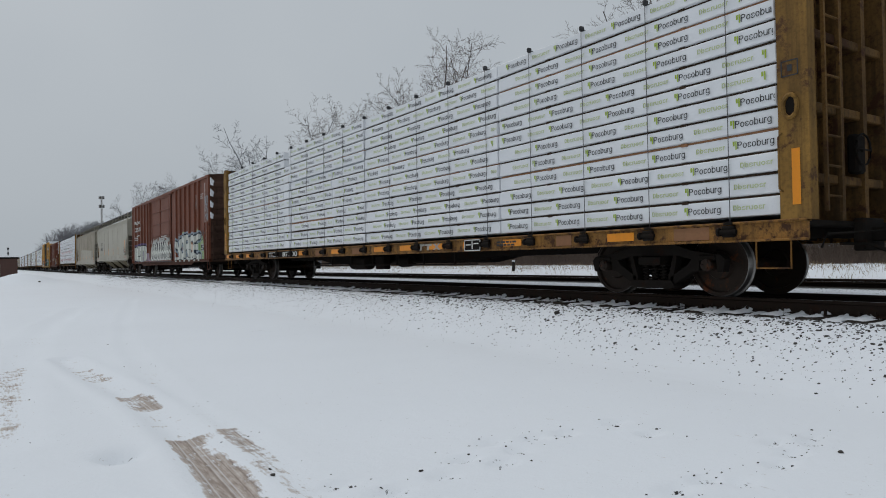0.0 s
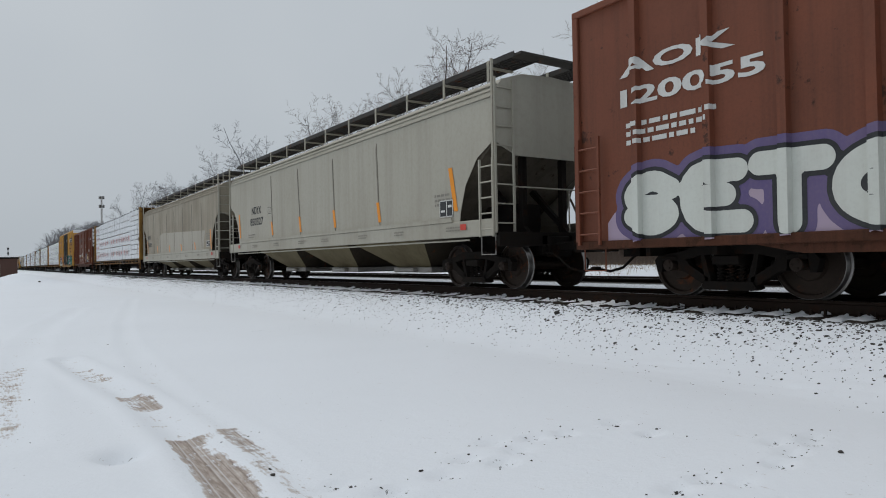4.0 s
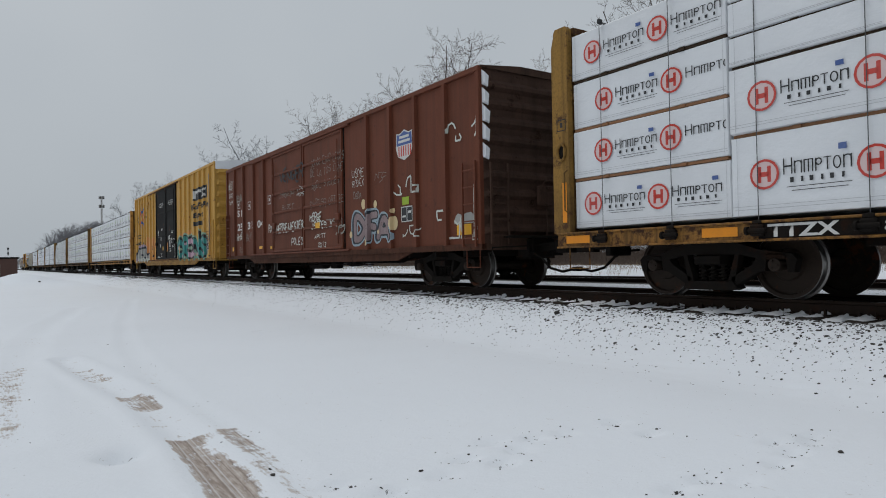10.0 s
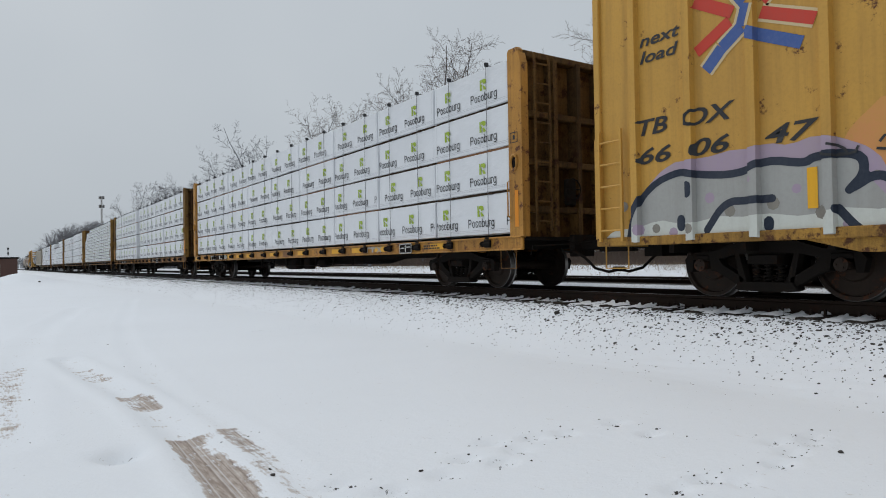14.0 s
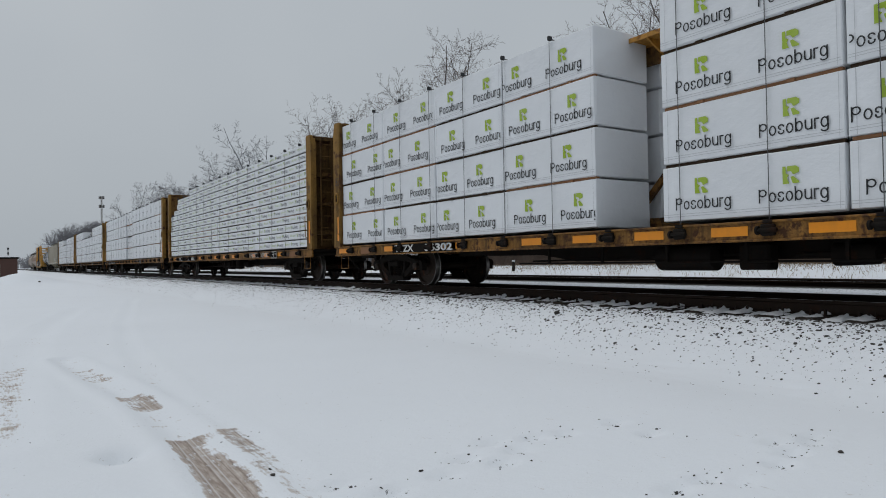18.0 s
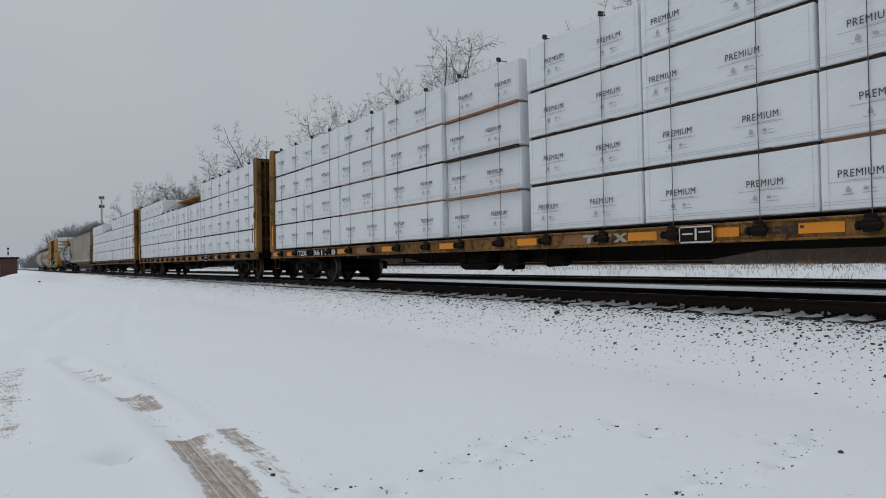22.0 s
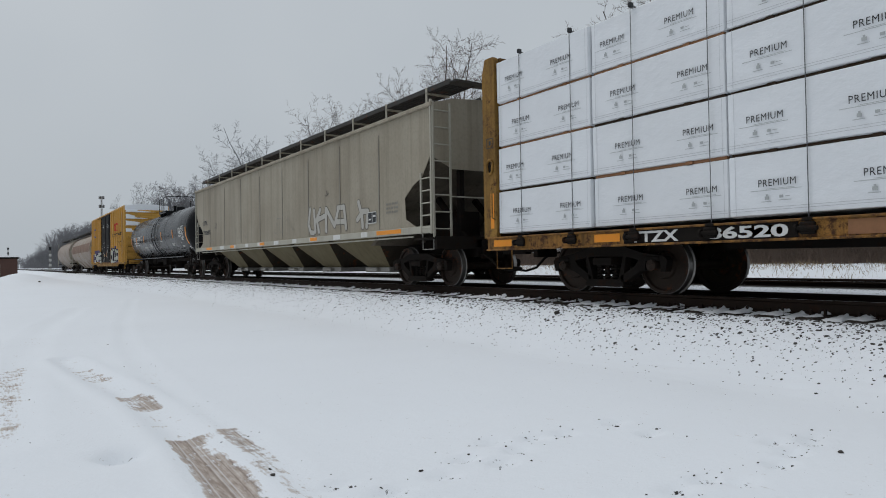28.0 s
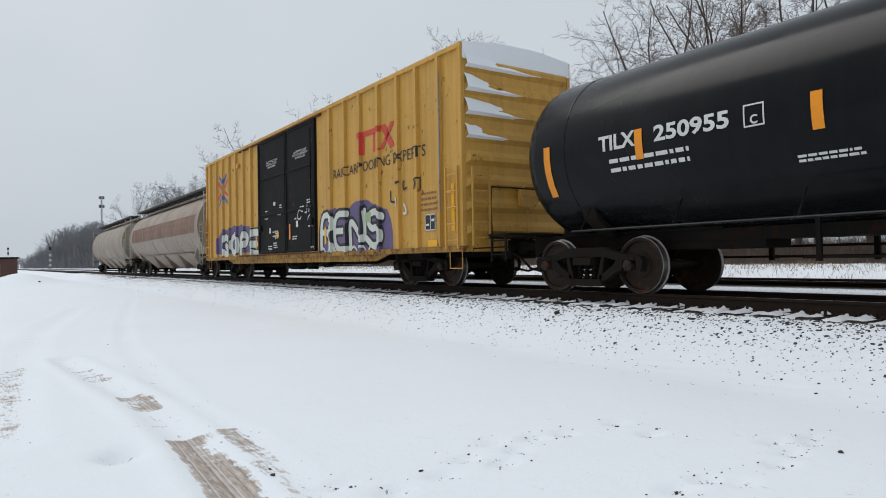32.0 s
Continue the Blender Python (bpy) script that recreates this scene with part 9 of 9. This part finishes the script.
# ---- the train, from its leading car in view to its last ----
def build_train():
    rnd = random.Random(11)
    H = 11.88
    E = 11.55
    four = levels_of(4)
    thin = levels_of(12, 4.3)
    lab = "yellow centre-beam flat car with rusty bulkheads"
    # lumber car with thin joist packs
    centrebeam_car(-151.2, H, 9.3, "TTZX", "87700", (6.6, 2.6), -5.05, False, False, lab)
    cols = []
    for a, b, lev in ((-E, -6.1, thin), (-6.1, -0.6, thin), (-0.6, 1.45, thin[:9]), (1.45, 4.7, thin[:9]), (-0.6, 4.7, thin[8:]), (4.7, 5.2, thin[:11]), (5.2, E, thin)):
        cols.append((a, b, lev, "joist", 0.035 if a == 1.45 else rnd.choice((0, 0.015))))
    lumber_load(-151.2, H, cols, "joist", "stacked joist packs in white printed wrap strapped to a flat car", 21)
    red_boxcar()
    grey_hopper(-106.53, 8.68, 7.3, "light grey covered hopper with rounded roof edges", M_GREYL, M_GRIMESHADE, ("NDYX", (5.85, 4.83), 2.40, 0.27, 3.9), ("850327", (6.03, 4.62), 1.99, 0.27),
                3, True, True, False, [(-7.28, 1.6, 2.52, 0.19), (-4.0, 1.56, 2.06, 0.1), (-1.4, 1.56, 2.06, 0.1), (1.13, 1.55, 2.04, 0.1), (3.64, 1.56, 2.03, 0.12), (7.24, 1.58, 2.51, 0.14)], 51, (1.05, 1.38), (4.10, 2.32))
    grey_hopper(-87.72, 8.70, 7.3, "dusty grey covered hopper with stained sides", M_GREY, M_GRIMESHADE, ("NDYX", (7.14, 6.23), 2.18, 0.25, 5.2), ("516015", (7.08, 5.95), 1.72, 0.25),
                3, True, True, False, [(-7.36, 1.28, 2.16, 0.16), (-4.56, 1.31, 1.66, 0.12), (-1.79, 1.29, 1.67, 0.2), (1.0, 1.3, 1.67, 0.06), (4.2, 1.28, 1.72, 0.06), (7.14, 1.28, 2.1, 0.1)], 52, None, (4.52, 1.98), (-6.6, 1.40, 0.52, 0.26), (7.07, 5.21, 3.43, 1.7, -0.2, -2.1, -4.0, -5.8), (3.7, -6.0, 2.3))
    # plain and ring-printed packs
    centrebeam_car(-65.93, H, 9.3, "TTZX", "84390", (8.2, 2.4), -4.8, True, False, lab)
    tall = [1.06, 2.13, 3.02, 3.42, 3.87, 4.33]
    cols = [(-E, -7.76, levels_of(10, 4.36), "plain", 0.0)]
    for a, b in ((-7.74, -4.4), (-4.4, -1.16), (-1.16, 1.91), (1.91, 5.24), (5.24, 8.71)):
        cols.append((a, b, tall, "low", 0.0))
    cols.append((8.71, E, [1.06, 1.88, 2.7, 3.5, 4.3], "ring", 0.03))
    lumber_load(-65.93, H, cols, "ring", "white-wrapped lumber packs with red ring emblems strapped to a flat car", 22)
    old_boxcar()
    yellow_boxcar(-23.25, "yellow boxcar with black doors and teal spray-painted letters", True, False)
    # lime emblem packs
    centrebeam_car(0.29, H, 9.3, "TTZX", "86630", (9.0, 2.4), -7.55, True, True, "bright yellow centre-beam flat car, little worn")
    lumber_load(0.29, H, even_columns(-E, E, 9, four, "leaf", rnd), "leaf", "white-wrapped lumber packs with lime emblems strapped to a flat car", 23)
    centrebeam_car(25.88, H, 9.3, "TTZX", "86302", (8.6, 2.4), -4.75, False, False, lab)
    cols = even_columns(-E, 0.95, 5, levels_of(4, 4.34), "leaf", rnd) + even_columns(2.2, E, 4, levels_of(4, 4.36), "leaf", rnd)
    lumber_load(25.88, H, cols, "leaf", "white-wrapped lumber packs with lime emblems, a gap between stacks", 24)
    # shorter car with thin packs, rear ends stepped
    h = 9.9
    short = centrebeam_car(49.38, h, 7.95, "TTZX", "83  686", (7.42, 3.2, 1.77), -6.45, False, False, "rusty yellow centre-beam flat car, shorter than the others", 0.33)
    part("marking", lay(poly_bm(word_bars(-3.95, -5.2, 0.81, 0.97, "sill_long")), 1.5, 3), M_WHITE, short)
    part("marking", lay(poly_bm(word_bars(-5.4, -6.1, 0.81, 0.97, "sill_short")), 1.5, 3), M_WHITE, short)
    low = levels_of(12, 4.28)
    cols = [(-h + 0.36, -4.6, low, "joist", 0.0), (-4.6, 0.4, low, "joist", 0.012), (0.4, 5.4, low, "joist", 0.0), (5.4, 7.9, low[:12], "joist", 0.0), (7.9, 8.7, low[:10], "joist", 0.0), (8.7, h - 0.4, low[:9], "joist", 0.015)]
    lumber_load(49.38, h, cols, "joist", "stacked joist packs in white printed wrap with stepped ends", 25)
    # grade-printed packs
    centrebeam_car(72.62, H, 9.3, "TTZX", "861108", (9.6, 2.9), -4.6, True, False, lab, 0.25)
    cols = even_columns(-E, -1.42, 4, levels_of(4, 4.42), "premium", rnd) + [(-1.1, 1.35, four, "premium", 0.13)] + even_columns(1.35, E, 4, four, "premium", rnd)
    lumber_load(72.62, H, cols, "premium", "white-wrapped lumber packs printed with a dark grade mark", 26)
    centrebeam_car(97.84, H, 9.3, "TTZX", "86537", (8.8, 2.4), -4.57, True, False, lab, 0.6)
    three = four[:4]
    cols = even_columns(-E, -3.75, 3, four, "premium", rnd) + [(-3.72, -1.45, three, "premium", 0.0), (-1.2, 1.2, three, "premium", 0.02), (1.2, 4.6, three, "premium", 0.0)] + even_columns(4.6, E, 3, four, "premium", rnd)
    lumber_load(97.84, H, cols, "premium", "white-wrapped lumber packs, top row open over the middle", 27)
    centrebeam_car(123.25, H, 9.3, "TTZX", "86520", (8.4, 2.4), -4.75, False, False, lab)
    cols = even_columns(-E, -0.94, 4, levels_of(4, 4.32), "premium", rnd) + [(-0.94, 1.75, three, "premium", 0.0), (1.75, 4.42, three, "premium", 0.0)] + even_columns(4.42, E, 3, four, "premium", rnd)
    lumber_load(123.25, H, cols, "premium", "white-wrapped lumber packs, one top pack missing", 28)
    car, near = grey_hopper(147.28, 10.35, 8.9, "weathered grey covered hopper with faded graffiti", M_GREY, M_GRIMESHADE, ("CITX", (8.97, 8.24), 2.36, 0.2, 5.2), ("700685", (8.92, 7.74), 1.92, 0.2),
                            5, False, False, True, [], 53, None, (7.06, 2.12), (-7.2, 1.55, 0.46, 0.30))
    slabs = [[(-3.46, 2.2), (-3.32, 1.75), (-3.5, 1.5), (-3.72, 1.48)], [(-3.75, 2.14), (-3.84, 1.52)], [(-4.2, 2.13), (-3.92, 1.84), (-4.5, 1.93)], [(-3.95, 1.85), (-4.1, 1.5)],
             [(-4.61, 2.13), (-4.62, 1.5)], [(-4.64, 2.12), (-5.18, 1.62), (-5.43, 2.05)], [(-5.4, 2.1), (-5.8, 2.1), (-5.92, 1.52)], [(-5.3, 1.72), (-5.85, 1.7)], [(-6.68, 2.15), (-6.78, 1.95)],
             [(-6.6, 1.7), (-6.92, 1.9), (-7.2, 1.88), (-7.12, 1.5)], [(-6.85, 1.88), (-6.9, 1.5)]]
    for extra, layer, m in ((0.045, 1, M_SOOTLINE), (0.0, 2, M_LETTER)):
        part("graffiti", lay(painted_bm(slabs, 0.14 + extra, 0.025), 1.5, layer), m, near)
    tags(near, 1.5, [], [(-0.3, 1.6, 1.3, 0.5, 204, M_FAINT, 0.016), (-1.6, 1.65, 0.6, 0.3, 205, M_FAINT, 0.014), (4.6, 1.6, 2.0, 0.45, 206, M_FAINT, 0.014), (-4.6, 2.5, 0.3, 0.2, 207, M_SOOTLINE, 0.02)])
    for y in (-8.9, -4.0, 0.6, 4.2, 7.43):
        part("reflector", lay(quads_bm([(y, y + (1.2 if y == -8.9 else 0.9 if y > 7 else 0.5), 1.24, 1.34)]), 1.53, 2), M_ORANGE, near)
    for i in range(9):
        y = -7.2 + i * 1.6
        part("patch", lay(quads_bm([(y, y + 0.35 + 0.1 * (i % 3), 1.22, 1.35)]), 1.53, 1), M_WHITE, near)
    tank_car(168.0)
    yellow_boxcar(188.1, "yellow boxcar with black doors, white graffiti and snow on its end", True, True)
    round_hopper(208.6, 10.0, 8.2, "tan round-sided hopper with a rusty painted band", True, 1)
    round_hopper(230.3, 9.7, 8.0, "pale tan round-sided covered hopper", False, 2)


def motions():
    """The train rolls by at a steady pace, its wheels turning as it goes."""
    for car, at in TRAIN:
        walk(car, [(t, pose(TRACK, at - g, 0)) for t, g in enumerate(GONE)])
    turn = []
    for k in range(0, int(LENGTH * FPS) + 1, 2):
        t = k / FPS
        i = min(int(t), len(GONE) - 2)
        gone = GONE[i] + (GONE[i + 1] - GONE[i]) * (t - i)
        turn.append((t, math.degrees((gone - GONE[0]) / WHEEL_R)))
    for wheel, y in WHEELS:
        walk(wheel, [(t, pose(0, y, WHEEL_R, a, 0, 0)) for t, a in turn])


build_train()
ties(LINE, TRACK, 0.0, 1.05, 200, True)
motions()
